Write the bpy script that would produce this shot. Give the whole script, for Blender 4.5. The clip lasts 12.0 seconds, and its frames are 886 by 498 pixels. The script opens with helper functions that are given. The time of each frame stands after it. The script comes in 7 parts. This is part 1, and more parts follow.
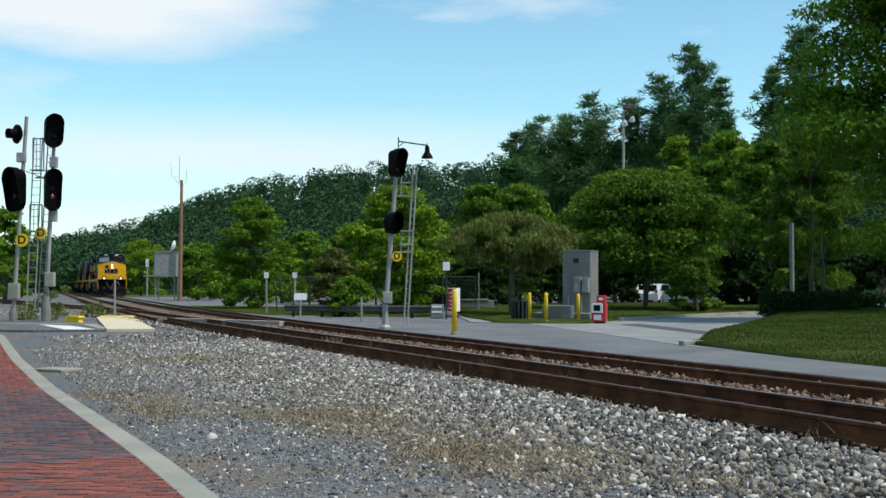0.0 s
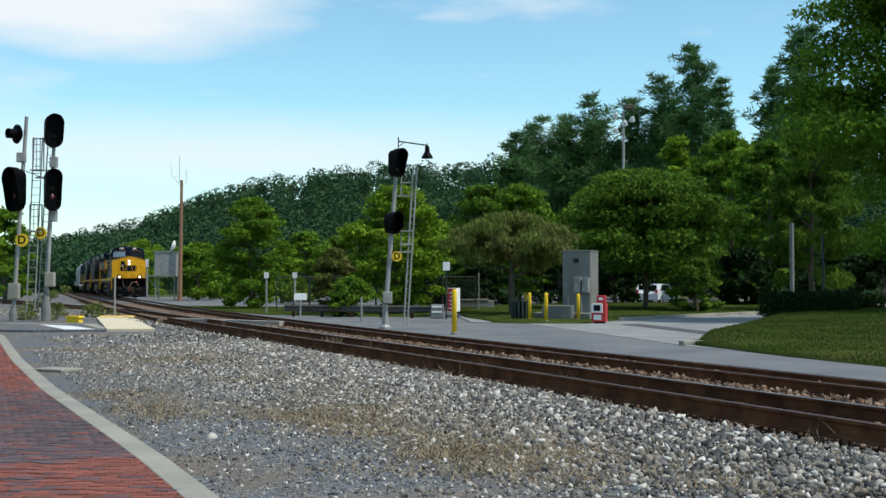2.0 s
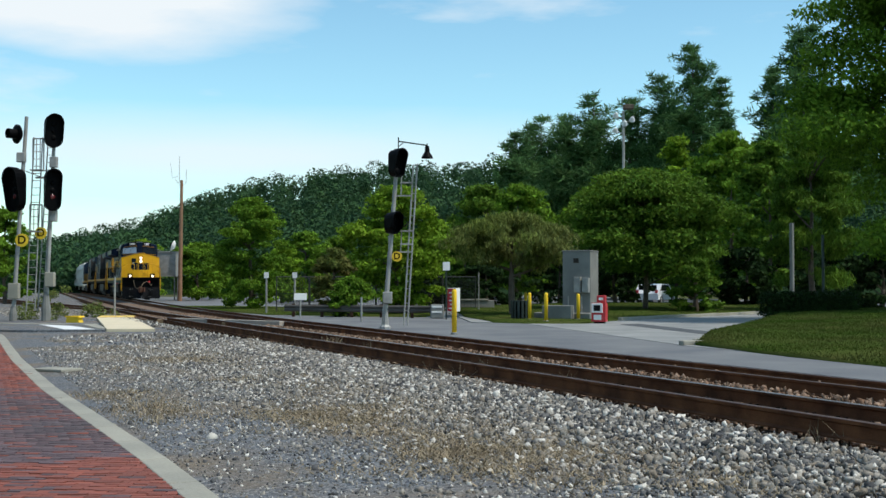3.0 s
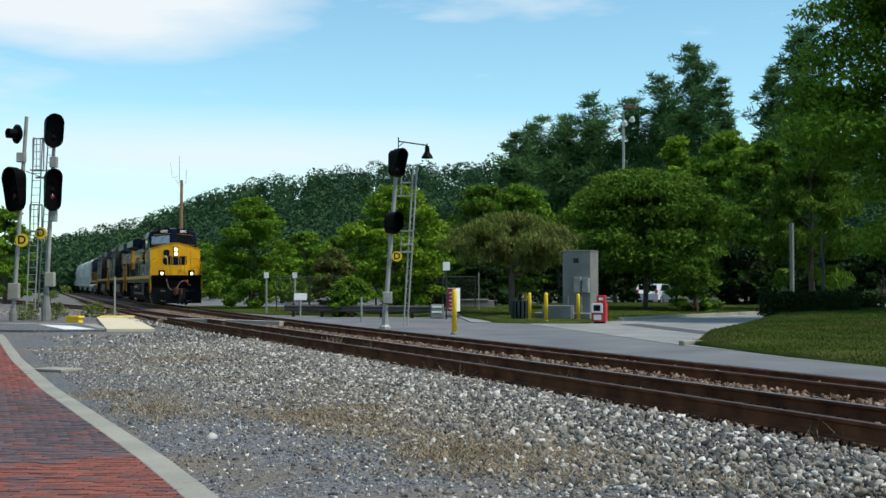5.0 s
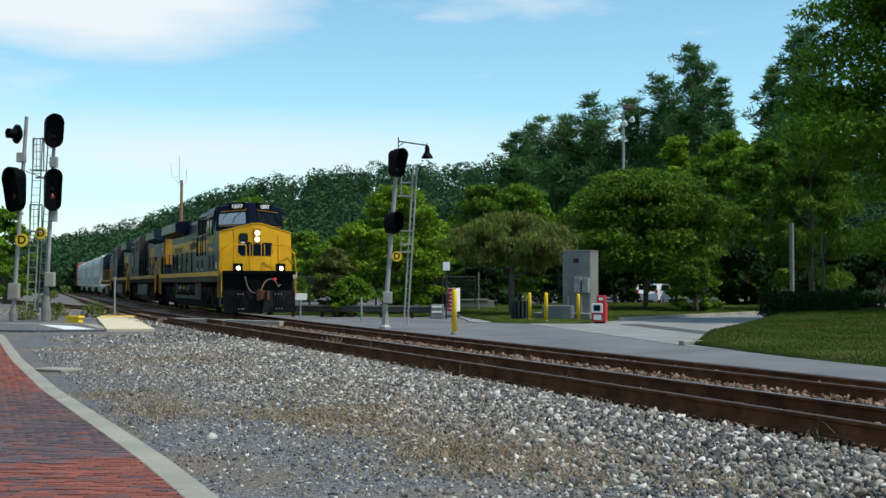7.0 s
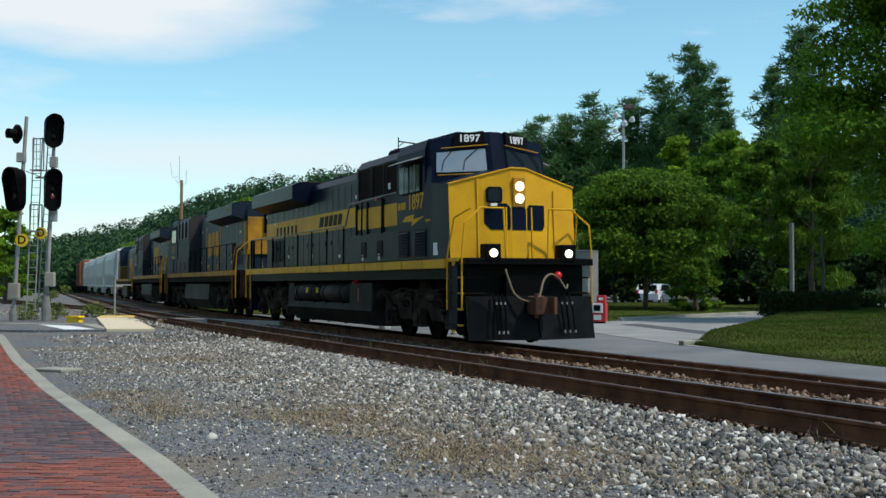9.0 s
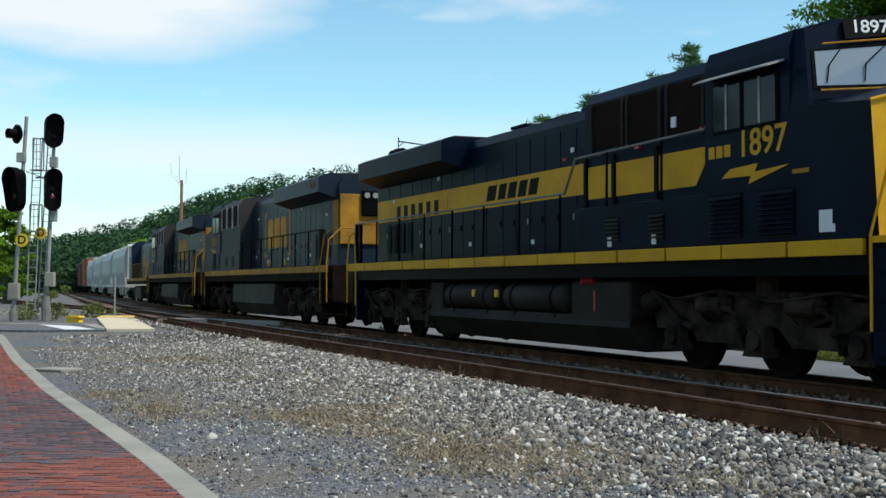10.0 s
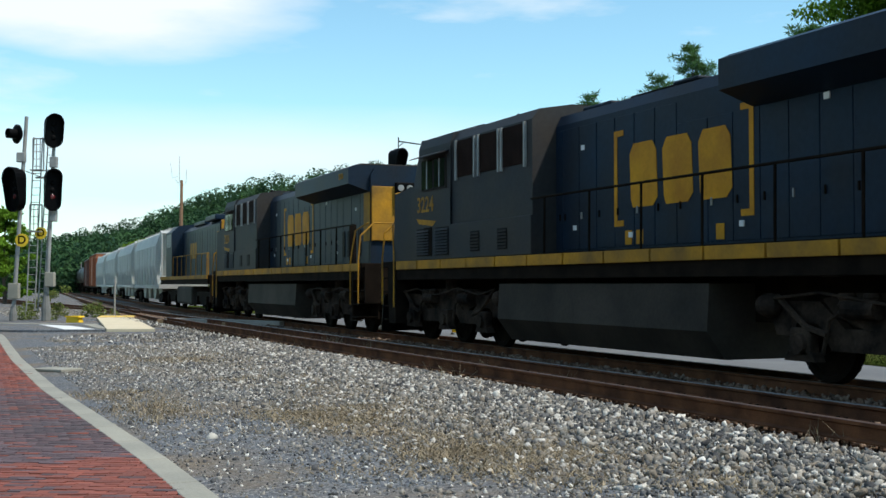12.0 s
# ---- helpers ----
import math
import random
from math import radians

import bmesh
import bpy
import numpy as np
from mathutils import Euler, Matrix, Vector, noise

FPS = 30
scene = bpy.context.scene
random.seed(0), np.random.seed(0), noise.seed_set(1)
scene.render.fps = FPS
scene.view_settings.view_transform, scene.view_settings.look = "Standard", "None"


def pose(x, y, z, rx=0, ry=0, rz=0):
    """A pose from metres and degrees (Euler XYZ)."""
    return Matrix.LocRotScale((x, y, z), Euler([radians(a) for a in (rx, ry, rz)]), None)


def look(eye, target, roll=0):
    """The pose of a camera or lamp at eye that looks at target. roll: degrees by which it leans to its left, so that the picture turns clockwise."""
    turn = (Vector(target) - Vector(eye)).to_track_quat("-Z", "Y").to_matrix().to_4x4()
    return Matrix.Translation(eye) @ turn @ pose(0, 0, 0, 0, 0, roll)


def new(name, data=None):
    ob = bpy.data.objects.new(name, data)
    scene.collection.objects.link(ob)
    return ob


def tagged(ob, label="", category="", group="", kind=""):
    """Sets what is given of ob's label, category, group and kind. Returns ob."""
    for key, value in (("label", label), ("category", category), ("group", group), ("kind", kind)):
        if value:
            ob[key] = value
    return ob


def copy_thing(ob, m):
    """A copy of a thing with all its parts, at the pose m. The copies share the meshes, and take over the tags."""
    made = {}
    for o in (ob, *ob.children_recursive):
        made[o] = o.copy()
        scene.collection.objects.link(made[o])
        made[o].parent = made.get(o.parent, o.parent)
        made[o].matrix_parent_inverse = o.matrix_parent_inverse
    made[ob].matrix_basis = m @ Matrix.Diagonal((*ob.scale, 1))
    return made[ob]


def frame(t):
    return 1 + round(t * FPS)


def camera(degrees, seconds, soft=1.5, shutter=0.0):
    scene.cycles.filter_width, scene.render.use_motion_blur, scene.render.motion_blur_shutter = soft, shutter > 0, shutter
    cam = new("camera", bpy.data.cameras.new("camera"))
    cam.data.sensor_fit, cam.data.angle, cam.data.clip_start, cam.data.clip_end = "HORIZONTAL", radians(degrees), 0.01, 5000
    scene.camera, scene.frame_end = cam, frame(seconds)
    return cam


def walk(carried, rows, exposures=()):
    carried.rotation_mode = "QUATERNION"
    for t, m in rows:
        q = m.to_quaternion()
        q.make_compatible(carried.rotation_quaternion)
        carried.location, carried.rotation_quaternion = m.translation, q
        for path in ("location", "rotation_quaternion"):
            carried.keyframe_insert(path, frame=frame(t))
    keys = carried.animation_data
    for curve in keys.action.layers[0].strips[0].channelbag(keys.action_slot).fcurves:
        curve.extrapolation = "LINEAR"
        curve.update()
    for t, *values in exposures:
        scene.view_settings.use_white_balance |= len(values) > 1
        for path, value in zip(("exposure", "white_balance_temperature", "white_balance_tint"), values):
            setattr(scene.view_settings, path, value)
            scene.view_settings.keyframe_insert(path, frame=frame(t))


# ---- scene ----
cam = camera(41.64, 12.0, soft=1.5)
EYE = pose(0, 0, 1.31, 91.728, 0, 0)
walk(cam, [(0, EYE), (12, EYE)], [(0, 0.02), (7.2, 0.0), (9.2, -0.05), (10.4, 0.1), (12, 0.16)])

# ---- light ----
SUN_TURN, SUN_RISE = radians(112), radians(57)
world = bpy.data.worlds.new("sky")
scene.world = world
world.use_nodes = True
wn, wl = world.node_tree.nodes, world.node_tree.links
wn.clear()
w_out = wn.new("ShaderNodeOutputWorld")
w_bg = wn.new("ShaderNodeBackground")
w_sky = wn.new("ShaderNodeTexSky")
w_sky.sky_type, w_sky.sun_disc = "NISHITA", False
w_sky.sun_elevation, w_sky.sun_rotation = SUN_RISE, SUN_TURN
w_sky.altitude, w_sky.air_density, w_sky.dust_density, w_sky.ozone_density = 60, 1.0, 0.25, 1.0
w_co = wn.new("ShaderNodeTexCoord")
w_map = wn.new("ShaderNodeMapping")
w_map.inputs["Scale"].default_value = (2.2, 2.2, 9.0)
w_map.inputs["Location"].default_value = (0.55, 0.2, 0.35)
w_noise = wn.new("ShaderNodeTexNoise")
w_noise.inputs["Scale"].default_value = 1.6
w_noise.inputs["Detail"].default_value = 7
w_noise.inputs["Roughness"].default_value = 0.55
w_ramp = wn.new("ShaderNodeValToRGB")
w_ramp.color_ramp.elements[0].position, w_ramp.color_ramp.elements[1].position = 0.5, 0.74
w_mix = wn.new("ShaderNodeMix")
w_mix.data_type = "RGBA"
w_mix.inputs["B"].default_value = (7.4, 8.0, 8.4, 1)
w_bg.inputs["Strength"].default_value = 0.115
wl.new(w_co.outputs["Generated"], w_map.inputs["Vector"])
wl.new(w_map.outputs["Vector"], w_noise.inputs["Vector"])
wl.new(w_noise.outputs["Fac"], w_ramp.inputs["Fac"])
def cloud_bank(centre, stretch, inner, outer, strength, last):
    """A soft ragged bank of cloud in one quarter of the sky, joined to what is there."""
    sub, mul, size = wn.new("ShaderNodeVectorMath"), wn.new("ShaderNodeVectorMath"), wn.new("ShaderNodeVectorMath")
    sub.operation, mul.operation, size.operation = "SUBTRACT", "MULTIPLY", "LENGTH"
    sub.inputs[1].default_value, mul.inputs[1].default_value = centre, stretch
    wl.new(w_co.outputs["Generated"], sub.inputs[0])
    wl.new(sub.outputs[0], mul.inputs[0])
    wl.new(mul.outputs[0], size.inputs[0])
    add = wn.new("ShaderNodeMath")
    add.operation = "MULTIPLY_ADD"
    add.inputs[1].default_value = 0.22
    wl.new(w_noise.outputs["Fac"], add.inputs[0])
    wl.new(size.outputs["Value"], add.inputs[2])
    rng_node = wn.new("ShaderNodeMapRange")
    rng_node.inputs["From Min"].default_value, rng_node.inputs["From Max"].default_value = outer, inner
    rng_node.inputs["To Min"].default_value, rng_node.inputs["To Max"].default_value = 0.0, strength
    wl.new(add.outputs[0], rng_node.inputs["Value"])
    top = wn.new("ShaderNodeMath")
    top.operation = "MAXIMUM"
    wl.new(last, top.inputs[0])
    wl.new(rng_node.outputs["Result"], top.inputs[1])
    return top.outputs[0]


w_fac = cloud_bank((-0.31, 0.91, 0.262), (1.0, 0.5, 3.0), 0.25, 0.34, 1.0, w_ramp.outputs["Color"])
w_fac = cloud_bank((-0.17, 0.98, 0.108), (0.62, 0.4, 7.0), 0.14, 0.42, 0.75, w_fac)
wl.new(w_fac, w_mix.inputs["Factor"])
w_tint = wn.new("ShaderNodeMix")
w_tint.data_type, w_tint.blend_type = "RGBA", "MULTIPLY"
w_tint.inputs["Factor"].default_value = 1.0
w_tint.inputs["B"].default_value = (1.18, 1.56, 1.48, 1)
wl.new(w_sky.outputs["Color"], w_tint.inputs["A"])
wl.new(w_tint.outputs["Result"], w_mix.inputs["A"])
wl.new(w_mix.outputs["Result"], w_bg.inputs["Color"])
wl.new(w_bg.outputs["Background"], w_out.inputs["Surface"])
sun = new("sun", bpy.data.lights.new("sun", "SUN"))
sun.data.energy, sun.data.angle, sun.data.color = 3.6, radians(2.0), (1.0, 0.95, 0.86)
to_sun = Vector((math.sin(SUN_TURN) * math.cos(SUN_RISE), math.cos(SUN_TURN) * math.cos(SUN_RISE), math.sin(SUN_RISE)))
sun.matrix_world = look(to_sun * 50, (0, 0, 0))


# ---- materials ----
def mat(name, color, rough=0.7, metal=0.0, vary=0.25, scale=3.0, fine=40.0, bump=0.15, second=None, amount=0.5, piece=0.0, island=0.0,
        emit=None, power=0.0, spec=0.5):
    m = bpy.data.materials.new(name)
    m.use_nodes = True
    n, l = m.node_tree.nodes, m.node_tree.links
    b = n["Principled BSDF"]
    b.inputs["Roughness"].default_value, b.inputs["Metallic"].default_value = rough, metal
    b.inputs["Specular IOR Level"].default_value = spec
    co = n.new("ShaderNodeTexCoord")
    big, small = n.new("ShaderNodeTexNoise"), n.new("ShaderNodeTexNoise")
    big.inputs["Scale"].default_value, big.inputs["Detail"].default_value = scale, 5
    small.inputs["Scale"].default_value, small.inputs["Detail"].default_value = fine, 3
    l.new(co.outputs["Object"], big.inputs["Vector"])
    l.new(co.outputs["Object"], small.inputs["Vector"])
    ramp = n.new("ShaderNodeValToRGB")
    ramp.color_ramp.elements[0].position, ramp.color_ramp.elements[1].position = 0.5 - 0.35 * (1 - amount), 0.5 + 0.35 * (1.1 - amount)
    c2 = second or [c * (1 - vary) for c in color]
    ramp.color_ramp.elements[0].color, ramp.color_ramp.elements[1].color = (*c2, 1), (*color, 1)
    l.new(big.outputs["Fac"], ramp.inputs["Fac"])
    hsv = n.new("ShaderNodeHueSaturation")
    l.new(ramp.outputs["Color"], hsv.inputs["Color"])
    ma = n.new("ShaderNodeMath")
    ma.operation = "MULTIPLY_ADD"
    ma.inputs[1].default_value, ma.inputs[2].default_value = vary * 1.6, 1 - vary * 0.8
    l.new(small.outputs["Fac"], ma.inputs[0])
    last = ma
    if piece or island:
        src = n.new("ShaderNodeObjectInfo") if piece else n.new("ShaderNodeNewGeometry")
        k = piece or island
        mb = n.new("ShaderNodeMath")
        mb.operation = "MULTIPLY_ADD"
        mb.inputs[1].default_value, mb.inputs[2].default_value = k * 2, 1 - k
        l.new(src.outputs["Random" if piece else "Random Per Island"], mb.inputs[0])
        mc = n.new("ShaderNodeMath")
        mc.operation = "MULTIPLY"
        l.new(last.outputs[0], mc.inputs[0])
        l.new(mb.outputs[0], mc.inputs[1])
        last = mc
    l.new(last.outputs[0], hsv.inputs["Value"])
    l.new(hsv.outputs["Color"], b.inputs["Base Color"])
    if bump:
        bp = n.new("ShaderNodeBump")
        bp.inputs["Strength"].default_value, bp.inputs["Distance"].default_value = bump, 0.02
        l.new(small.outputs["Fac"], bp.inputs["Height"])
        l.new(bp.outputs["Normal"], b.inputs["Normal"])
    if emit:
        b.inputs["Emission Color"].default_value, b.inputs["Emission Strength"].default_value = (*emit, 1), power
    return m


def leaf_mat(name, color, second, vary=0.45, through_light=0.35, patch=0.45):
    m = mat(name, color, 0.65, second=second, scale=patch, fine=2.5, vary=0.25, bump=0, island=vary, spec=0.06)
    n, l = m.node_tree.nodes, m.node_tree.links
    b = n["Principled BSDF"]
    tr = n.new("ShaderNodeBsdfTranslucent")
    mx = n.new("ShaderNodeMixShader")
    mx.inputs[0].default_value = through_light
    src = b.inputs["Base Color"].links[0].from_socket
    l.new(src, tr.inputs["Color"])
    l.new(b.outputs["BSDF"], mx.inputs[1])
    l.new(tr.outputs["BSDF"], mx.inputs[2])
    l.new(mx.outputs["Shader"], n["Material Output"].inputs["Surface"])
    return m


M = {}
M["soil"] = mat("dry soil and grass", (0.06, 0.085, 0.025), 0.95, second=(0.09, 0.08, 0.045), scale=0.6, fine=12, bump=0.4, spec=0)
M["dark_stone"] = mat("rust-stained ballast stone", (0.26, 0.19, 0.14), 0.9, scale=6, fine=50, vary=0.3, island=0.5, bump=0.3, second=(0.12, 0.07, 0.045), spec=0.1)
M["straw"] = mat("dry straw grass", (0.32, 0.26, 0.17), 0.9, island=0.4, bump=0, second=(0.23, 0.18, 0.12), spec=0.03)
M["kerb"] = mat("weathered concrete kerb", (0.33, 0.31, 0.25), 0.85, scale=1.2, fine=30, vary=0.18, bump=0.25, second=(0.24, 0.23, 0.19))
M["brick"] = mat("red clay paving brick", (0.27, 0.062, 0.034), 0.85, scale=0.7, fine=30, vary=0.3, piece=0.3, bump=0.3, second=(0.16, 0.055, 0.04))
M["brick_many"] = mat("red clay paving bricks", (0.27, 0.062, 0.034), 0.85, scale=0.7, fine=30, vary=0.3, island=0.3, bump=0.3, second=(0.16, 0.055, 0.04))
M["brick_blue"] = mat("purple grey paving brick", (0.12, 0.068, 0.072), 0.85, scale=0.7, fine=30, vary=0.3, piece=0.35, bump=0.3, second=(0.075, 0.055, 0.06))
M["brick_blue_many"] = mat("purple grey paving bricks", (0.12, 0.068, 0.072), 0.85, scale=0.7, fine=30, vary=0.3, island=0.35, bump=0.3, second=(0.075, 0.055, 0.06))
M["joint"] = mat("sand joint", (0.085, 0.05, 0.042), 0.95, bump=0.4)
M["asphalt"] = mat("worn grey asphalt", (0.185, 0.188, 0.186), 0.95, scale=0.5, fine=25, vary=0.2, bump=0.3, second=(0.12, 0.125, 0.135), spec=0.2)
M["patch"] = mat("dark asphalt patch", (0.075, 0.08, 0.085), 0.95, scale=0.8, fine=25, vary=0.2, bump=0.3)
M["drive"] = mat("pale concrete drive", (0.3, 0.3, 0.285), 0.9, scale=0.6, fine=22, vary=0.15, bump=0.2, second=(0.19, 0.195, 0.19), spec=0.2)
M["lawn"] = mat("lawn soil", (0.032, 0.062, 0.009), 0.95, scale=0.35, fine=18, vary=0.3, bump=0.5, second=(0.075, 0.085, 0.025), spec=0)
M["grass"] = mat("grass blades", (0.042, 0.088, 0.009), 0.8, scale=0.5, fine=4, vary=0.25, island=0.35, bump=0, second=(0.085, 0.09, 0.025), spec=0.03)
M["rust"] = mat("rusted rail steel", (0.19, 0.078, 0.036), 0.9, scale=2.5, fine=60, vary=0.35, bump=0.3, second=(0.07, 0.03, 0.017), spec=0.08)
M["rail_top"] = mat("worn rail head", (0.26, 0.235, 0.22), 0.45, 0.6, scale=2, fine=60, vary=0.2, bump=0.05)
M["rust_top"] = mat("dull brown rail head", (0.1, 0.06, 0.045), 0.6, 0.3, scale=2, fine=60, vary=0.2, bump=0.1)
M["tie"] = mat("tarred timber", (0.05, 0.03, 0.02), 0.95, scale=2, fine=35, vary=0.4, bump=0.5, piece=0.3, spec=0.1)
M["plank"] = mat("weathered orange plank", (0.42, 0.27, 0.14), 0.85, scale=3, fine=30, vary=0.3, bump=0.3, second=(0.28, 0.17, 0.09))
M["plank_pale"] = mat("pale worn timber", (0.42, 0.37, 0.31), 0.85, scale=2, fine=30, vary=0.25, bump=0.3)
M["galv"] = mat("galvanised steel", (0.36, 0.355, 0.335), 0.55, 0.15, scale=3, fine=30, vary=0.15, bump=0.05, second=(0.25, 0.245, 0.23), spec=0.3)
# dark green gives the gaps between far crowns their shade by colour
M["hill_floor"] = mat("woodland floor darkened for crown gaps", (0.02, 0.04, 0.018), 1.0, scale=0.1, fine=0.6, vary=0.4, bump=0, spec=0)
M["black"] = mat("matt black paint", (0.003, 0.003, 0.0034), 0.5, scale=4, fine=30, vary=0.25, bump=0.05, spec=0.05)
M["red_glass"] = mat("dark red lens", (0.1, 0.01, 0.012), 0.25, bump=0)
M["yellow"] = mat("yellow sign enamel", (0.8, 0.52, 0.02), 0.5, scale=3, fine=25, vary=0.12, bump=0.03)
M["bollard"] = mat("faded yellow plastic", (0.9, 0.58, 0.025), 0.6, scale=3, fine=20, vary=0.12, bump=0.05, second=(0.8, 0.48, 0.02), spec=0.3)
M["tactile"] = mat("buff tactile paving", (0.68, 0.58, 0.4), 0.85, scale=1.5, fine=30, vary=0.15, bump=0.2)
M["tact_yellow"] = mat("yellow tactile edge", (0.75, 0.5, 0.1), 0.8, scale=1.5, fine=30, vary=0.15, bump=0.2)
M["white"] = mat("white paint", (0.78, 0.78, 0.76), 0.6, scale=2, fine=25, vary=0.1, bump=0.04)
M["concrete"] = mat("grey cast concrete", (0.22, 0.22, 0.2), 0.9, scale=1.3, fine=25, vary=0.2, bump=0.25, second=(0.15, 0.15, 0.14))
M["bark"] = mat("grey brown bark", (0.13, 0.1, 0.075), 0.95, scale=3, fine=25, vary=0.4, bump=0.7)
M["pole_wood"] = mat("brown timber pole", (0.3, 0.16, 0.09), 0.9, scale=2, fine=30, vary=0.3, bump=0.3)
M["red"] = mat("red enamel", (0.5, 0.03, 0.035), 0.4, scale=3, fine=25, vary=0.12, bump=0.03)
M["navy"] = mat("dark navy loco paint", (0.0036, 0.0085, 0.023), 0.35, scale=1.1, fine=14, vary=0.3, bump=0.03, second=(0.0024, 0.005, 0.012), spec=0.06)
M["blue_dirty"] = mat("dusty dark blue loco paint", (0.0085, 0.0235, 0.046), 0.45, scale=0.9, fine=12, vary=0.35, bump=0.06, second=(0.016, 0.02, 0.026), amount=0.4, spec=0.12)
M["grey_dirty"] = mat("dusty blue grey loco paint", (0.014, 0.021, 0.03), 0.6, scale=0.7, fine=12, vary=0.35, bump=0.06, second=(0.04, 0.034, 0.028), amount=0.4, spec=0.2)
M["loco_yellow"] = mat("loco yellow paint", (0.7, 0.365, 0.008), 0.5, scale=1.4, fine=16, vary=0.1, bump=0.03, second=(0.56, 0.28, 0.012), spec=0.15)
M["dirty_yellow"] = mat("grimy loco yellow paint", (0.5, 0.24, 0.02), 0.6, scale=1.6, fine=16, vary=0.3, bump=0.05, second=(0.22, 0.12, 0.03), spec=0.1)
# brown mottling is grime; the near-black base holds the underside's deep shade
M["under"] = mat("grimy running gear darkened for shade", (0.006, 0.0045, 0.0035), 0.8, scale=2.5, fine=20, vary=0.4, bump=0.25, second=(0.018, 0.0125, 0.0085), spec=0.04)
M["tank_grey"] = mat("grimy grey tank paint", (0.036, 0.03, 0.025), 0.65, scale=1.1, fine=16, vary=0.35, bump=0.1, second=(0.018, 0.0145, 0.012), spec=0.1)
M["tank_dusty"] = mat("dusty brown grey tank paint", (0.062, 0.05, 0.04), 0.65, scale=0.8, fine=16, vary=0.35, bump=0.1, second=(0.024, 0.02, 0.017), spec=0.12)
M["bogie"] = mat("dusty brown cast steel", (0.06, 0.041, 0.029), 0.8, scale=2.5, fine=20, vary=0.5, bump=0.3, second=(0.009, 0.007, 0.006), spec=0.06)
M["plow"] = mat("scuffed black steel", (0.003, 0.003, 0.0033), 0.4, scale=2, fine=20, vary=0.3, bump=0.1, second=(0.008, 0.008, 0.0085), spec=0.06)
M["rusty_iron"] = mat("rusty cast iron", (0.085, 0.03, 0.014), 0.85, scale=5, fine=40, vary=0.3, bump=0.3)
M["hose"] = mat("grey rubber hose", (0.28, 0.26, 0.23), 0.7, bump=0.05)
M["mark_yellow"] = mat("faded yellow lettering paint", (0.62, 0.29, 0.02), 0.6, scale=1.6, fine=16, vary=0.2, bump=0.03, second=(0.44, 0.19, 0.02), spec=0.1)
# lighter grey holds the light along the top of the handrail
M["rail_steel"] = mat("grey handrail coloured as if top-lit", (0.2, 0.18, 0.15), 0.5, 0.2, scale=3, fine=20, vary=0.25, bump=0.05, spec=0.4)
M["screen"] = mat("rust-brown intake screen", (0.022, 0.011, 0.008), 0.8, scale=3, fine=60, vary=0.4, bump=0.4, spec=0.05)
M["tan_hose"] = mat("tan rubber hose", (0.15, 0.11, 0.065), 0.7, scale=6, fine=30, vary=0.2, bump=0.1)
M["loco_glass"] = mat("dark cab glass", (0.006, 0.008, 0.01), 0.08, bump=0, vary=0.05, spec=0.2)
# pale grey base puts the reflected sky into the glass colour
M["sky_pale_glass"] = mat("cab windscreen coloured pale like sky", (0.3, 0.33, 0.35), 0.12, 0.5, bump=0, vary=0.05, spec=0.9)
M["lamp_on"] = mat("lit headlight", (0.9, 0.9, 0.85), 0.3, bump=0, emit=(1.0, 0.84, 0.56), power=2.8)
M["hopper"] = mat("pale grey hopper paint", (0.5, 0.51, 0.46), 0.6, scale=0.6, fine=8, vary=0.18, bump=0.06, second=(0.42, 0.41, 0.38))
M["orange_car"] = mat("faded orange boxcar paint", (0.42, 0.13, 0.05), 0.7, scale=0.6, fine=8, vary=0.2, bump=0.06)
M["brown_car"] = mat("brown boxcar paint", (0.18, 0.07, 0.045), 0.7, scale=0.6, fine=8, vary=0.25, bump=0.06)
M["tank_black"] = mat("black tank paint", (0.022, 0.022, 0.024), 0.5, scale=0.8, fine=9, vary=0.3, bump=0.05, second=(0.05, 0.045, 0.04))
M["car_paint"] = mat("white car paint", (0.72, 0.74, 0.76), 0.3, bump=0, vary=0.05)
M["tyre"] = mat("black tyre rubber", (0.02, 0.02, 0.02), 0.85, bump=0.1)
M["dull_steel"] = mat("dull weathered steel", (0.11, 0.105, 0.095), 0.7, 0.1, scale=2, fine=25, vary=0.3, bump=0.1, second=(0.07, 0.06, 0.05), spec=0.2)
M["fence"] = mat("dark mesh fence", (0.03, 0.032, 0.033), 0.7, bump=0.05)
M["green_metal"] = mat("dark green steel", (0.03, 0.045, 0.04), 0.5, 0.3, bump=0.05)


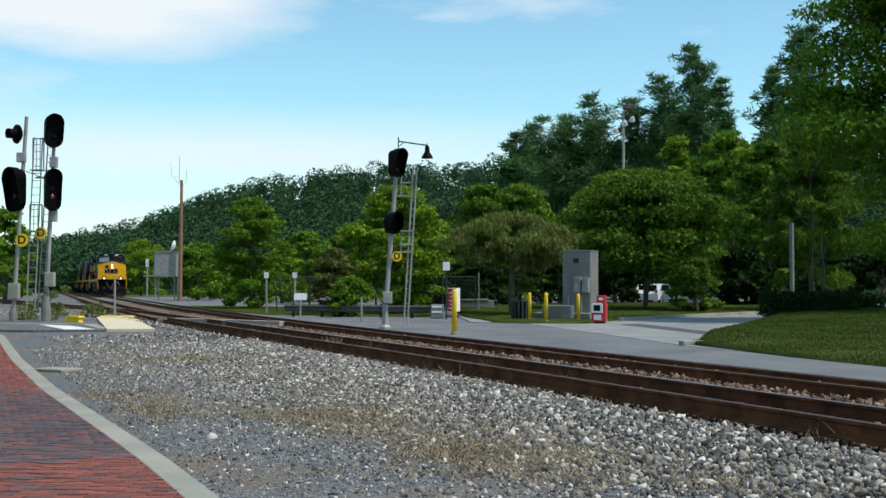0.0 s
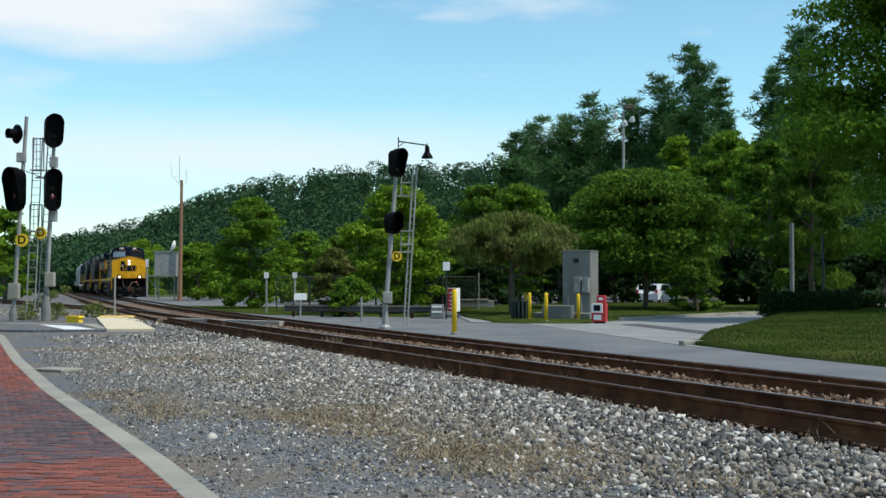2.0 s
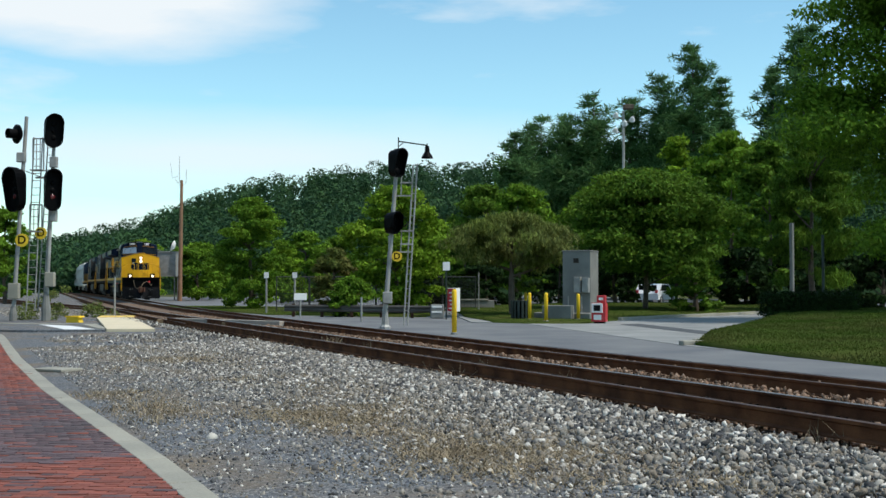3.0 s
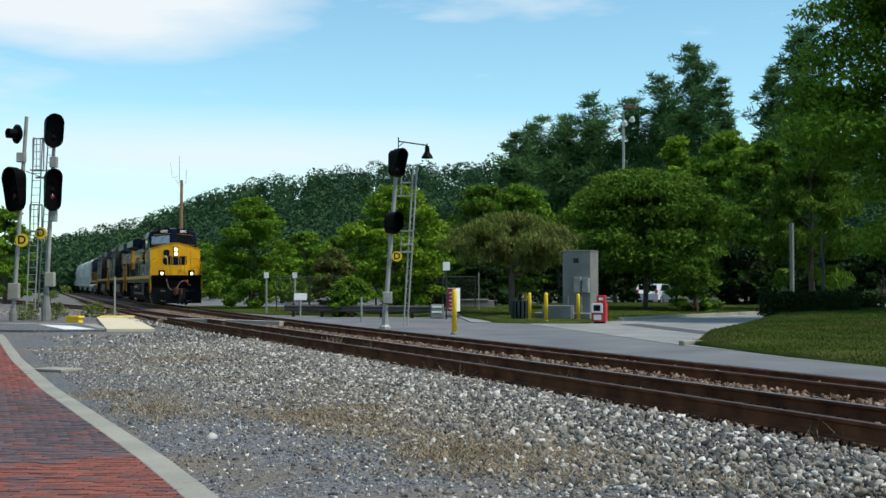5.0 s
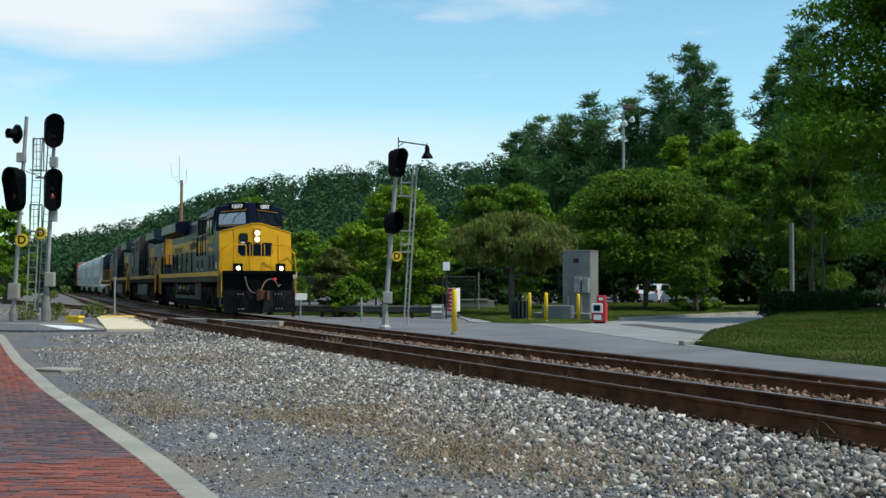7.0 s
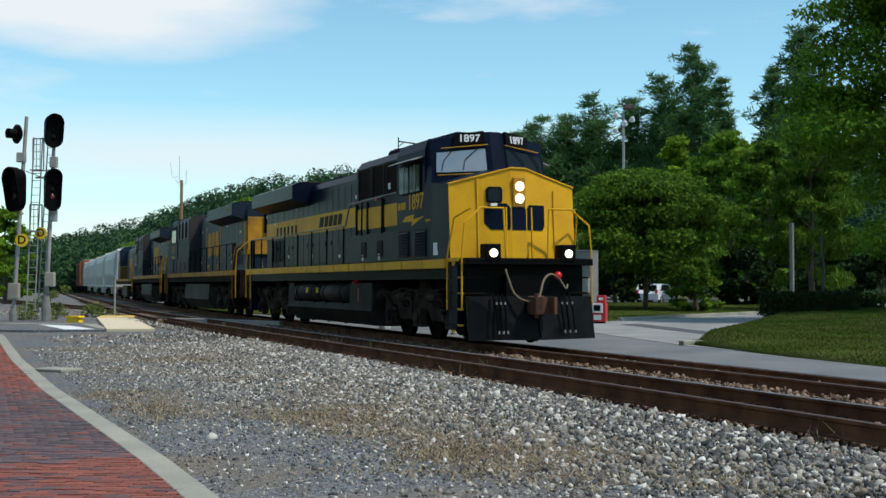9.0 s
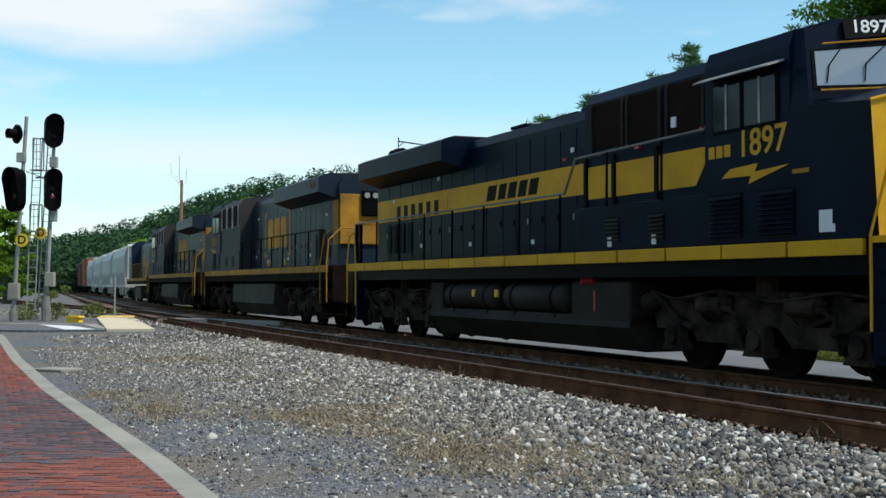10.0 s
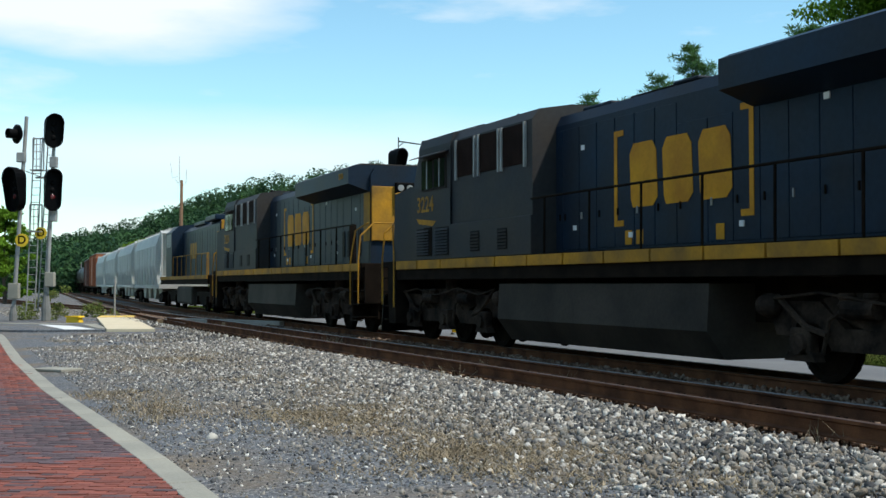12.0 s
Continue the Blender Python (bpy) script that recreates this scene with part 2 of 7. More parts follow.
def pebble_mat(name, stops, cell=None, spec=0.1, soil=None):
    """Stone of mixed tones: a tone for each stone, or for each cell of a fine pebble pattern."""
    m = mat(name, (0.2, 0.2, 0.2), 0.92, scale=5, fine=60, vary=0.2, bump=0.35, spec=spec)
    n, l = m.node_tree.nodes, m.node_tree.links
    hsv = next(k for k in n if k.bl_idname == "ShaderNodeHueSaturation")
    co_node = next(k for k in n if k.bl_idname == "ShaderNodeTexCoord")
    ramp = n.new("ShaderNodeValToRGB")
    ramp.color_ramp.elements[0].position, ramp.color_ramp.elements[0].color = stops[0][0], (*stops[0][1], 1)
    ramp.color_ramp.elements[1].position, ramp.color_ramp.elements[1].color = stops[-1][0], (*stops[-1][1], 1)
    for pos, c in stops[1:-1]:
        ramp.color_ramp.elements.new(pos).color = (*c, 1)
    if cell:
        vo = n.new("ShaderNodeTexVoronoi")
        vo.inputs["Scale"].default_value = cell
        co = n.new("ShaderNodeTexCoord")
        l.new(co.outputs["Object"], vo.inputs["Vector"])
        l.new(vo.outputs["Color"], ramp.inputs["Fac"])
        bp = next(k for k in n if k.bl_idname == "ShaderNodeBump")
        bp.inputs["Strength"].default_value, bp.invert = 0.7, True
        l.new(vo.outputs["Distance"], bp.inputs["Height"])
    else:
        g = n.new("ShaderNodeNewGeometry")
        l.new(g.outputs["Random Per Island"], ramp.inputs["Fac"])
    l.new(ramp.outputs["Color"], hsv.inputs["Color"])
    if soil:
        # worn patches where brown earth shows between the stones
        pn = n.new("ShaderNodeTexNoise")
        pn.inputs["Scale"].default_value, pn.inputs["Detail"].default_value, pn.inputs["Roughness"].default_value = 0.55, 6, 0.65
        pr = n.new("ShaderNodeMapRange")
        pr.inputs["From Min"].default_value, pr.inputs["From Max"].default_value, pr.inputs["To Max"].default_value = 0.47, 0.66, 0.75
        pm = n.new("ShaderNodeMix")
        pm.data_type = "RGBA"
        pm.inputs["B"].default_value = (*soil, 1)
        l.new(co_node.outputs["Object"], pn.inputs["Vector"])
        l.new(pn.outputs["Fac"], pr.inputs["Value"])
        l.new(pr.outputs["Result"], pm.inputs["Factor"])
        l.new(ramp.outputs["Color"], pm.inputs["A"])
        l.new(pm.outputs["Result"], hsv.inputs["Color"])
    return m


M["stone"] = pebble_mat("broken ballast stone", [(0.0, (0.05, 0.05, 0.052)), (0.25, (0.12, 0.12, 0.12)), (0.5, (0.24, 0.225, 0.195)), (0.68, (0.18, 0.15, 0.115)), (0.85, (0.4, 0.375, 0.33)), (1.0, (0.68, 0.65, 0.59))])
M["gravel"] = pebble_mat("blue grey fine gravel", [(0.15, (0.06, 0.065, 0.075)), (0.45, (0.12, 0.13, 0.145)), (0.7, (0.17, 0.175, 0.18)), (0.9, (0.28, 0.28, 0.27))], 42, 0.05, (0.2, 0.15, 0.095))
M["leaf_mid"] = leaf_mat("mid green leaves", (0.145, 0.255, 0.022), (0.085, 0.17, 0.018))
M["leaf_bright"] = leaf_mat("bright green leaves", (0.2, 0.32, 0.024), (0.125, 0.225, 0.02))
M["leaf_dark"] = leaf_mat("dark green leaves", (0.115, 0.2, 0.022), (0.07, 0.14, 0.018))
M["leaf_olive"] = leaf_mat("olive green weeping leaves", (0.15, 0.2, 0.04), (0.15, 0.17, 0.055))
M["leaf_brown"] = leaf_mat("red brown leaves", (0.17, 0.135, 0.05), (0.1, 0.13, 0.03))
M["needle"] = leaf_mat("pine needles", (0.1, 0.19, 0.058), (0.062, 0.135, 0.05), through_light=0.3)
M["leaf_far"] = leaf_mat("far forest leaves", (0.058, 0.118, 0.04), (0.02, 0.052, 0.03), vary=0.16, through_light=0.2, patch=0.16)
# near-black green: the shade under the canopy is in the leaf colour
M["hedge"] = leaf_mat("dense hedge leaves darkened for tree shade", (0.018, 0.038, 0.008), (0.011, 0.026, 0.007), through_light=0.15)

# ---- the plan: the straight track and its bend ----
TURN = 0.40295                 # the track's heading against the camera's
OFF = 11.6                     # the camera's distance from the train's track
U = Vector((math.sin(TURN), -math.cos(TURN), 0))
N = Vector((-math.cos(TURN), -math.sin(TURN), 0))
BEND_A, BEND_B, BEND = -20.0, -80.0, 0.066


def bend(s):
    """Sideways offset and slope of the bent track at s."""
    if s > BEND_A:
        return 0.0, 0.0
    L = BEND_A - BEND_B
    d = min(BEND_A - s, L)
    y, k = -BEND * d * d / (2 * L), BEND * d / L
    if s < BEND_B:
        y -= BEND * (BEND_B - s)
    return y, k


def P(s, lat, z=0.0):
    """World place from the way along the straight track, the distance towards the camera's side, and the height."""
    v = U * s + N * (lat - OFF)
    return Vector((v.x, v.y, z))


def TP(s, lat=0.0, z=0.0):
    """The same along the train's bent track."""
    y, k = bend(s)
    return P(s, y + lat, z)


# ---- mesh helpers ----
def mesh_ob(name, bm, material, smooth=False):
    me = bpy.data.meshes.new(name)
    bm.to_mesh(me)
    bm.free()
    for m in (material if isinstance(material, (list, tuple)) else [material]):
        me.materials.append(m)
    if smooth:
        me.shade_smooth()
    return new(name, me)


def part(name, bm, material, parent, label="", smooth=False):
    ob = mesh_ob(name, bm, material, smooth)
    ob.parent = parent
    if label:
        ob["label"] = label
    return ob


def empty(name, m=None):
    ob = new(name)
    ob.empty_display_size = 0.2
    if m is not None:
        ob.matrix_basis = m
    return ob


def box(bm, x0, x1, y0, y1, z0, z1, bev=0.0, turn=None):
    r = bmesh.ops.create_cube(bm, size=1)
    vs = r["verts"]
    for v in vs:
        v.co = Vector((x0 + (v.co.x + 0.5) * (x1 - x0), y0 + (v.co.y + 0.5) * (y1 - y0), z0 + (v.co.z + 0.5) * (z1 - z0)))
    if bev:
        es = list({e for v in vs for e in v.link_edges})
        r = bmesh.ops.bevel(bm, geom=es, offset=bev, segments=2, affect="EDGES", profile=0.5)
        vs = list({v for f in r["faces"] for v in f.verts} | {v for v in vs if v.is_valid})
    if turn is not None:
        bmesh.ops.transform(bm, matrix=turn, verts=[v for v in vs if v.is_valid])
    return bm


def Box(*a, **k):
    return box(bmesh.new(), *a, **k)


def tube(bm, a, b, r0, r1=None, n=10):
    a, b = Vector(a), Vector(b)
    d = b - a
    m = Matrix.Translation((a + b) / 2) @ d.to_track_quat("Z", "Y").to_matrix().to_4x4()
    bmesh.ops.create_cone(bm, cap_ends=True, segments=n, radius1=r0, radius2=r0 if r1 is None else r1, depth=d.length, matrix=m)
    return bm


def Tube(*a, **k):
    return tube(bmesh.new(), *a, **k)


def pipe(bm, pts, r, n=6):
    for a, b in zip(pts, pts[1:]):
        tube(bm, a, b, r, n=n)
    for p in pts[1:-1]:
        bmesh.ops.create_icosphere(bm, subdivisions=1, radius=r * 1.02, matrix=Matrix.Translation(p))
    return bm


def Pipe(*a, **k):
    return pipe(bmesh.new(), *a, **k)


def prism(bm, outline, y0, y1, axis="y"):
    """An outline of (x, z) pushed from y0 to y1 (axis y), or of (y, z) along x, or of (x, y) along z."""
    def place(p, q):
        return {"y": (p[0], q, p[1]), "x": (q, p[0], p[1]), "z": (p[0], p[1], q)}[axis]
    a = [bm.verts.new(place(p, y0)) for p in outline]
    b = [bm.verts.new(place(p, y1)) for p in outline]
    fs = [bm.faces.new(a), bm.faces.new(b[::-1])]
    for i in range(len(a)):
        j = (i + 1) % len(a)
        fs.append(bm.faces.new((a[j], a[i], b[i], b[j])))
    bmesh.ops.recalc_face_normals(bm, faces=fs)
    return bm


def Prism(*a, **k):
    return prism(bmesh.new(), *a, **k)


def lathe(bm, prof, n=20, m=None):
    """A profile of (radius, height) turned round the z axis."""
    rings = []
    for r, z in prof:
        rings.append([bm.verts.new((r * math.cos(2 * math.pi * i / n), r * math.sin(2 * math.pi * i / n), z)) for i in range(n)])
    fs = []
    for p, q in zip(rings, rings[1:]):
        for i in range(n):
            j = (i + 1) % n
            fs.append(bm.faces.new((p[i], p[j], q[j], q[i])))
    fs += [bm.faces.new(rings[0][::-1]), bm.faces.new(rings[-1])]
    bmesh.ops.recalc_face_normals(bm, faces=fs)
    if m is not None:
        bmesh.ops.transform(bm, matrix=m, verts=[v for r in rings for v in r])
    return bm


def Lathe(*a, **k):
    return lathe(bmesh.new(), *a, **k)


def from_arrays(name, verts, quads, material, smooth=False, tris=False):
    """A mesh object straight from arrays of corners."""
    me = bpy.data.meshes.new(name)
    k = 3 if tris else 4
    me.vertices.add(len(verts))
    me.vertices.foreach_set("co", np.ascontiguousarray(verts, dtype=np.float32).ravel())
    me.loops.add(len(quads) * k)
    me.loops.foreach_set("vertex_index", np.ascontiguousarray(quads, dtype=np.int32).ravel())
    me.polygons.add(len(quads))
    me.polygons.foreach_set("loop_start", np.arange(0, len(quads) * k, k, dtype=np.int32))
    me.update(calc_edges=True)
    for m in (material if isinstance(material, (list, tuple)) else [material]):
        me.materials.append(m)
    if smooth:
        me.shade_smooth()
    return new(name, me)


def sheet(name, outline, z, material, thick=0.06, rise=None):
    """A slab over an outline of (x, y) with its top at z."""
    bm = Prism(outline, z - thick, z, axis="z")
    return mesh_ob(name, bm, material)


rng = np.random.default_rng(7)


def leaf_cloud(centres, radii, count, size, flat=0.45, droop=0.0, shell=0.55, spiky=False, ragged=0.18):
    """Corners and faces of many small leaf sprays spread through blobs: four-cornered, each bent on its middle."""
    centres, radii = np.asarray(centres, float), np.asarray(radii, float)
    w = radii[:, 0] * radii[:, 1]
    pick = rng.choice(len(centres), count, p=w / w.sum())
    d = rng.normal(size=(count, 3))
    d /= np.linalg.norm(d, axis=1)[:, None]
    rad = shell + (1 - shell) * rng.random(count) ** 0.7
    rad *= rng.normal(1, ragged, count)
    p = centres[pick] + d * radii[pick] * rad[:, None]
    nrm = d * flat + rng.normal(size=(count, 3)) * 0.7 + np.array([0, 0, 0.35])
    nrm /= np.linalg.norm(nrm, axis=1)[:, None]
    ref = rng.normal(size=(count, 3)) + np.array([0, 0, -droop * 4])
    a = np.cross(nrm, ref)
    a /= np.linalg.norm(a, axis=1)[:, None] + 1e-9
    b = np.cross(nrm, a)
    L = size * rng.uniform(0.6, 1.5, count)[:, None]
    W = L * rng.uniform(0.35, 0.6, count)[:, None] * (0.6 if droop else 1)
    L = L * (1.8 if droop else 1)
    if spiky:
        b = d * np.array([1, 1, 0.4]) + rng.normal(size=(count, 3)) * 0.35 + np.array([0, 0, 0.25])
        b /= np.linalg.norm(b, axis=1)[:, None]
        a = np.cross(b, rng.normal(size=(count, 3)))
        a /= np.linalg.norm(a, axis=1)[:, None] + 1e-9
        nrm = np.cross(a, b)
        L, W = L * 1.7, L * 0.22
    v = np.stack([p - b * L, p - a * W + nrm * L * 0.15, p + b * L, p + a * W + nrm * L * 0.15], 1).reshape(-1, 3)
    q = np.arange(count * 4).reshape(-1, 4)
    return v, q


# ---- ground and setting ----
def ground():
    xs = np.concatenate([np.linspace(-2500, -130, 14), np.linspace(-100, 100, 41), np.linspace(130, 2500, 14)])
    ys = np.concatenate([np.linspace(-600, -60, 6), np.linspace(-30, 200, 47), np.linspace(230, 3500, 18)])
    X, Y = np.meshgrid(xs, ys)
    Z = np.full_like(X, -0.42)
    v = np.stack([X, Y, Z], 2).reshape(-1, 3)
    w = len(xs)
    i = (np.arange(len(ys) - 1)[:, None] * w + np.arange(w - 1)[None]).ravel()
    q = np.stack([i, i + 1, i + 1 + w, i + w], 1)
    ob = from_arrays("ground", v, q, M["soil"])
    tagged(ob, "brown green earth reaching to the horizon", "ground", kind="structure")


def strip(name, lat0, lat1, z0, z1, s0, s1, material, label, category, bent=False, step=4.0, thick=0.1):
    """A slab along the track between two distances from it."""
    bm = bmesh.new()
    n = max(2, int((s1 - s0) / step))
    rows = []
    f = TP if bent else P
    for k in range(n + 1):
        s = s0 + (s1 - s0) * k / n
        inner = lat1(s) if callable(lat1) else lat1
        rows.append([bm.verts.new(f(s, lat0, z0)), bm.verts.new(f(s, inner, z1)), bm.verts.new(f(s, inner, z1 - thick)), bm.verts.new(f(s, lat0, z0 - thick))])
    fs = []
    for a, b in zip(rows, rows[1:]):
        for i in range(4):
            j = (i + 1) % 4
            fs.append(bm.faces.new((a[i], a[j], b[j], b[i])))
    fs += [bm.faces.new(rows[0][::-1]), bm.faces.new(rows[-1])]
    bmesh.ops.recalc_face_normals(bm, faces=fs)
    ob = mesh_ob(name, bm, material)
    return tagged(ob, label, category, kind="structure")


RAIL = [(-0.07, -0.186), (0.07, -0.186), (0.07, -0.172), (0.012, -0.155), (0.009, -0.05), (0.036, -0.036), (0.036, -0.006), (0.03, 0.0),
        (-0.03, 0.0), (-0.036, -0.006), (-0.036, -0.036), (-0.009, -0.05), (-0.012, -0.155), (-0.07, -0.172)]


def rail(parent, lat, z, s0, s1, f, top, step=3.0):
    bm = bmesh.new()
    n = max(2, int((s1 - s0) / step))
    rows = [[bm.verts.new(f(s0 + (s1 - s0) * k / n, lat + a, z + b)) for a, b in RAIL] for k in range(n + 1)]
    m = len(RAIL)
    for a, b in zip(rows, rows[1:]):
        for i in range(m):
            j = (i + 1) % m
            fc = bm.faces.new((a[i], a[j], b[j], b[i]))
            fc.material_index = 1 if i in (6, 7, 8) else 0
    bm.faces.new(rows[0][::-1])
    bm.faces.new(rows[-1])
    bmesh.ops.recalc_face_normals(bm, faces=bm.faces[:])
    return part("rail", bm, [M["rust"], top], parent, "rusty steel rail")


def ties(parent, lat, z, s0, s1, f, share):
    """Timber ties with tie plates and spikes, about half a metre apart."""
    k, s = 0, s1
    while s > s0:
        s -= 0.5
        k += 1
        a = f(s, lat, z)
        b = f(s - 0.1, lat, z)
        d = (a - b).normalized()
        ob = new("tie", share)
        ob.parent = parent
        ob.matrix_basis = Matrix.Translation(a) @ Matrix.Rotation(math.atan2(d.y, d.x) + rng.normal(0, 0.01), 4, "Z")


def railway():
    tie_bm = Box(-0.115, 0.115, -1.3, 1.3, -0.37, -0.2, 0.012)
    for y in (-0.75, 0.75):
        box(tie_bm, -0.1, 0.1, y - 0.17, y + 0.17, -0.202, -0.18)
        for dx in (-0.06, 0.06):
            for dy in (-0.1, 0.1):
                box(tie_bm, dx - 0.012, dx + 0.012, y + dy - 0.02, y + dy + 0.02, -0.185, -0.15)
    tie_me = bpy.data.meshes.new("tie")
    tie_bm.to_mesh(tie_me)
    tie_bm.free()
    tie_me.materials.append(M["tie"])
    near = tagged(empty("near_railway_track"), "rusty railway track on timber ties with stone ballast", "railway track", "railway tracks", "structure")
    rail(near, NEAR_A[0], NEAR_A[1], -44, 30, P, M["rust_top"])
    rail(near, NEAR_B[0], NEAR_B[1], -60, 30, P, M["rail_top"])
    ties(near, (NEAR_A[0] + NEAR_B[0]) / 2, 0.02, -44, 4, P, tie_me)
    far = tagged(empty("main_railway_track"), "railway track curving away between trees", "railway track", "railway tracks", "structure")
    rail(far, 0.75, FAR_C, -420, 30, TP, M["rust_top"])
    rail(far, -0.75, FAR_D, -420, 30, TP, M["rust_top"])
    ties(far, 0, -0.07, -130, 4, TP, tie_me)
    # a third track joins the near one by a switch
    side = tagged(empty("joining_railway_track"), "rusty railway track meeting the others at a switch", "railway track", "railway tracks", "structure")
    def SP(s, lat, z=0.0):
        return TP(s, lat + 3.6, z)
    rail(side, 0.7, -0.02, -300, -40, SP, M["rust_top"])
    rail(side, -0.7, -0.02, -300, -52, SP, M["rust_top"])
    ties(side, 0, -0.02, -110, -44, SP, tie_me)
    def QP(s, lat, z=0.0):
        k = max(0.0, -62 - s)
        return TP(s, lat + 4.2 + 0.15 * k, z)
    cross = tagged(empty("diverging_railway_track"), "rusty railway track leading off behind the signals", "railway track", "railway tracks", "structure")
    rail(cross, 0.72, -0.02, -220, -60, QP, M["rust_top"])
    rail(cross, -0.72, -0.02, -220, -60, QP, M["rust_top"])


NEAR_A, NEAR_B = (4.0, 0.075), (2.55, 0.02)
FAR_C, FAR_D = -0.01, -0.09


def stones():
    """Ballast: thousands of broken stones, in one mesh a zone."""
    base = []
    for k in range(8):
        bm = bmesh.new()
        if k < 3:
            bmesh.ops.create_icosphere(bm, subdivisions=1, radius=1)
        else:
            bmesh.ops.create_cube(bm, size=1.5)
            bmesh.ops.triangulate(bm, faces=bm.faces[:])
        for v in bm.verts:
            v.co = Vector((v.co.x * random.uniform(0.5, 1.35), v.co.y * random.uniform(0.5, 1.35), v.co.z * random.uniform(0.4, 1.3)))
        bm.verts.index_update()
        me_v = np.array([v.co[:] for v in bm.verts])
        me_f = np.array([[v.index for v in f.verts] for f in bm.faces])
        base.append((me_v, me_f))
        bm.free()

    def scatter(name, count, places, sizes, material, label):
        vs, fs, o = [], [], 0
        for p, r in zip(places, sizes):
            bv, bf = base[rng.integers(8)]
            q = Euler(rng.uniform(0, 6.28, 3)).to_matrix()
            v = (bv * (min(r, 0.042) * rng.uniform(0.5, 1.6, 3) * np.array([1.1, 1.1, 0.6]))) @ np.array(q).T + p
            vs.append(v)
            fs.append(bf + o)
            o += len(bv)
        ob = from_arrays(name, np.concatenate(vs), np.concatenate(fs), material, tris=True)
        tagged(ob, label, "ballast", kind="stuff")

    def spots(n, s0, s1, l0, l1, z, keep=None):
        s = s0 + (s1 - s0) * rng.random(n) ** 0.8
        l = rng.uniform(l0, l1, n)
        zz = z(l) if callable(z) else z
        if keep is not None:
            ok = rng.random(n) < keep(s, l)
            s, l, zz = s[ok], l[ok], (zz[ok] if np.ndim(zz) else zz)
        x = U.x * s + N.x * (l - OFF)
        y = U.y * s + N.y * (l - OFF)
        return np.stack([x, y, np.zeros_like(x) + zz], 1)

    def bed(l):
        return np.interp(l, [4.0, 5.0, 6.2, 8.0, 10.1], [-0.13, -0.15, -0.2, -0.215, -0.22])

    def thin(s, l):
        d = np.interp(l, [4.3, 5.6, 7.0, 8.4, 9.8], [1, 0.98, 0.8, 0.6, 0.4])
        return d
    p = spots(92000, -5, -30, 4.25, 9.8, bed, thin)
    lat = p[:, 0] * N.x + p[:, 1] * N.y + OFF
    scatter("shoulder_ballast", 0, p, rng.lognormal(math.log(0.0185), 0.42, len(p)) * np.interp(lat, [4.6, 6.2, 8.0, 9.5], [1.1, 0.95, 0.62, 0.45]), M["stone"], "loose pale grey broken stones beside the track")
    def far_thin(s, l):
        return thin(s, l) * np.where((l > 4.9) & (s < -36) & (s > -58), 0.0, 1.0)
    p = spots(20000, -30, -75, 4.3, 9.0, bed, far_thin)
    scatter("far_ballast", 0, p, rng.lognormal(math.log(0.023), 0.35, len(p)), M["stone"], "loose pale grey broken stones farther along the track")
    p = np.concatenate([spots(7000, 0, -60, 2.65, 3.95, -0.17), spots(7000, 0, -60, 0.85, 2.45, -0.16), spots(4000, -2, -60, -0.65, 0.65, -0.2)])
    scatter("track_ballast", 0, p, rng.lognormal(math.log(0.03), 0.35, len(p)), M["dark_stone"], "rust-brown stones between the rails")
    # dry grass tufts in patches
    seeds = spots(34, -7.0, -26, 5.0, 7.6, -0.21)
    c = np.concatenate([seeds + np.concatenate([rng.normal(0, 0.55, (len(seeds), 2)), np.zeros((len(seeds), 1))], 1) for k in range(16)])
    tuft("dry_grass", c, 60, 0.2, 0.045, M["straw"], "dry straw-coloured grass tufts growing in the gravel", 1.3)
    c = np.concatenate([spots(16, -13.2, -17, 8.7, 9.7, -0.22), spots(14, -20, -34, 5, 9, -0.22)])
    tuft("kerb_grass", c, 110, 0.24, 0.05, M["straw"], "pale dry grass beside the kerb", 1.0)
    c = spots(16, -6, -30, 2.7, 4.3, -0.18)
    tuft("rail_weeds", c, 14, 0.12, 0.2, M["straw"], "thin dry weeds growing beside the rail")


def tuft(name, centres, blades, spread, tall, material, label, flop=0.5):
    n = len(centres) * blades
    c = np.repeat(np.asarray(centres), blades, 0) + np.concatenate([rng.normal(0, spread, (n, 2)), np.zeros((n, 1))], 1)
    h = tall * rng.uniform(0.4, 1.5, n)
    a = rng.uniform(0, 6.28, n)
    lean = rng.normal(0, flop, (n, 2)) * h[:, None]
    w = 0.004 + 0.006 * rng.random(n)
    dx, dy = np.cos(a) * w, np.sin(a) * w
    v = np.stack([c + np.stack([-dx, -dy, 0 * h], 1), c + np.stack([dx, dy, 0 * h], 1), c + np.stack([lean[:, 0], lean[:, 1], h], 1)], 1).reshape(-1, 3)
    ob = from_arrays(name, v, np.arange(n * 3).reshape(-1, 3), material, tris=True)
    return tagged(ob, label, "grass", kind="stuff")


def kerb_lat(s):
    return float(np.interp(s, [-44, -39, -34.6, -30, -23.5, -16.7, -12.5, -9.9, -7.7, 6], [12.2, 10.6, 10.1, 10.17, 10.25, 10.19, 10.03, 9.93, 9.91, 9.91]))


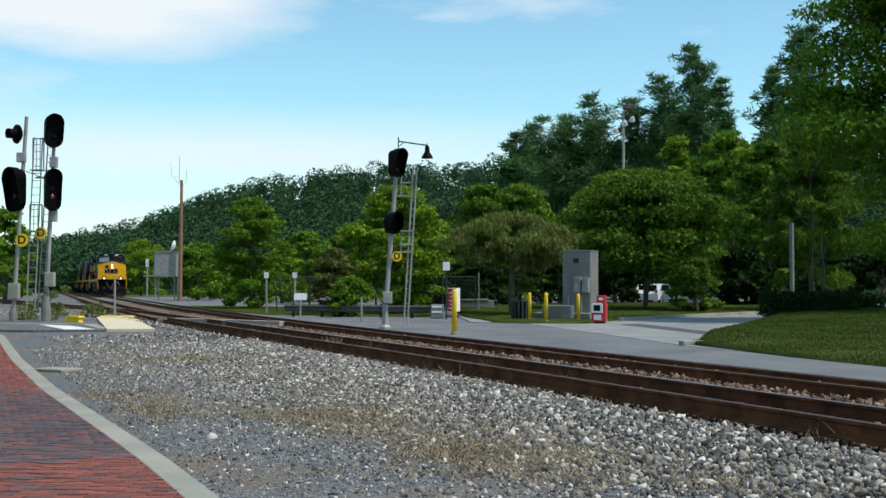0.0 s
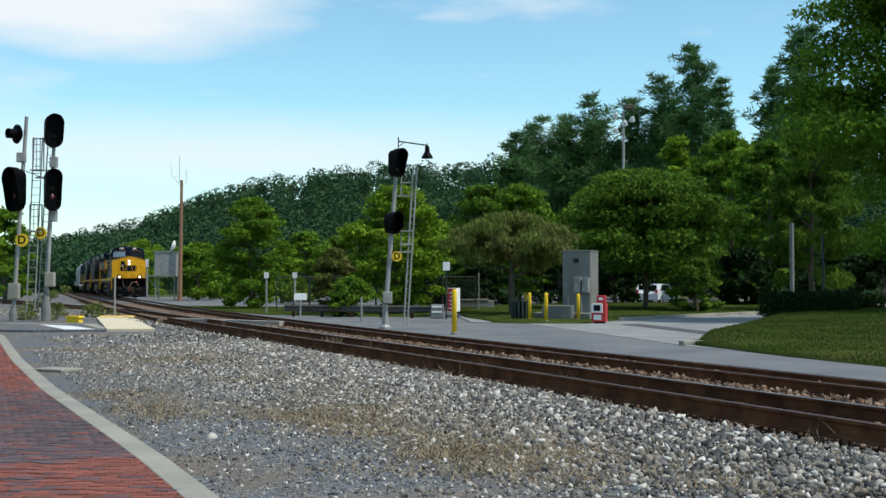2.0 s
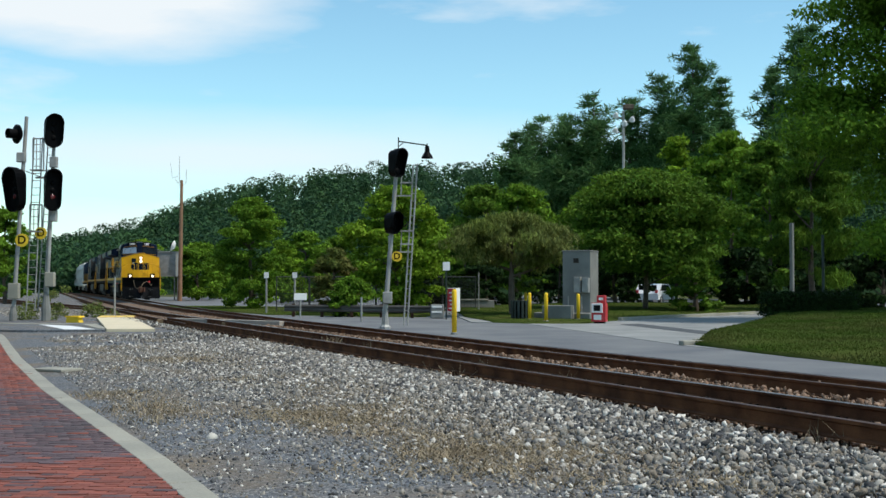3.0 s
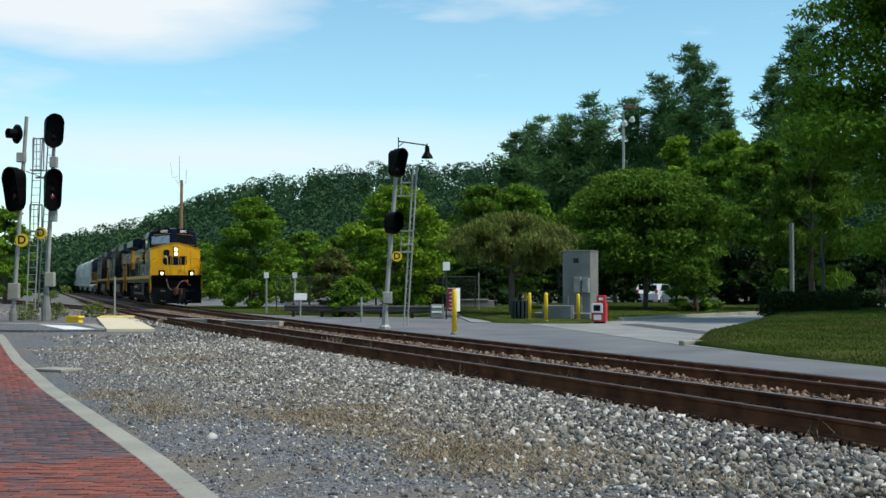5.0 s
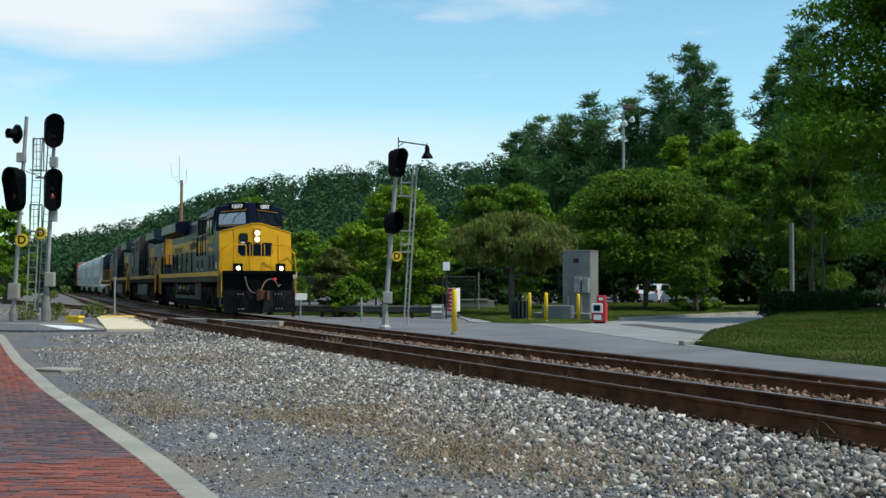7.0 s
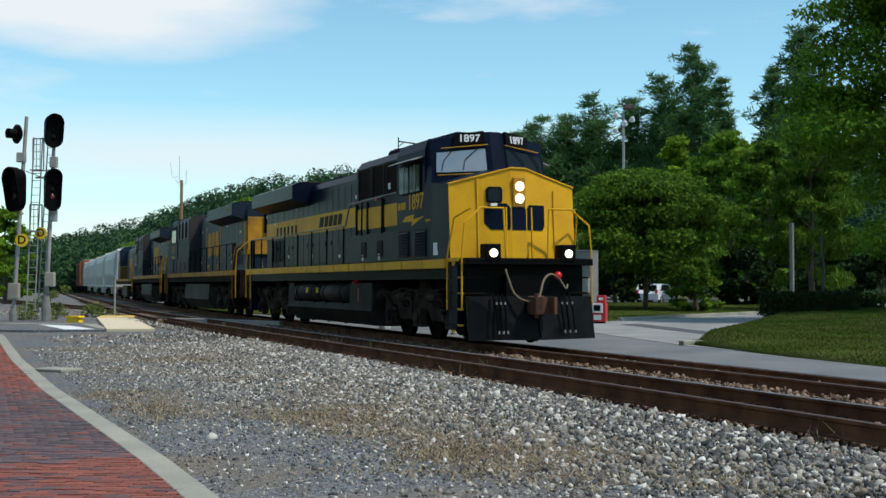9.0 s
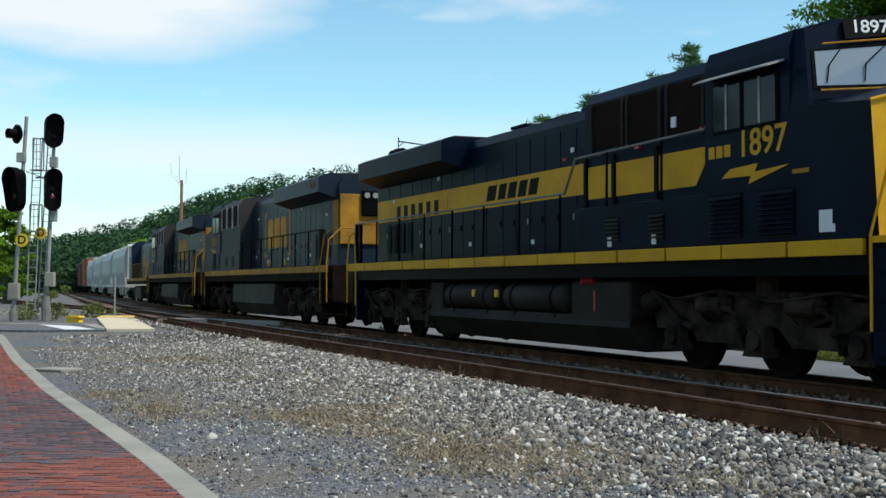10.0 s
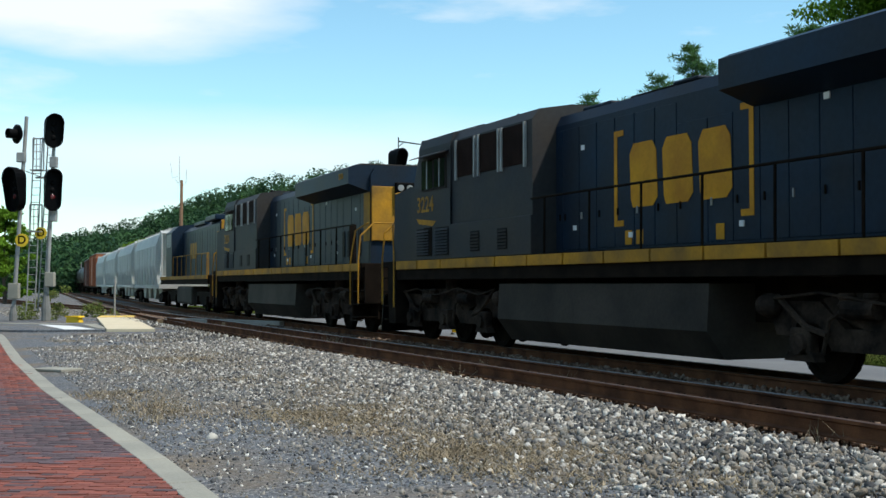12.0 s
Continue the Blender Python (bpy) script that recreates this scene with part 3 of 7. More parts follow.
def setting():
    ground()
    strip("ballast_bed", 4.2, -2.0, -0.2, -0.24, -430, 30, M["dark_stone"], "brown stained ballast bed under the tracks", "ballast bed", True)
    strip("gravel_path", 10.12, 4.2, -0.225, -0.2, -70, 20, M["gravel"], "grey fine gravel between platform and track", "gravel")
    strip("far_gravel", 30, 4.2, -0.26, -0.22, -430, -70, M["gravel"], "grey gravel along the tracks", "gravel", True)
    # the road on the far side
    road = [P(-140, -2.0), P(30, -1.75), P(30, -60), P(-140, -60)]
    ob = sheet("road", [(p.x, p.y) for p in road], -0.2, M["asphalt"], 0.2)
    tagged(ob, "worn grey asphalt road beside the tracks", "road", kind="structure")
    ob = sheet("driveway", [(3.2, 44.4), (6.0, 28.2), (9, 20), (30, 20), (60, 60), (28, 78), (16.6, 60.5), (7.4, 48.6), (5.5, 44.5)], -0.19, M["drive"], 0.1)
    tagged(ob, "pale concrete driveway leading off the road", "driveway", kind="structure")
    ob = sheet("road_patch", [(6.6, 43.4), (8.3, 31.5), (9.1, 32.2), (7.4, 44.2)], -0.183, M["patch"], 0.06)
    tagged(ob, "dark asphalt patch across the driveway", "road patch", kind="structure")
    kerb = tagged(empty("platform_kerb"), "weathered pale concrete kerb along the brick platform", "kerb", kind="structure")
    k, s = 0, 6.0
    while s > -46:
        L = 1.2
        bm = bmesh.new()
        a, e = P(s, kerb_lat(s)), P(s - 1.2, kerb_lat(s - 1.2))
        d = a - e
        box(bm, -L + 0.006, -0.006, 0, 0.225, -0.3, 0, 0.012)
        m = Matrix.Translation((a.x, a.y, -0.1)) @ Matrix.Rotation(math.atan2(d.y, d.x), 4, "Z") @ Matrix.Scale(-1, 4, (0, 1, 0))
        bmesh.ops.transform(bm, matrix=m, verts=bm.verts[:])
        bmesh.ops.recalc_face_normals(bm, faces=bm.faces[:])
        part("kerb_stone", bm, M["kerb"], kerb)
        s -= L


def bricks():
    """Brick paving of the platform: the nearest as pieces, the rest joined."""
    pave = strip("brick_platform", 40, lambda s: kerb_lat(s) + 0.15, -0.135, -0.135, -46, 20, M["joint"], "red and purple brick paved platform", "platform", step=1.0)
    W, H = 0.2, 0.068
    meshes = []
    for k in range(4):
        bm = Box(-H / 2 + 0.004, H / 2 - 0.004, -W / 2 + 0.004, W / 2 - 0.004, -0.03, 0.0)
        for v in bm.verts:
            if v.co.z > -0.01:
                v.co += Vector((random.uniform(-1, 1) * 0.0015, random.uniform(-1, 1) * 0.002, random.uniform(-0.002, 0.002)))
        for m in ("brick", "brick_blue"):
            me = bpy.data.meshes.new("brick")
            bm.to_mesh(me)
            me.materials.append(M[m])
            meshes.append(me)
        bm.free()
    many = {"brick_many": ([], []), "brick_blue_many": ([], [])}
    cube_f = np.array([[0, 1, 2, 3], [4, 5, 1, 0], [5, 6, 2, 1], [6, 7, 3, 2], [7, 4, 0, 3]])
    near, row, y = 0, 0, -4.0
    while y < 36:
        y += H
        row += 1
        x = min(-0.395 * y - 0.5, -4.6) + (W / 2 if row % 2 else 0) + 0.02 * rng.random()
        while True:
            x += W
            c = Vector((x, y, 0))
            s, lat = c.dot(U), c.dot(N) + OFF
            if lat < kerb_lat(s) + 0.16:
                break
            # a band of purple bricks crosses the platform
            b = BAND[0] + 0.25 * math.sin(x * 2) < y and rng.random() > (y - BAND[1]) / 3.5
            if rng.random() < 0.1:
                b = not b
            z = -0.104 + rng.normal(0, 0.002)
            if near < 300 and y > 7.4 and x > -0.4 * y:
                ob = new("brick", meshes[2 * rng.integers(4) + (1 if b else 0)])
                ob.parent = pave
                ob.matrix_basis = Matrix.Translation((x, y, z)) @ Matrix.Rotation(math.pi / 2, 4, "Z")
                near += 1
            else:
                vs, fs = many["brick_blue_many" if b else "brick_many"]
                hw, hh = W / 2 - 0.004, H / 2 - 0.004
                cs = [(x + i * hw, y + j * hh) for i, j in ((-1, -1), (1, -1), (1, 1), (-1, 1))]
                o = len(vs)
                vs += [(p, q, z + rng.normal(0, 0.001)) for p, q in cs] + [(p, q, z - 0.03) for p, q in cs]
                fs.append(cube_f + o)
    for key, (vs, fs) in many.items():
        if vs:
            ob = from_arrays("paving_bricks", np.array(vs), np.concatenate(fs), M[key])
            ob.parent = pave
            ob["kind"] = "stuff"


BAND = (9.35, 13.8)


# ---- trees ----
def tree(name, x, y, top, wide, deep=None, low=1.2, leaf="leaf_mid", leaves=9000, size=0.16, label="", blobs=26, trunk=0.16, category="tree", base=-0.2, seed=1, droop=0.0, cone=False, limbs=7, clump=1.0):
    r = np.random.default_rng(seed)
    th = tagged(empty(name, pose(x, y, base)), label, category)
    H = top - base
    deep = deep or wide
    bm = bmesh.new()
    pts, q = [], Vector((0, 0, 0))
    for k in range(5):
        pts.append(q.copy())
        q = q + Vector((r.normal(0, 0.05 * H / 5), r.normal(0, 0.05 * H / 5), H * 0.8 / 4))
    for k in range(4):
        tube(bm, pts[k], pts[k + 1], trunk * (1 - 0.2 * k), trunk * (0.82 - 0.2 * k), n=8)
    cs, rs = [], []
    blobs = int(blobs * 2.4)
    for k in range(blobs):
        u = r.random()
        z = low + (H - low) * (u ** 0.9)
        if cone:
            w = (1 - u) ** 0.75 * 0.5 + 0.04
        else:
            w = 0.5 * math.sin(math.pi * min(1, max(0.12, 0.22 + 0.74 * u))) ** 0.7
        a = r.uniform(0, 6.28)
        d = w * math.sqrt(r.uniform(0.12, 1)) * r.uniform(0.85, 1.12)
        rad = (0.093 if not cone else 0.085) * r.uniform(0.4, 1.6) * clump
        d = max(0, d - rad * 0.4)
        cs.append((math.cos(a) * d * wide, math.sin(a) * d * deep, min(z, H - rad * wide * 0.35)))
        rs.append((rad * wide, rad * deep, rad * (wide + H * 0.25) * 0.36 if not cone else rad * wide * 0.5))
    for c in cs[:limbs]:
        b = Vector(c)
        a = pts[0].lerp(pts[4], max(0.15, min(0.9, (b.z - 0.15 * H) / (0.8 * H))))
        tube(bm, a, b, trunk * 0.35, trunk * 0.08, n=6)
    part("trunk", bm, M["bark"], th, "grey brown bark trunk with limbs")
    v, f = leaf_cloud(cs, [(a, b, c / clump) for a, b, c in rs], leaves, size, droop=droop)
    ob = from_arrays("crown", v, f, M[leaf])
    ob.parent = th
    return th


def pine(name, x, y, top, wide, label, seed=1, leaves=12000, size=0.2, low=2.0, base=-0.2):
    """A white pine: whorls of near-level boughs with tufts of needles."""
    leaves = leaves * 3
    r = np.random.default_rng(seed)
    th = tagged(empty(name, pose(x, y, base)), label, "tree")
    H = top - base
    bm = tube(bmesh.new(), (0, 0, 0), (0, 0, H * 0.97), wide * 0.035, 0.03, n=8)
    cs, rs = [], []
    z = low
    while z < H * 0.98:
        u = (z - low) / (H - low)
        reach = wide * 0.5 * ((1 - u) ** 0.65) * (0.8 + 0.2 * math.sin(u * 9 + seed)) + 0.25
        for k in range(6 if u < 0.8 else 4):
            a = r.uniform(0, 6.28)
            L = reach * r.uniform(0.45, 1.35)
            tip = Vector((math.cos(a) * L, math.sin(a) * L, z + L * r.uniform(0.0, 0.28)))
            if k < 2:
                tube(bm, (0, 0, z), tip, 0.05, 0.015, n=5)
            for w in (0.45, 0.75, 1.0):
                p = Vector((0, 0, z)).lerp(tip, w)
                cs.append((p.x + r.normal(0, 0.1), p.y + r.normal(0, 0.1), p.z + 0.1))
                g = reach * 0.24 * r.uniform(0.7, 1.5) + 0.3
                rs.append((g, g, g * 0.75))
        z += H * 0.036 * r.uniform(0.8, 1.2)
    part("trunk", bm, M["bark"], th, "straight grey trunk")
    v, f = leaf_cloud(cs, rs, leaves, size, flat=0.3, shell=0.3, spiky=True)
    ob = from_arrays("crown", v, f, M["needle"])
    ob.parent = th
    return th


def at(px, d, top):
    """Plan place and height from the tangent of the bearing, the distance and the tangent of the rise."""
    return px * d, d, 1.31 + top * d


def woods():
    F = 2060.0
    def T(name, x, top, d, wide, **k):
        X, Y, Z = (x - 784) / F * d, d, 1.31 + (503 - top) / F * d
        return tree(name, X, Y, Z, wide / F * d, seed=int(x * 7 + top), **k)

    def C(x, top, d, wide, **k):
        X, Y, Z = (x - 784) / F * d, d, 1.31 + (503 - top) / F * d
        return pine("pine_tree", X, Y, Z, wide / F * d, "tall dark green pine with layered boughs", seed=int(x * 3 + top), **k)
    T("bushy_tree", 447, 352, 72, 140, low=0.3, leaf="leaf_mid", leaves=22000, size=0.1, label="bushy green young tree beside the railway", blobs=60)
    T("leafy_tree", 705, 332, 60, 205, low=0.6, leaf="leaf_bright", leaves=24000, size=0.11, label="bright green leafy tree behind the signal mast", blobs=60)
    T("shrub", 592, 440, 57, 90, low=0.2, leaf="leaf_brown", leaves=5000, size=0.09, label="shrub with reddish brown and green leaves", category="shrub")
    T("shrub", 620, 490, 54, 90, low=0.1, leaf="leaf_mid", leaves=5000, size=0.09, label="low green shrub behind the guard rail", category="shrub")
    T("weeping_tree", 908, 380, 54, 225, low=2.4, leaf="leaf_olive", leaves=22000, size=0.075, droop=1.0, blobs=50, label="weeping tree with an olive drooping dome crown", trunk=0.2)
    T("broad_tree", 1141, 300, 62, 310, low=2.3, leaf="leaf_dark", leaves=40000, size=0.115, label="broad dark green tree behind the drive", blobs=60, clump=1.15)
    T("round_tree", 1230, 456, 58, 104, low=0.1, leaf="leaf_dark", leaves=6000, size=0.1, label="dark green round shrub beside the drive", category="shrub")
    for x, top, d, w, n in ((1228, 72, 112, 230, 16000), (1175, 120, 116, 190, 12000), (1115, 165, 118, 210, 12000), (1052, 163, 120, 230, 14000), (1000, 195, 122, 190, 11000),
                            (958, 204, 124, 200, 12000), (912, 236, 112, 140, 9000), (1275, 130, 108, 130, 9000), (1425, 40, 92, 230, 16000), (1370, 118, 96, 150, 9000)):
        C(x, top, d, w, leaves=n)
    T("tree", 1195, 245, 96, 130, leaf="leaf_bright", leaves=11000, size=0.17, blobs=44, label="yellow green leafy tree behind the others")
    T("tree", 1290, 235, 84, 180, leaf="leaf_mid", leaves=14000, size=0.17, blobs=50, label="green leafy tree behind the drive")
    T("tree", 1060, 330, 90, 170, leaf="leaf_mid", leaves=11000, size=0.17, blobs=44, label="green leafy tree in the wood")
    T("tree", 920, 330, 85, 150, leaf="leaf_mid", leaves=11000, size=0.17, blobs=44, label="green leafy tree in the wood")
    T("tree", 855, 330, 95, 170, leaf="leaf_dark", leaves=11000, size=0.17, blobs=44, label="dark leafy tree in the wood")
    # dark leaves here paint in the gloom beneath the large crown
    T("tree", 1360, 250, 74, 140, leaf="leaf_dark", leaves=11000, size=0.17, blobs=44, label="green leafy tree in the wood")
    T("large_tree", 1625, -150, 46, 430, low=2.6, leaf="leaf_mid", leaves=80000, size=0.1, label="large green tree hanging over the lawn", blobs=48, clump=1.5, limbs=16, trunk=0.2, base=0.1)
    # dark leaves again, for the shaded inside of the hanging branches
    T("large_tree", 1440, 230, 60, 220, low=1.6, leaf="leaf_dark", leaves=20000, size=0.1, droop=0.6, label="leafy tree with hanging branches over the hedge", trunk=0.18)
    for x, top, d, w, lf in ((10, 372, 90, 110, "leaf_mid"), (-30, 350, 80, 90, "leaf_mid"), (250, 425, 150, 110, "leaf_bright"), (350, 430, 110, 120, "leaf_mid"), (540, 412, 100, 120, "leaf_mid"),
                             (500, 440, 92, 90, "leaf_bright"), (390, 450, 120, 100, "leaf_mid"), (600, 420, 105, 110, "leaf_dark"), (780, 400, 90, 120, "leaf_mid"), (820, 420, 80, 90, "leaf_dark")):
        T("tree", x, top, d, w, low=0.2, leaf=lf, leaves=9000, size=0.16, blobs=40, label="leafy tree at the edge of the wood")
    # near-black shrubs fill in the shade below the crowns
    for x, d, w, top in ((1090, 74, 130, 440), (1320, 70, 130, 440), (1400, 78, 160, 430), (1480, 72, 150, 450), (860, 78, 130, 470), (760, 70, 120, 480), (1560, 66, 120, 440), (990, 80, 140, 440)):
        T("shrub", x, top, d, w, low=0.05, leaf="hedge", leaves=6000, size=0.14, label="undergrowth shrub darkened for the shade below the trees", category="shrub")


def hill():
    """A wooded hill: a mound and a far wood of many crowns on it."""
    def crest(x):
        t = np.interp(x, [-2000, -140, -100, -60, -20, 20, 60, 140, 400, 2000], [4, 6, 15, 29, 32.5, 34.5, 37, 43, 52, 60])
        return t
    xs, ys = np.linspace(-700, 700, 71), np.linspace(190, 700, 26)
    X, Y = np.meshgrid(xs, ys)
    Z = crest(X * 380 / Y) * np.clip((Y - 190) / 190, 0, 1) ** 1.2 * (Y / 380) ** 0.3 - 0.5
    v = np.stack([X, Y, Z], 2).reshape(-1, 3)
    w = len(xs)
    i = (np.arange(len(ys) - 1)[:, None] * w + np.arange(w - 1)[None]).ravel()
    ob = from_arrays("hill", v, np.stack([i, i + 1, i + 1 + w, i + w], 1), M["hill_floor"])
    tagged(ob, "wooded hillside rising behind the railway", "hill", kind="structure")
    cs, rs = [], []
    for k in range(1500):
        y = rng.uniform(200, 390)
        x = rng.uniform(-0.46, 0.5) * y
        if rng.random() < 0.35 and y > 300:
            y = rng.uniform(370, 400)
        z = crest(x * 380 / y) * np.clip((y - 190) / 190, 0, 1) ** 1.2 * (y / 380) ** 0.3 - 0.5
        h = rng.uniform(5, 11)
        for j in range(3):
            w = 1.6 if j else 0.2
            cs.append((x + rng.normal(0, w), y + rng.normal(0, w), z - 1.5 + h * (rng.uniform(0.25, 0.7) if j else 0.75)))
            g = rng.uniform(1.0, 2.2) if j else rng.uniform(2.0, 3.9)
            rs.append((g, g, g * rng.uniform(0.8, 1.25)))
    v, f = leaf_cloud(cs, rs, 330000, 0.46, flat=1.1, shell=0.84, ragged=0.07)
    ob = from_arrays("far_wood", v, f, M["leaf_far"])
    tagged(ob, "dark green far wood covering the hill", "woods", kind="stuff")
    # an added belt of wood, out of view, darkens reflections on the train's side
    belt = [(-34, 62), (-48, 40), (-56, 10), (-50, -25), (-30, -52), (5, -66)]
    cs, rs = [], []
    for (x0, y0), (x1, y1) in zip(belt, belt[1:]):
        for k in range(60):
            u = rng.random()
            g = rng.uniform(1.2, 2.8)
            cs.append((x0 + (x1 - x0) * u + rng.normal(0, 2), y0 + (y1 - y0) * u + rng.normal(0, 2), rng.uniform(0.5, 11)))
            rs.append((g, g, g))
    v, f = leaf_cloud(cs, rs, 26000, 0.6)
    ob = from_arrays("unseen_wood", v, f, M["leaf_dark"])
    tagged(ob, "unseen green wood added to darken reflections on the train", "woods", kind="stuff")


# ---- the train ----
VEHICLES = []


def lettering(name, text, size, material, parent, m, deep=0.004, shear=0.0):
    cu = bpy.data.curves.new(name, "FONT")
    cu.body, cu.size, cu.extrude, cu.shear = text, size, deep, shear
    cu.align_x, cu.align_y = "CENTER", "CENTER"
    cu.offset = size * 0.012
    tmp = bpy.data.objects.new(name, cu)
    me = bpy.data.meshes.new_from_object(tmp)
    bpy.data.objects.remove(tmp)
    me.materials.clear()
    me.materials.append(material)
    ob = new(name, me)
    ob.parent = parent
    ob.matrix_basis = m
    return ob


def wheelset_mesh(r, gauge=0.75):
    bm = tube(bmesh.new(), (0, -1.0, 0), (0, 1.0, 0), 0.09, n=10)
    for sgn in (-1, 1):
        m = Matrix.Translation((0, sgn * gauge, 0)) @ Matrix.Rotation(radians(-90 * sgn), 4, "X")
        lathe(bm, [(r * 0.25, 0.1), (r * 0.25, 0.07), (r * 0.3, 0.03), (r * 0.8, 0.02), (r * 0.84, 0.07), (r, 0.07), (r, -0.04), (r + 0.028, -0.05), (r + 0.028, -0.07), (r * 0.85, -0.07), (r * 0.3, -0.02), (r * 0.25, -0.07)][::-1], 22, m)
        for k in range(4):
            a = k * math.pi / 2
            tube(bm, (math.cos(a) * r * 0.55, sgn * (gauge + 0.015), math.sin(a) * r * 0.55), (math.cos(a) * r * 0.55, sgn * (gauge + 0.035), math.sin(a) * r * 0.55), r * 0.1, n=8)
    me = bpy.data.meshes.new("wheelset")
    bm.to_mesh(me)
    bm.free()
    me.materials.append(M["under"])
    return me


def wheels(th, xs, r, me):
    for x in xs:
        ob = new("wheelset", me)
        ob.parent = th
        ob.matrix_basis = pose(x, 0, r)


def truck6(th, c, out):
    """The frame of a three-axle bogie with its springs, axle boxes and brake gear."""
    bm = bmesh.new()
    for sg in (-1, 1):
        y0, y1 = sorted((sg * 1.02, sg * 1.16))
        o = [(-2.75, 0.95), (-2.6, 1.08), (-1.75, 1.08), (-1.3, 0.74), (-0.75, 0.74), (-0.35, 1.0), (0.35, 1.0), (0.75, 0.74), (1.3, 0.74), (1.75, 1.08), (2.6, 1.08), (2.75, 0.95),
             (2.62, 0.62), (2.3, 0.62), (2.2, 0.8), (1.8, 0.8), (1.55, 0.45), (0.6, 0.45), (0.3, 0.72), (-0.3, 0.72), (-0.6, 0.45), (-1.55, 0.45), (-1.8, 0.8), (-2.2, 0.8), (-2.3, 0.62), (-2.62, 0.62)]
        prism(bm, [(c + x, z) for x, z in o], y0, y1)
        for k in (-2.0, 0.0, 2.0):
            y2, y3 = sorted((sg * 1.12, sg * 1.3))
            box(bm, c + k - 0.19, c + k + 0.19, y2, y3, 0.36, 0.74, 0.03)
            tube(bm, (c + k, sg * 1.2, 0.53), (c + k, sg * 1.36, 0.53), 0.14, n=12)
            prism(bm, [(c + k - 0.3, 0.3), (c + k + 0.3, 0.3), (c + k + 0.22, 0.42), (c + k - 0.22, 0.42)], y2, y3)
        for k in (-1.0, 1.0):
            for j in (-0.22, 0.22):
                lathe(bm, [(0.1, 0.72), (0.12, 0.76), (0.09, 0.8), (0.12, 0.85), (0.09, 0.9), (0.12, 0.95), (0.1, 1.0)], 10, Matrix.Translation((c + k + j, sg * 1.2, 0.2)))
            tube(bm, (c + k - 0.35, sg * 1.22, 1.0), (c + k + 0.2, sg * 1.22, 1.0), 0.13, n=12)
            pipe(bm, [(c + k + 0.2, sg * 1.24, 1.0), (c + k + 0.5, sg * 1.24, 0.85), (c + k + 0.62, sg * 1.24, 0.4)], 0.03)
            pipe(bm, [(c + k * 2.5, sg * 1.25, 1.15), (c + k * 1.9, sg * 1.27, 0.75), (c + k * 1.5, sg * 1.27, 0.66)], 0.045)
        prism(bm, [(c - 1.75, 1.12), (c - 1.2, 1.2), (c + 1.2, 1.2), (c + 1.75, 1.12), (c + 1.5, 0.9), (c + 0.9, 0.72), (c - 0.9, 0.72), (c - 1.5, 0.9)], *sorted((sg * 1.0, sg * 1.13)))
        for k in (-2.72, 2.72):
            bmesh.ops.create_uvsphere(bm, u_segments=12, v_segments=8, radius=0.17, matrix=Matrix.Translation((c + k, sg * 1.2, 1.02)) @ Matrix.Diagonal((1.4, 1, 1, 1)))
        pipe(bm, [(c - 2.6, sg * 1.28, 1.2), (c - 1.9, sg * 1.3, 1.08), (c - 0.8, sg * 1.3, 1.22), (c + 0.4, sg * 1.3, 1.06), (c + 1.6, sg * 1.3, 1.2), (c + 2.5, sg * 1.3, 1.12)], 0.022)
        tube(bm, (c, sg * 1.05, 1.05), (c, sg * 1.05, 1.5), 0.18, n=12)
    box(bm, c - 2.5, c + 2.5, -1.0, 1.0, 0.62, 0.95)
    part("bogie_frame", bm, M["bogie"], th, "dusty cast bogie frame with springs")


def curve_through(pts, n=4):
    """A smooth line through the points."""
    q = [Vector(p) for p in pts]
    q = [q[0]] + q + [q[-1]]
    out = []
    for a, b, c, d in zip(q, q[1:], q[2:], q[3:]):
        for k in range(n):
            u = k / n
            out.append(0.5 * (2 * b + (c - a) * u + (2 * a - 5 * b + 4 * c - d) * u * u + (3 * b - a - 3 * c + d) * u ** 3))
    return out + [q[-1]]


def rails_pipe(th, pts, r, m, name="handrail", label=""):
    return part(name, Pipe([Vector(p) for p in pts], r), m, th, label)


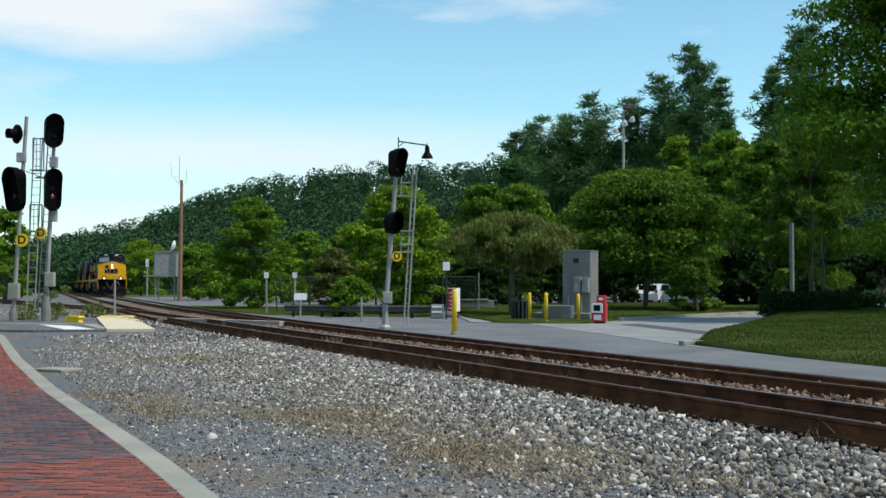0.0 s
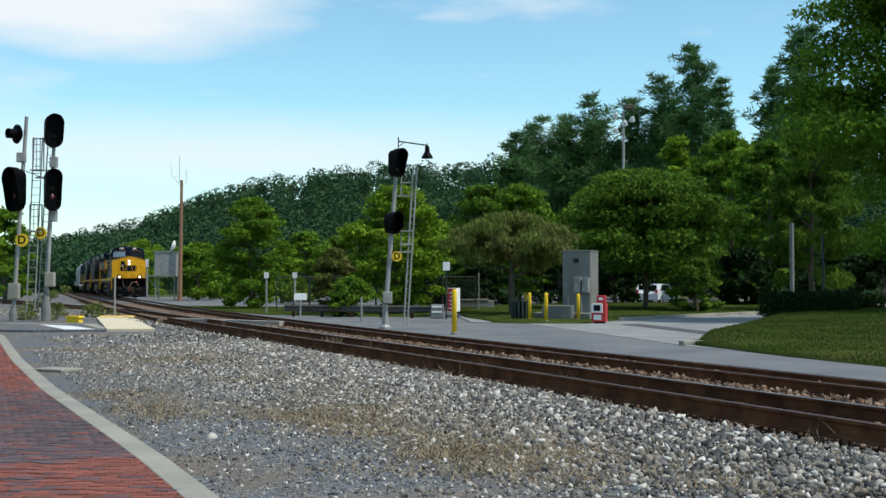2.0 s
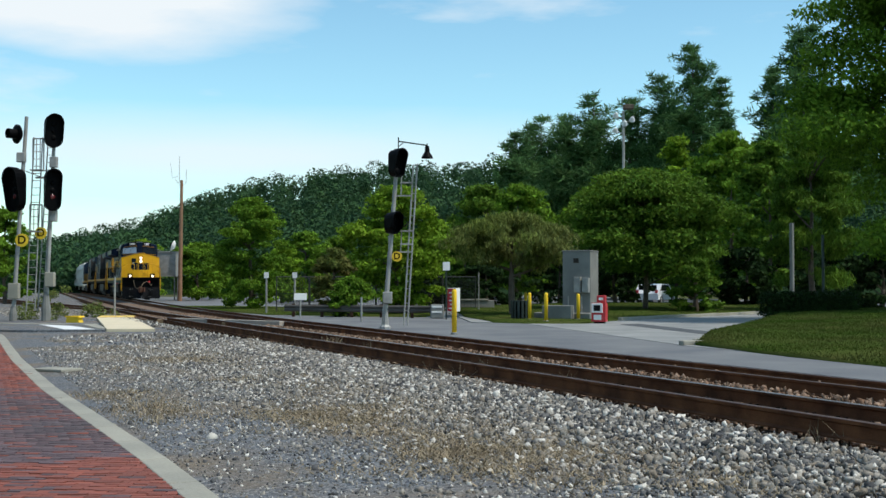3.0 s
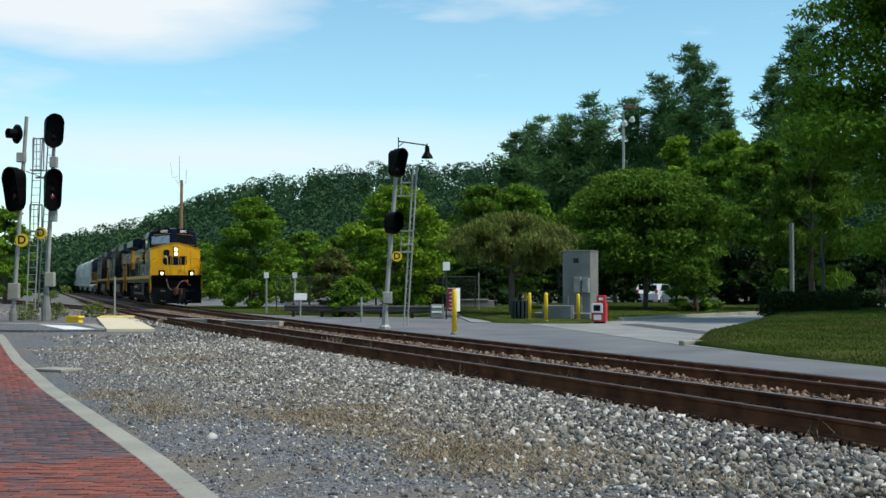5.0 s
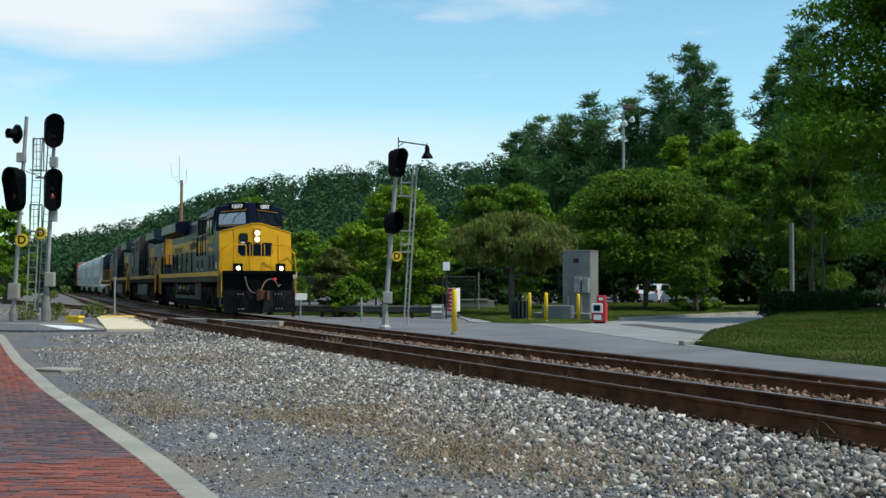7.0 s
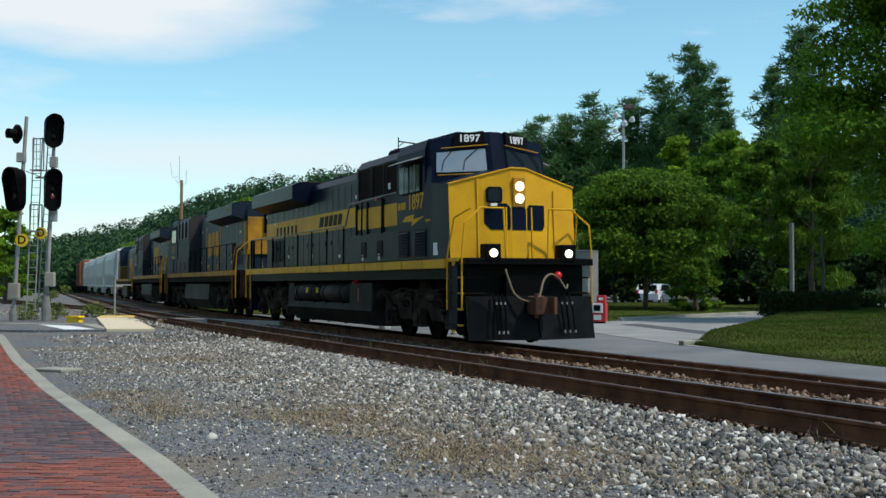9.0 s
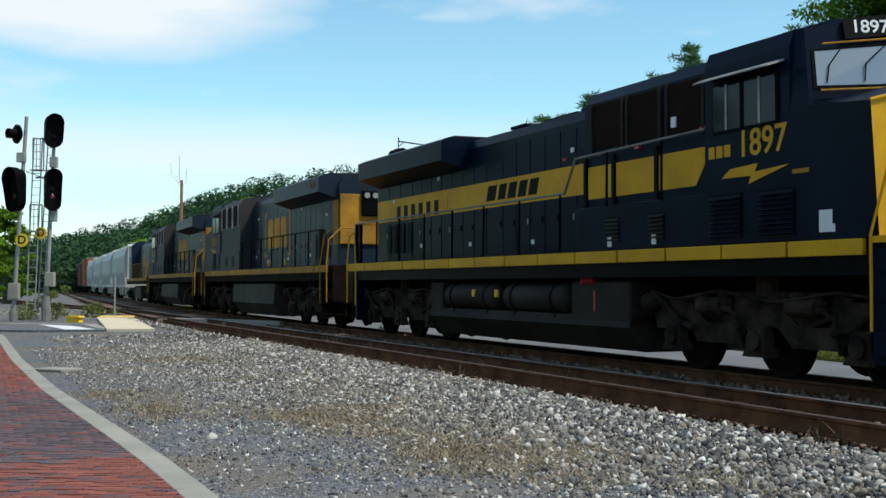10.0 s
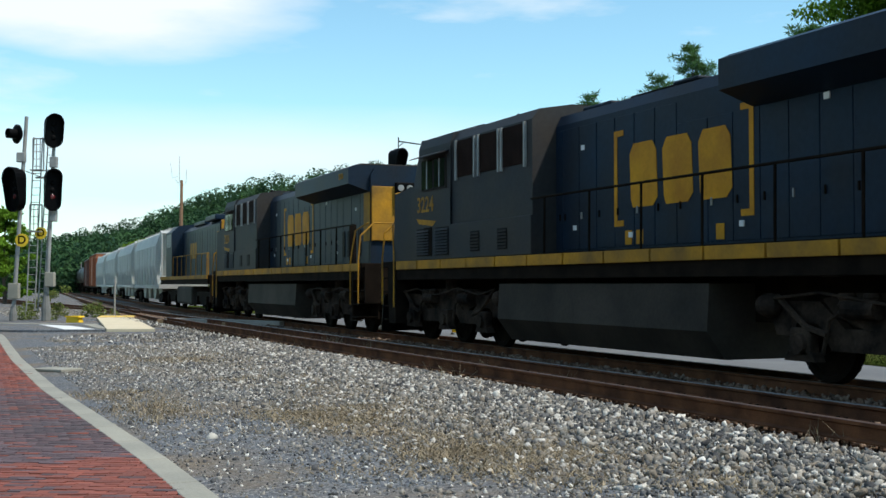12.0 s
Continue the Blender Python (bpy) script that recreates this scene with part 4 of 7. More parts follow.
def loco(lead):
    body, cabm, hood, stripe = (M["navy"], M["navy"], M["navy"], M["loco_yellow"]) if lead else (M["blue_dirty"], M["grey_dirty"], M["blue_dirty"], M["dirty_yellow"])
    yel = M["loco_yellow"] if lead else M["dirty_yellow"]
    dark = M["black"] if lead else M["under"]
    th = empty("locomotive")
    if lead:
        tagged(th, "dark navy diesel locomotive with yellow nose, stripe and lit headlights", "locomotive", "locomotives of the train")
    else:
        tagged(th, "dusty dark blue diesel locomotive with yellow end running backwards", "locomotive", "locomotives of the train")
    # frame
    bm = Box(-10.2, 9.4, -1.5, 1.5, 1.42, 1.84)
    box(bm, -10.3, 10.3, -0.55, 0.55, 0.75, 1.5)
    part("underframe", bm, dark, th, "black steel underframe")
    for sg in (-1, 1):
        n = 14
        for k in range(n):
            a, b = -10.15 + 19.5 * k / n, -10.15 + 19.5 * (k + 1) / n - 0.05
            y0, y1 = sorted((sg * 1.49, sg * 1.56))
            part("side_sill", Box(a, b, y0, y1, 1.66, 1.86, 0.008), yel, th, "yellow side sill plate" if k == 0 else "")
        y0, y1 = sorted((sg * 1.44, sg * 1.5))
        part("walkway", Box(-9.5, 2.2, sorted((sg * 0.98, sg * 1.5))[0], sorted((sg * 0.98, sg * 1.5))[1], 1.845, 1.88), dark, th)
    # hood
    part("engine_hood", Prism([(-0.95, 1.86), (0.95, 1.86), (0.95, 4.3), (0.84, 4.5), (0.5, 4.58), (-0.5, 4.58), (-0.84, 4.5), (-0.95, 4.3)], -9.4, 2.3, "x"), hood, th)
    W = 1.3 if lead else 1.46
    bm = Prism([(-W, 2.6), (W, 2.6), (W, 4.44), (W - 0.15, 4.64), (0.6, 4.76), (-0.6, 4.76), (0.15 - W, 4.64), (-W, 4.44)], 2.3, 6.1, "x")
    part("equipment_cabinet", bm, hood if lead else cabm, th)
    part("side_cabinet", Box(2.3, 9.0, -1.5, 1.5, 1.87, 2.62, 0.015), cabm, th)
    # radiator section with overhanging wings
    wing = [(-0.95, 3.86), (-1.56, 4.06), (-1.56, 4.5), (-1.35, 4.59), (1.35, 4.59), (1.56, 4.5), (1.56, 4.06), (0.95, 3.86)]
    part("radiator_wing", Prism(wing, -9.3, -3.6, "x"), hood, th, "overhanging radiator housing")
    bm = bmesh.new()
    for k in range(2):
        box(bm, -9.2 + k * 2.8, -6.5 + k * 2.8, -1.2, 1.2, 4.585, 4.64, 0.02)
    part("radiator_grille", bm, M["tank_grey"], th)
    part("exhaust_outlet", Box(-0.9, 0.5, -0.45, 0.45, 4.56, 4.66, 0.04), dark, th)
    part("roof_hatch", Box(0.9, 1.9, -0.6, 0.6, 4.56, 4.64, 0.03), hood, th)
    part("roof_hatch", Box(-1.9, -1.2, -0.7, 0.7, 4.56, 4.63, 0.03), hood, th)
    bm = bmesh.new()
    for dy, L in ((-0.14, 0.45), (0.0, 0.55), (0.14, 0.38)):
        tube(bm, (5.1, dy, 4.94), (5.1 + L, dy, 4.96), 0.025, 0.075, n=10)
    box(bm, 5.05, 5.15, -0.2, 0.2, 4.76, 4.94)
    part("horn", bm, dark, th)
    # hood doors, seams, latches
    for sg in (-1, 1):
        x = -9.3
        k = 0
        while x < 2.1:
            w = 0.62 if -6.9 < x < -2.6 or x > -1.9 else 0.82
            w = min(w, 2.22 - x)
            y0, y1 = sorted((sg * 0.94, sg * 0.962))
            up = 3.85 if x < -2.4 else 4.2
            bm = Box(x, x + w - 0.03, y0, y1, 1.95, up, 0.006)
            door = part("hood_door", bm, hood, th)
            bm = Box(x + w - 0.13, x + w - 0.1, *sorted((sg * 0.962, sg * 0.985)), 2.5, 2.62)
            part("latch", bm, M["galv"] if k % 3 == 0 else dark, door)
            x += w
            k += 1
        # stripe or big mark, as plates on the doors
        if lead:
            for a, b in ((-7.0, -4.62), (-4.6, -2.0), (-1.98, 2.28)):
                part("yellow_stripe", Box(a, b, *sorted((sg * 0.963, sg * 0.972)), 2.94, 3.5), yel, th, "yellow painted stripe")
            part("yellow_stripe", Box(-9.38, -7.02, *sorted((sg * 0.963, sg * 0.972)), 2.94, 3.5), yel, th)
            for a, b in ((2.42, 3.2), (3.34, 4.5), (4.62, 5.6)):
                tail = 0.42 if b > 5 else 0.0
                part("yellow_stripe", Prism([(a, 2.78), (b, 2.78), (b + tail, 3.34), (a, 3.34)], *sorted((sg * 1.302, sg * 1.312))), yel, th)
            for a in (2.34, 3.27, 4.56):
                part("door_post", Box(a - 0.05, a + 0.05, *sorted((sg * 1.3, sg * 1.34)), 2.64, 3.5, 0.008), M["black"], th)
            bm = bmesh.new()
            x0 = -2.5
            for k, w in enumerate((0.5, 0.4, 0.42, 0.4, 0.42)):
                prism(bm, [(x0, 3.08), (x0 + w * 0.85, 3.08), (x0 + w * 0.85 + 0.12, 3.4), (x0 + 0.12, 3.4)], *sorted((sg * 0.972, sg * 0.98)))
                x0 += w + 0.06
            part("marking", bm, M["black"], th, "black slanted block marking")
            for k in range(6):
                part("vent", Box(-7.9 + k * 0.5, -7.66 + k * 0.5, *sorted((sg * 0.972, sg * 0.982)), 2.96, 3.3), M["black"], th)
        else:
            bm = bmesh.new()
            for a, b, z0, z1 in ((-1.9, -1.8, 2.3, 3.95), (-1.8, -1.6, 2.3, 2.4), (-1.8, -1.6, 3.85, 3.95), (1.8, 1.9, 2.3, 3.95), (1.6, 1.8, 2.3, 2.4), (1.6, 1.8, 3.85, 3.95),
                                 (1.35, 1.55, 1.98, 2.22), (1.0, 1.2, 1.98, 2.22), (-1.2, -1.0, 1.98, 2.22)):
                box(bm, a - 1.72, b - 1.72, *sorted((sg * 0.963, sg * 0.971)), z0, z1)
            # three slanted blocks with cut corners
            y0, y1 = sorted((sg * 0.963, sg * 0.971))
            for c in (-0.72, -1.7, -2.68):
                o = [(-0.44, 2.74), (-0.3, 2.6), (0.3, 2.6), (0.36, 2.74), (0.4, 3.5), (0.28, 3.68), (-0.28, 3.68), (-0.4, 3.52)]
                prism(bm, [(c + u, v) for u, v in o], y0, y1)
            part("marking", bm, M["mark_yellow"], th, "worn yellow block marking in brackets")
        # rear panels with slots
        for k in range(4):
            part("slot", Box(-8.6 + k * 0.5, -8.36 + k * 0.5, *sorted((sg * 0.972, sg * 0.984)), 2.1, 2.85), M["black"], th)
        # small data plates
        for x, z in ((-8.2, 3.4), (-5.2, 3.75), (-3.4, 2.15), (-0.4, 2.1), (1.2, 3.75), (1.5, 2.3), (-6.3, 2.2)):
            part("data_plate", Box(x, x + 0.11, *sorted((sg * 0.96, sg * 0.981)), z, z + 0.09), M["white"], th)
        # cabinet louvres and windows of the raised section
        for x, w, z0, z1 in ((6.2, 0.75, 1.95, 2.58), (7.3, 0.75, 1.95, 2.58)):
            lv = part("louvre", Box(x, x + w, *sorted((sg * 1.5, sg * 1.508)), z0, z1), M["black"], th)
            bm = bmesh.new()
            for k in range(9):
                z = z0 + 0.03 + k * (z1 - z0 - 0.04) / 9
                prism(bm, [(sg * 1.508, z), (sg * 1.545, z), (sg * 1.508, z + 0.045)], x + 0.02, x + w - 0.02, "x")
            part("slat", bm, cabm, lv)
        for x in (3.3, 4.6):
            lv = part("louvre", Box(x, x + 0.45, *sorted((sg * 1.5, sg * 1.506)), 2.0, 2.42), M["black"], th)
            bm = bmesh.new()
            for k in range(6):
                z = 2.02 + k * 0.066
                prism(bm, [(sg * 1.506, z), (sg * 1.535, z), (sg * 1.506, z + 0.04)], x + 0.02, x + 0.43, "x")
            part("slat", bm, M["tank_grey"], lv)
        for x, w in ((2.6, 0.95), (3.75, 0.9), (4.9, 0.9)):
            part("vent", Box(x, x + w, *sorted((sg * (W - 0.002), sg * (W + 0.02))), 3.62, 4.4, 0.01), M["screen"], th)
            for xf in (x - 0.06, x + w):
                part("vent_frame", Box(xf, xf + 0.06, *sorted((sg * W, sg * (W + 0.05))), 3.55, 4.42), M["tank_grey"] if lead else M["galv"], th)
    # rear end
    bm = Box(-9.47, -9.4, -0.94, 0.94, 2.5, 4.0, 0.02)
    part("rear_end", bm, yel, th, "yellow rear end panel")
    for sg in () if lead else (-1, 1):
        part("end_side", Box(-9.4, -8.85, *sorted((sg * 0.963, sg * 0.975)), 2.5, 3.84, 0.004), yel, th, "yellow corner of the hood")
    bm = Box(-9.56, -9.44, -0.28, 0.28, 3.35, 4.12, 0.03)
    lampbox = part("rear_lamp_box", bm, M["black"], th)
    for dy in (-0.13, 0.13):
        part("rear_lamp", Tube((-9.55, dy, 3.96), (-9.6, dy, 3.96), 0.085, n=14), M["galv"], lampbox)
    if not lead:
        lettering("rear_number", "3278", 0.22, M["dirty_yellow"], th, Matrix.Translation((-8.6, 1.566, 4.3)) @ Matrix.Rotation(math.pi, 4, "Z") @ Matrix.Rotation(math.pi / 2, 4, "X"))
    # cab
    o = [(6.1, 1.87), (8.9, 1.87), (8.9, 2.62), (8.55, 3.45), (8.15, 4.5), (8.0, 4.6), (6.1, 4.6)]
    bm = bmesh.new()
    prism(bm, [(-1.5, 2.6), (-1.5, 4.42), (-1.42, 4.64), (-0.7, 4.86), (0.7, 4.86), (1.42, 4.64), (1.5, 4.42), (1.5, 2.6)], 6.1, 7.95, "x")
    part("cab", bm, cabm, th)
    # wedge-shaped cab front
    bm = bmesh.new()
    low = [(7.95, -1.5), (8.32, -1.49), (8.85, -0.14), (8.85, 0.14), (8.32, 1.49), (7.95, 1.5)]
    top = [(7.95, -1.42), (8.1, -1.38), (8.5, -0.12), (8.5, 0.12), (8.1, 1.38), (7.95, 1.42)]
    ra = [bm.verts.new((x, y, 2.62)) for x, y in low]
    rb = [bm.verts.new((x, y, 3.55)) for x, y in low]
    rc = [bm.verts.new((x, y, 4.82 if abs(y) < 0.5 else 4.64)) for x, y in top]
    rd = [bm.verts.new((7.95, y, 4.88 if abs(y) < 0.5 else 4.66)) for x, y in top]
    for p, q in ((ra, rb), (rb, rc), (rc, rd)):
        for i in range(5):
            bm.faces.new((p[i], p[i + 1], q[i + 1], q[i]))
    bm.faces.new(ra)
    for p in (0, 5):
        try:
            bm.faces.new((ra[p], rb[p], rc[p], rd[p]))
        except ValueError:
            pass
    bmesh.ops.recalc_face_normals(bm, faces=bm.faces[:])
    part("cab_front", bm, cabm, th)
    # windscreens and number boards lie on the sloping wedge faces
    for sg in (-1, 1):
        a, b = Vector((8.32, sg * 1.49, 3.55)), Vector((8.85, sg * 0.14, 3.55))
        c, d = Vector((8.1, sg * 1.38, 4.64)), Vector((8.5, sg * 0.12, 4.82))
        nn = (b - a).cross(c - a).normalized()
        if nn.x < 0:
            nn = -nn

        def on(u, w, out):
            return a.lerp(b, u).lerp(c.lerp(d, u), w) + nn * out

        def panel(u0, u1, w0, w1, out):
            bm = bmesh.new()
            f = [bm.verts.new(on(u, w, out)) for u, w in ((u0, w0), (u1, w0), (u1, w1), (u0, w1))]
            g = [bm.verts.new(on(u, w, -0.02)) for u, w in ((u0, w0), (u1, w0), (u1, w1), (u0, w1))]
            bm.faces.new(f)
            for i in range(4):
                bm.faces.new((f[i], g[i], g[(i + 1) % 4], f[(i + 1) % 4]))
            bmesh.ops.recalc_face_normals(bm, faces=bm.faces[:])
            return bm
        fr = part("windscreen_frame", panel(0.05, 0.93, 0.24, 0.72, 0.012), M["black"], th)
        # reflections set by colour: pale for sky, dark for trees on the lead's far side
        part("windscreen", panel(0.08, 0.9, 0.27, 0.69, 0.02), M["sky_pale_glass"] if sg < 0 or not lead else M["loco_glass"], fr, "windscreen coloured pale as reflected sky" if sg < 0 or not lead else "windscreen coloured dark as reflected trees")
        bm = Pipe([on(0.35, 0.72, 0.05), on(0.2, 0.5, 0.05), on(0.17, 0.3, 0.04)], 0.009)
        part("wiper", bm, M["black"], fr)
        bm = Pipe([on(0.8, 0.72, 0.05), on(0.55, 0.5, 0.05), on(0.52, 0.3, 0.04)], 0.009)
        part("wiper", bm, M["black"], fr)
        if lead:
            part("grab_rail", Pipe([on(0.15, 0.76, 0.06), on(0.95, 0.75, 0.06)], 0.014), M["dirty_yellow"], th)
            part("grab_rail", Pipe([on(0.1, 0.2, 0.06), on(0.98, 0.22, 0.06)], 0.014), M["dirty_yellow"], th)
        nb = part("number_board", panel(0.38, 0.9, 0.79, 1.02, 0.06), M["black"], th)
        if lead:
            mid = on(0.64, 0.9, 0.063)
            ex = (b - a).normalized() * (1 if sg < 0 else -1)
            ez = nn
            ey = ez.cross(ex)
            if ey.z < 0:
                ex, ey = -ex, -ey
            m = Matrix((ex, ey, ez)).transposed().to_4x4()
            m.translation = mid
            lettering("number", "1897", 0.25, M["white"], nb, m)
        # side windows with an awning
        for x0, x1 in ((6.35, 6.95), (7.05, 7.7)):
            wf = part("side_window", Box(x0 - 0.04, x1 + 0.04, *sorted((sg * 1.49, sg * 1.53)), 3.44, 4.16, 0.01), M["black"] if lead else M["tank_grey"], th)
            part("pane", Box(x0, x1, *sorted((sg * 1.53, sg * 1.536)), 3.48, 4.12), M["loco_glass"], wf)
            part("glazing_bar", Box((x0 + x1) / 2 - 0.02, (x0 + x1) / 2 + 0.02, *sorted((sg * 1.534, sg * 1.546)), 3.48, 4.12), M["galv"], wf)
        # pale steel on the lead paints in the light on the awning's top
        part("awning", Prism([(sg * 1.45, 4.26), (sg * 1.78, 4.16), (sg * 1.78, 4.18), (sg * 1.42, 4.31)], 6.2, 7.85, "x"), M["galv"] if lead else cabm, th)
        part("side_skirt", Prism([(6.1, 2.6), (9.0, 2.6), (9.38, 1.87), (9.4, 3.46), (8.5, 3.62), (8.3, 3.55), (6.1, 3.4)], *sorted((sg * 1.47, sg * 1.503))), cabm, th)
    # nose
    lowp = [(8.3, -1.5), (9.55, -1.53), (9.86, -0.18), (9.86, 0.18), (9.55, 1.53), (8.3, 1.5)]
    hi = [3.6, 3.5, 3.86, 3.86, 3.5, 3.6]
    bm = bmesh.new()
    ra = [bm.verts.new((x, y, 1.87)) for x, y in lowp]
    rb = [bm.verts.new((x - (0.12 if 0 < i < 5 else 0), y, hi[i])) for i, (x, y) in enumerate(lowp)]
    for i in range(5):
        f = bm.faces.new((ra[i], ra[i + 1], rb[i + 1], rb[i]))
        f.material_index = 1 if 1 <= i <= 3 else 0
    pk = [bm.verts.new((8.6, y, 3.95)) for y in (-0.18, 0.18)]
    bm.faces.new((rb[0], rb[1], rb[2], pk[0]))
    bm.faces.new((rb[2], rb[3], pk[1], pk[0]))
    bm.faces.new((rb[3], rb[4], rb[5], pk[1]))
    bmesh.ops.recalc_face_normals(bm, faces=bm.faces[:])
    nose = part("nose", bm, [cabm, yel], th, "yellow front of the nose")
    # rim along the top of the nose, door lines, small window, lamp slot
    part("nose_rim", Pipe([Vector((9.44, -1.54, 3.5)), Vector((9.75, -0.18, 3.865)), Vector((9.75, 0.18, 3.865)), Vector((9.44, 1.54, 3.5))], 0.022), yel, nose)
    bm = Box(9.77, 9.83, -0.15, 0.15, 3.0, 3.66, 0.02)
    slot = part("lamp_slot", bm, M["dirty_yellow"], nose, "recessed yellow lamp housing")
    for z in (3.19, 3.46):
        part("headlight", Lathe([(0.105, 0), (0.105, 0.03), (0.085, 0.045), (0.0, 0.05)], 18, Matrix.Translation((9.82, 0, z)) @ Matrix.Rotation(math.pi / 2, 4, "Y")), M["lamp_on"] if lead else M["galv"], slot, "round lit headlight" if lead else "")
    lean = Matrix.Translation((9.775, -0.57, 3.27)) @ Matrix.Rotation(math.atan2(0.31, 1.35) * -1, 4, "Z") @ Matrix.Rotation(radians(-3.5), 4, "Y")
    bm = Prism([(-0.18, -0.13), (-0.13, -0.18), (0.13, -0.18), (0.18, -0.13), (0.18, 0.13), (0.13, 0.18), (-0.13, 0.18), (-0.18, 0.13)], -0.2, -0.055, "x")
    bmesh.ops.transform(bm, matrix=lean, verts=bm.verts[:])
    nw = part("nose_window", bm, M["black"], nose, "small window with rounded corners")
    bm = Prism([(-0.14, -0.1), (-0.1, -0.14), (0.1, -0.14), (0.14, -0.1), (0.14, 0.1), (0.1, 0.14), (-0.1, 0.14), (-0.14, 0.1)], -0.056, -0.048, "x")
    bmesh.ops.transform(bm, matrix=lean, verts=bm.verts[:])
    part("pane", bm, M["loco_glass"], nw)
    bm = bmesh.new()
    for y, z0, z1 in ((-0.92, 1.9, 3.62), (-0.3, 1.9, 3.0), (0.32, 1.9, 3.0), (0.95, 1.9, 3.4)):
        x = 9.86 - max(0, (abs(y) - 0.18)) * 0.23
        prism(bm, [(x - 0.1, z0), (x + 0.022, z0), (x + 0.022 - 0.12 * (z1 - 1.87) / 1.97, z1), (x - 0.2, z1)], y - 0.014, y + 0.014)
    part("door_strip", bm, yel, nose)
    if lead:
        bm = bmesh.new()
        def skin(y, z):
            """The nose's front at a height, just proud of the paint."""
            return 9.866 - 0.061 * (z - 1.87) - max(0.0, abs(y) - 0.18) * 0.2296

        def decal(corners):
            f = [bm.verts.new((skin(y, z) + 0.004, y, z)) for y, z in corners]
            g = [bm.verts.new((skin(y, z) - 0.02, y, z)) for y, z in corners]
            bm.faces.new(f)
            for i in range(len(f)):
                bm.faces.new((f[i], g[i], g[(i + 1) % len(f)], f[(i + 1) % len(f)]))
        # three slanted blocks with cut corners; the middle one bends with the nose
        decal([(-0.78, 2.64), (-0.64, 2.5), (-0.22, 2.5), (-0.2, 2.62), (-0.2, 2.98), (-0.28, 3.08), (-0.64, 3.08), (-0.78, 2.96)])
        decal([(-0.17, 2.5), (0.17, 2.5), (0.17, 2.96), (0.1, 3.06), (-0.1, 3.06), (-0.17, 2.98)])
        decal([(0.2, 2.5), (0.62, 2.5), (0.68, 2.6), (0.68, 3.06), (0.26, 3.06), (0.2, 2.98)])
        bmesh.ops.recalc_face_normals(bm, faces=bm.faces[:])
        part("marking", bm, M["navy"], nose, "dark navy block marking on the nose")
        part("data_plate", Box(9.7, 9.79, -0.66, -0.52, 3.02, 3.08), M["white"], nose)
    # front platform, plow, steps
    part("front_platform", Box(9.4, 10.4, -1.52, 1.52, 1.72, 1.87, 0.02), M["black"] if lead else dark, th)
    part("platform_edge", Box(9.42, 10.0, -1.55, -1.5, 1.8, 1.88), yel, th)
    bm = Box(9.95, 10.12, -1.42, 1.42, 0.75, 1.74, 0.03)
    part("pilot", bm, M["black"] if lead else dark, th, "black steel pilot plate")
    bm = bmesh.new()
    for sg in (-1, 1):
        q = [(10.85, sg * 0.02, 0.13), (10.5, sg * 1.5, 0.13), (10.35, sg * 1.5, 1.05), (10.55, sg * 0.02, 1.05)]
        back = [(x - 0.06, y, z) for x, y, z in q]
        f = [bm.verts.new(p) for p in q]
        g = [bm.verts.new(p) for p in back]
        bm.faces.new(f)
        bm.faces.new(g[::-1])
        for i in range(4):
            bm.faces.new((f[i], g[i], g[(i + 1) % 4], f[(i + 1) % 4]))
    bmesh.ops.recalc_face_normals(bm, faces=bm.faces[:])
    part("snow_plow", bm, M["plow"], th, "scuffed black snow plow")
    for x0, x1, d in ((9.42, 10.25, 1), (-10.2, -9.5, -1)):
        for sg in (-1, 1):
            y0, y1 = sorted((sg * 1.0, sg * 1.52))
            st = part("step_well", Box(x0 + (0.0 if d > 0 else 0.6), x0 + (0.5 if d > 0 else 0.7), y0, y1 + 0.0, 0.35, 1.75, 0.015), M["navy"] if lead else dark, th)
            bm = bmesh.new()
            for k in range(4):
                box(bm, x0 + 0.06, x1 - 0.05, y0, y1 - 0.01, 0.42 + 0.34 * k, 0.45 + 0.34 * k)
            part("step", bm, M["under"], st)
            for k in range(4):
                part("step_edge", Box(x0 + (0.52 if d > 0 else 0.06), x1 - 0.04, *sorted((sg * 1.5, sg * 1.53)), 0.415 + 0.34 * k, 0.455 + 0.34 * k), (yel if k in (0, 1) else M["dirty_yellow"]) if lead and d > 0 else M["under"], st)
            part("step_side", Prism([(x0, 0.38), (x0 + 0.75, 0.38), (x0 + 0.6, 1.75), (x0, 1.75)], *sorted((sg * 0.95, sg * 1.0))), dark, st)
            # grab irons by the steps
            xa, xb = (x0 + 0.02, x1 + 0.02) if d > 0 else (x1, x0)
            xe = x1 if d > 0 else x0
            rails_pipe(th, [(xa, sg * 1.56, 0.75), (xa, sg * 1.56, 1.9), (xa + 0.25 * d, sg * 1.5, 2.75), (xa + 0.6 * d, sg * 1.25, 2.95)], 0.02, yel, "grab_iron")
            rails_pipe(th, [(xe, sg * 1.56, 0.8), (xe, sg * 1.56, 1.95), (xe, sg * 1.5, 2.6), (xe - 0.08 * d, sg * 1.1, 2.95), (xe - 0.08 * d, sg * 0.55, 2.95), (xe - 0.05 * d, sg * 0.5, 1.9)], 0.022, yel, "end_handrail")
    # coupler, hoses, lamps on the pilot
    part("rear_platform", Box(-10.25, -9.4, -1.5, 1.5, 1.74, 1.87, 0.02), dark, th)
    for sg in (-1, 1):
        part("brake_cylinder", Tube((-9.95, sg * 0.9, 0.75), (-9.45, sg * 0.9, 0.75), 0.16, n=12), M["bogie"], th)
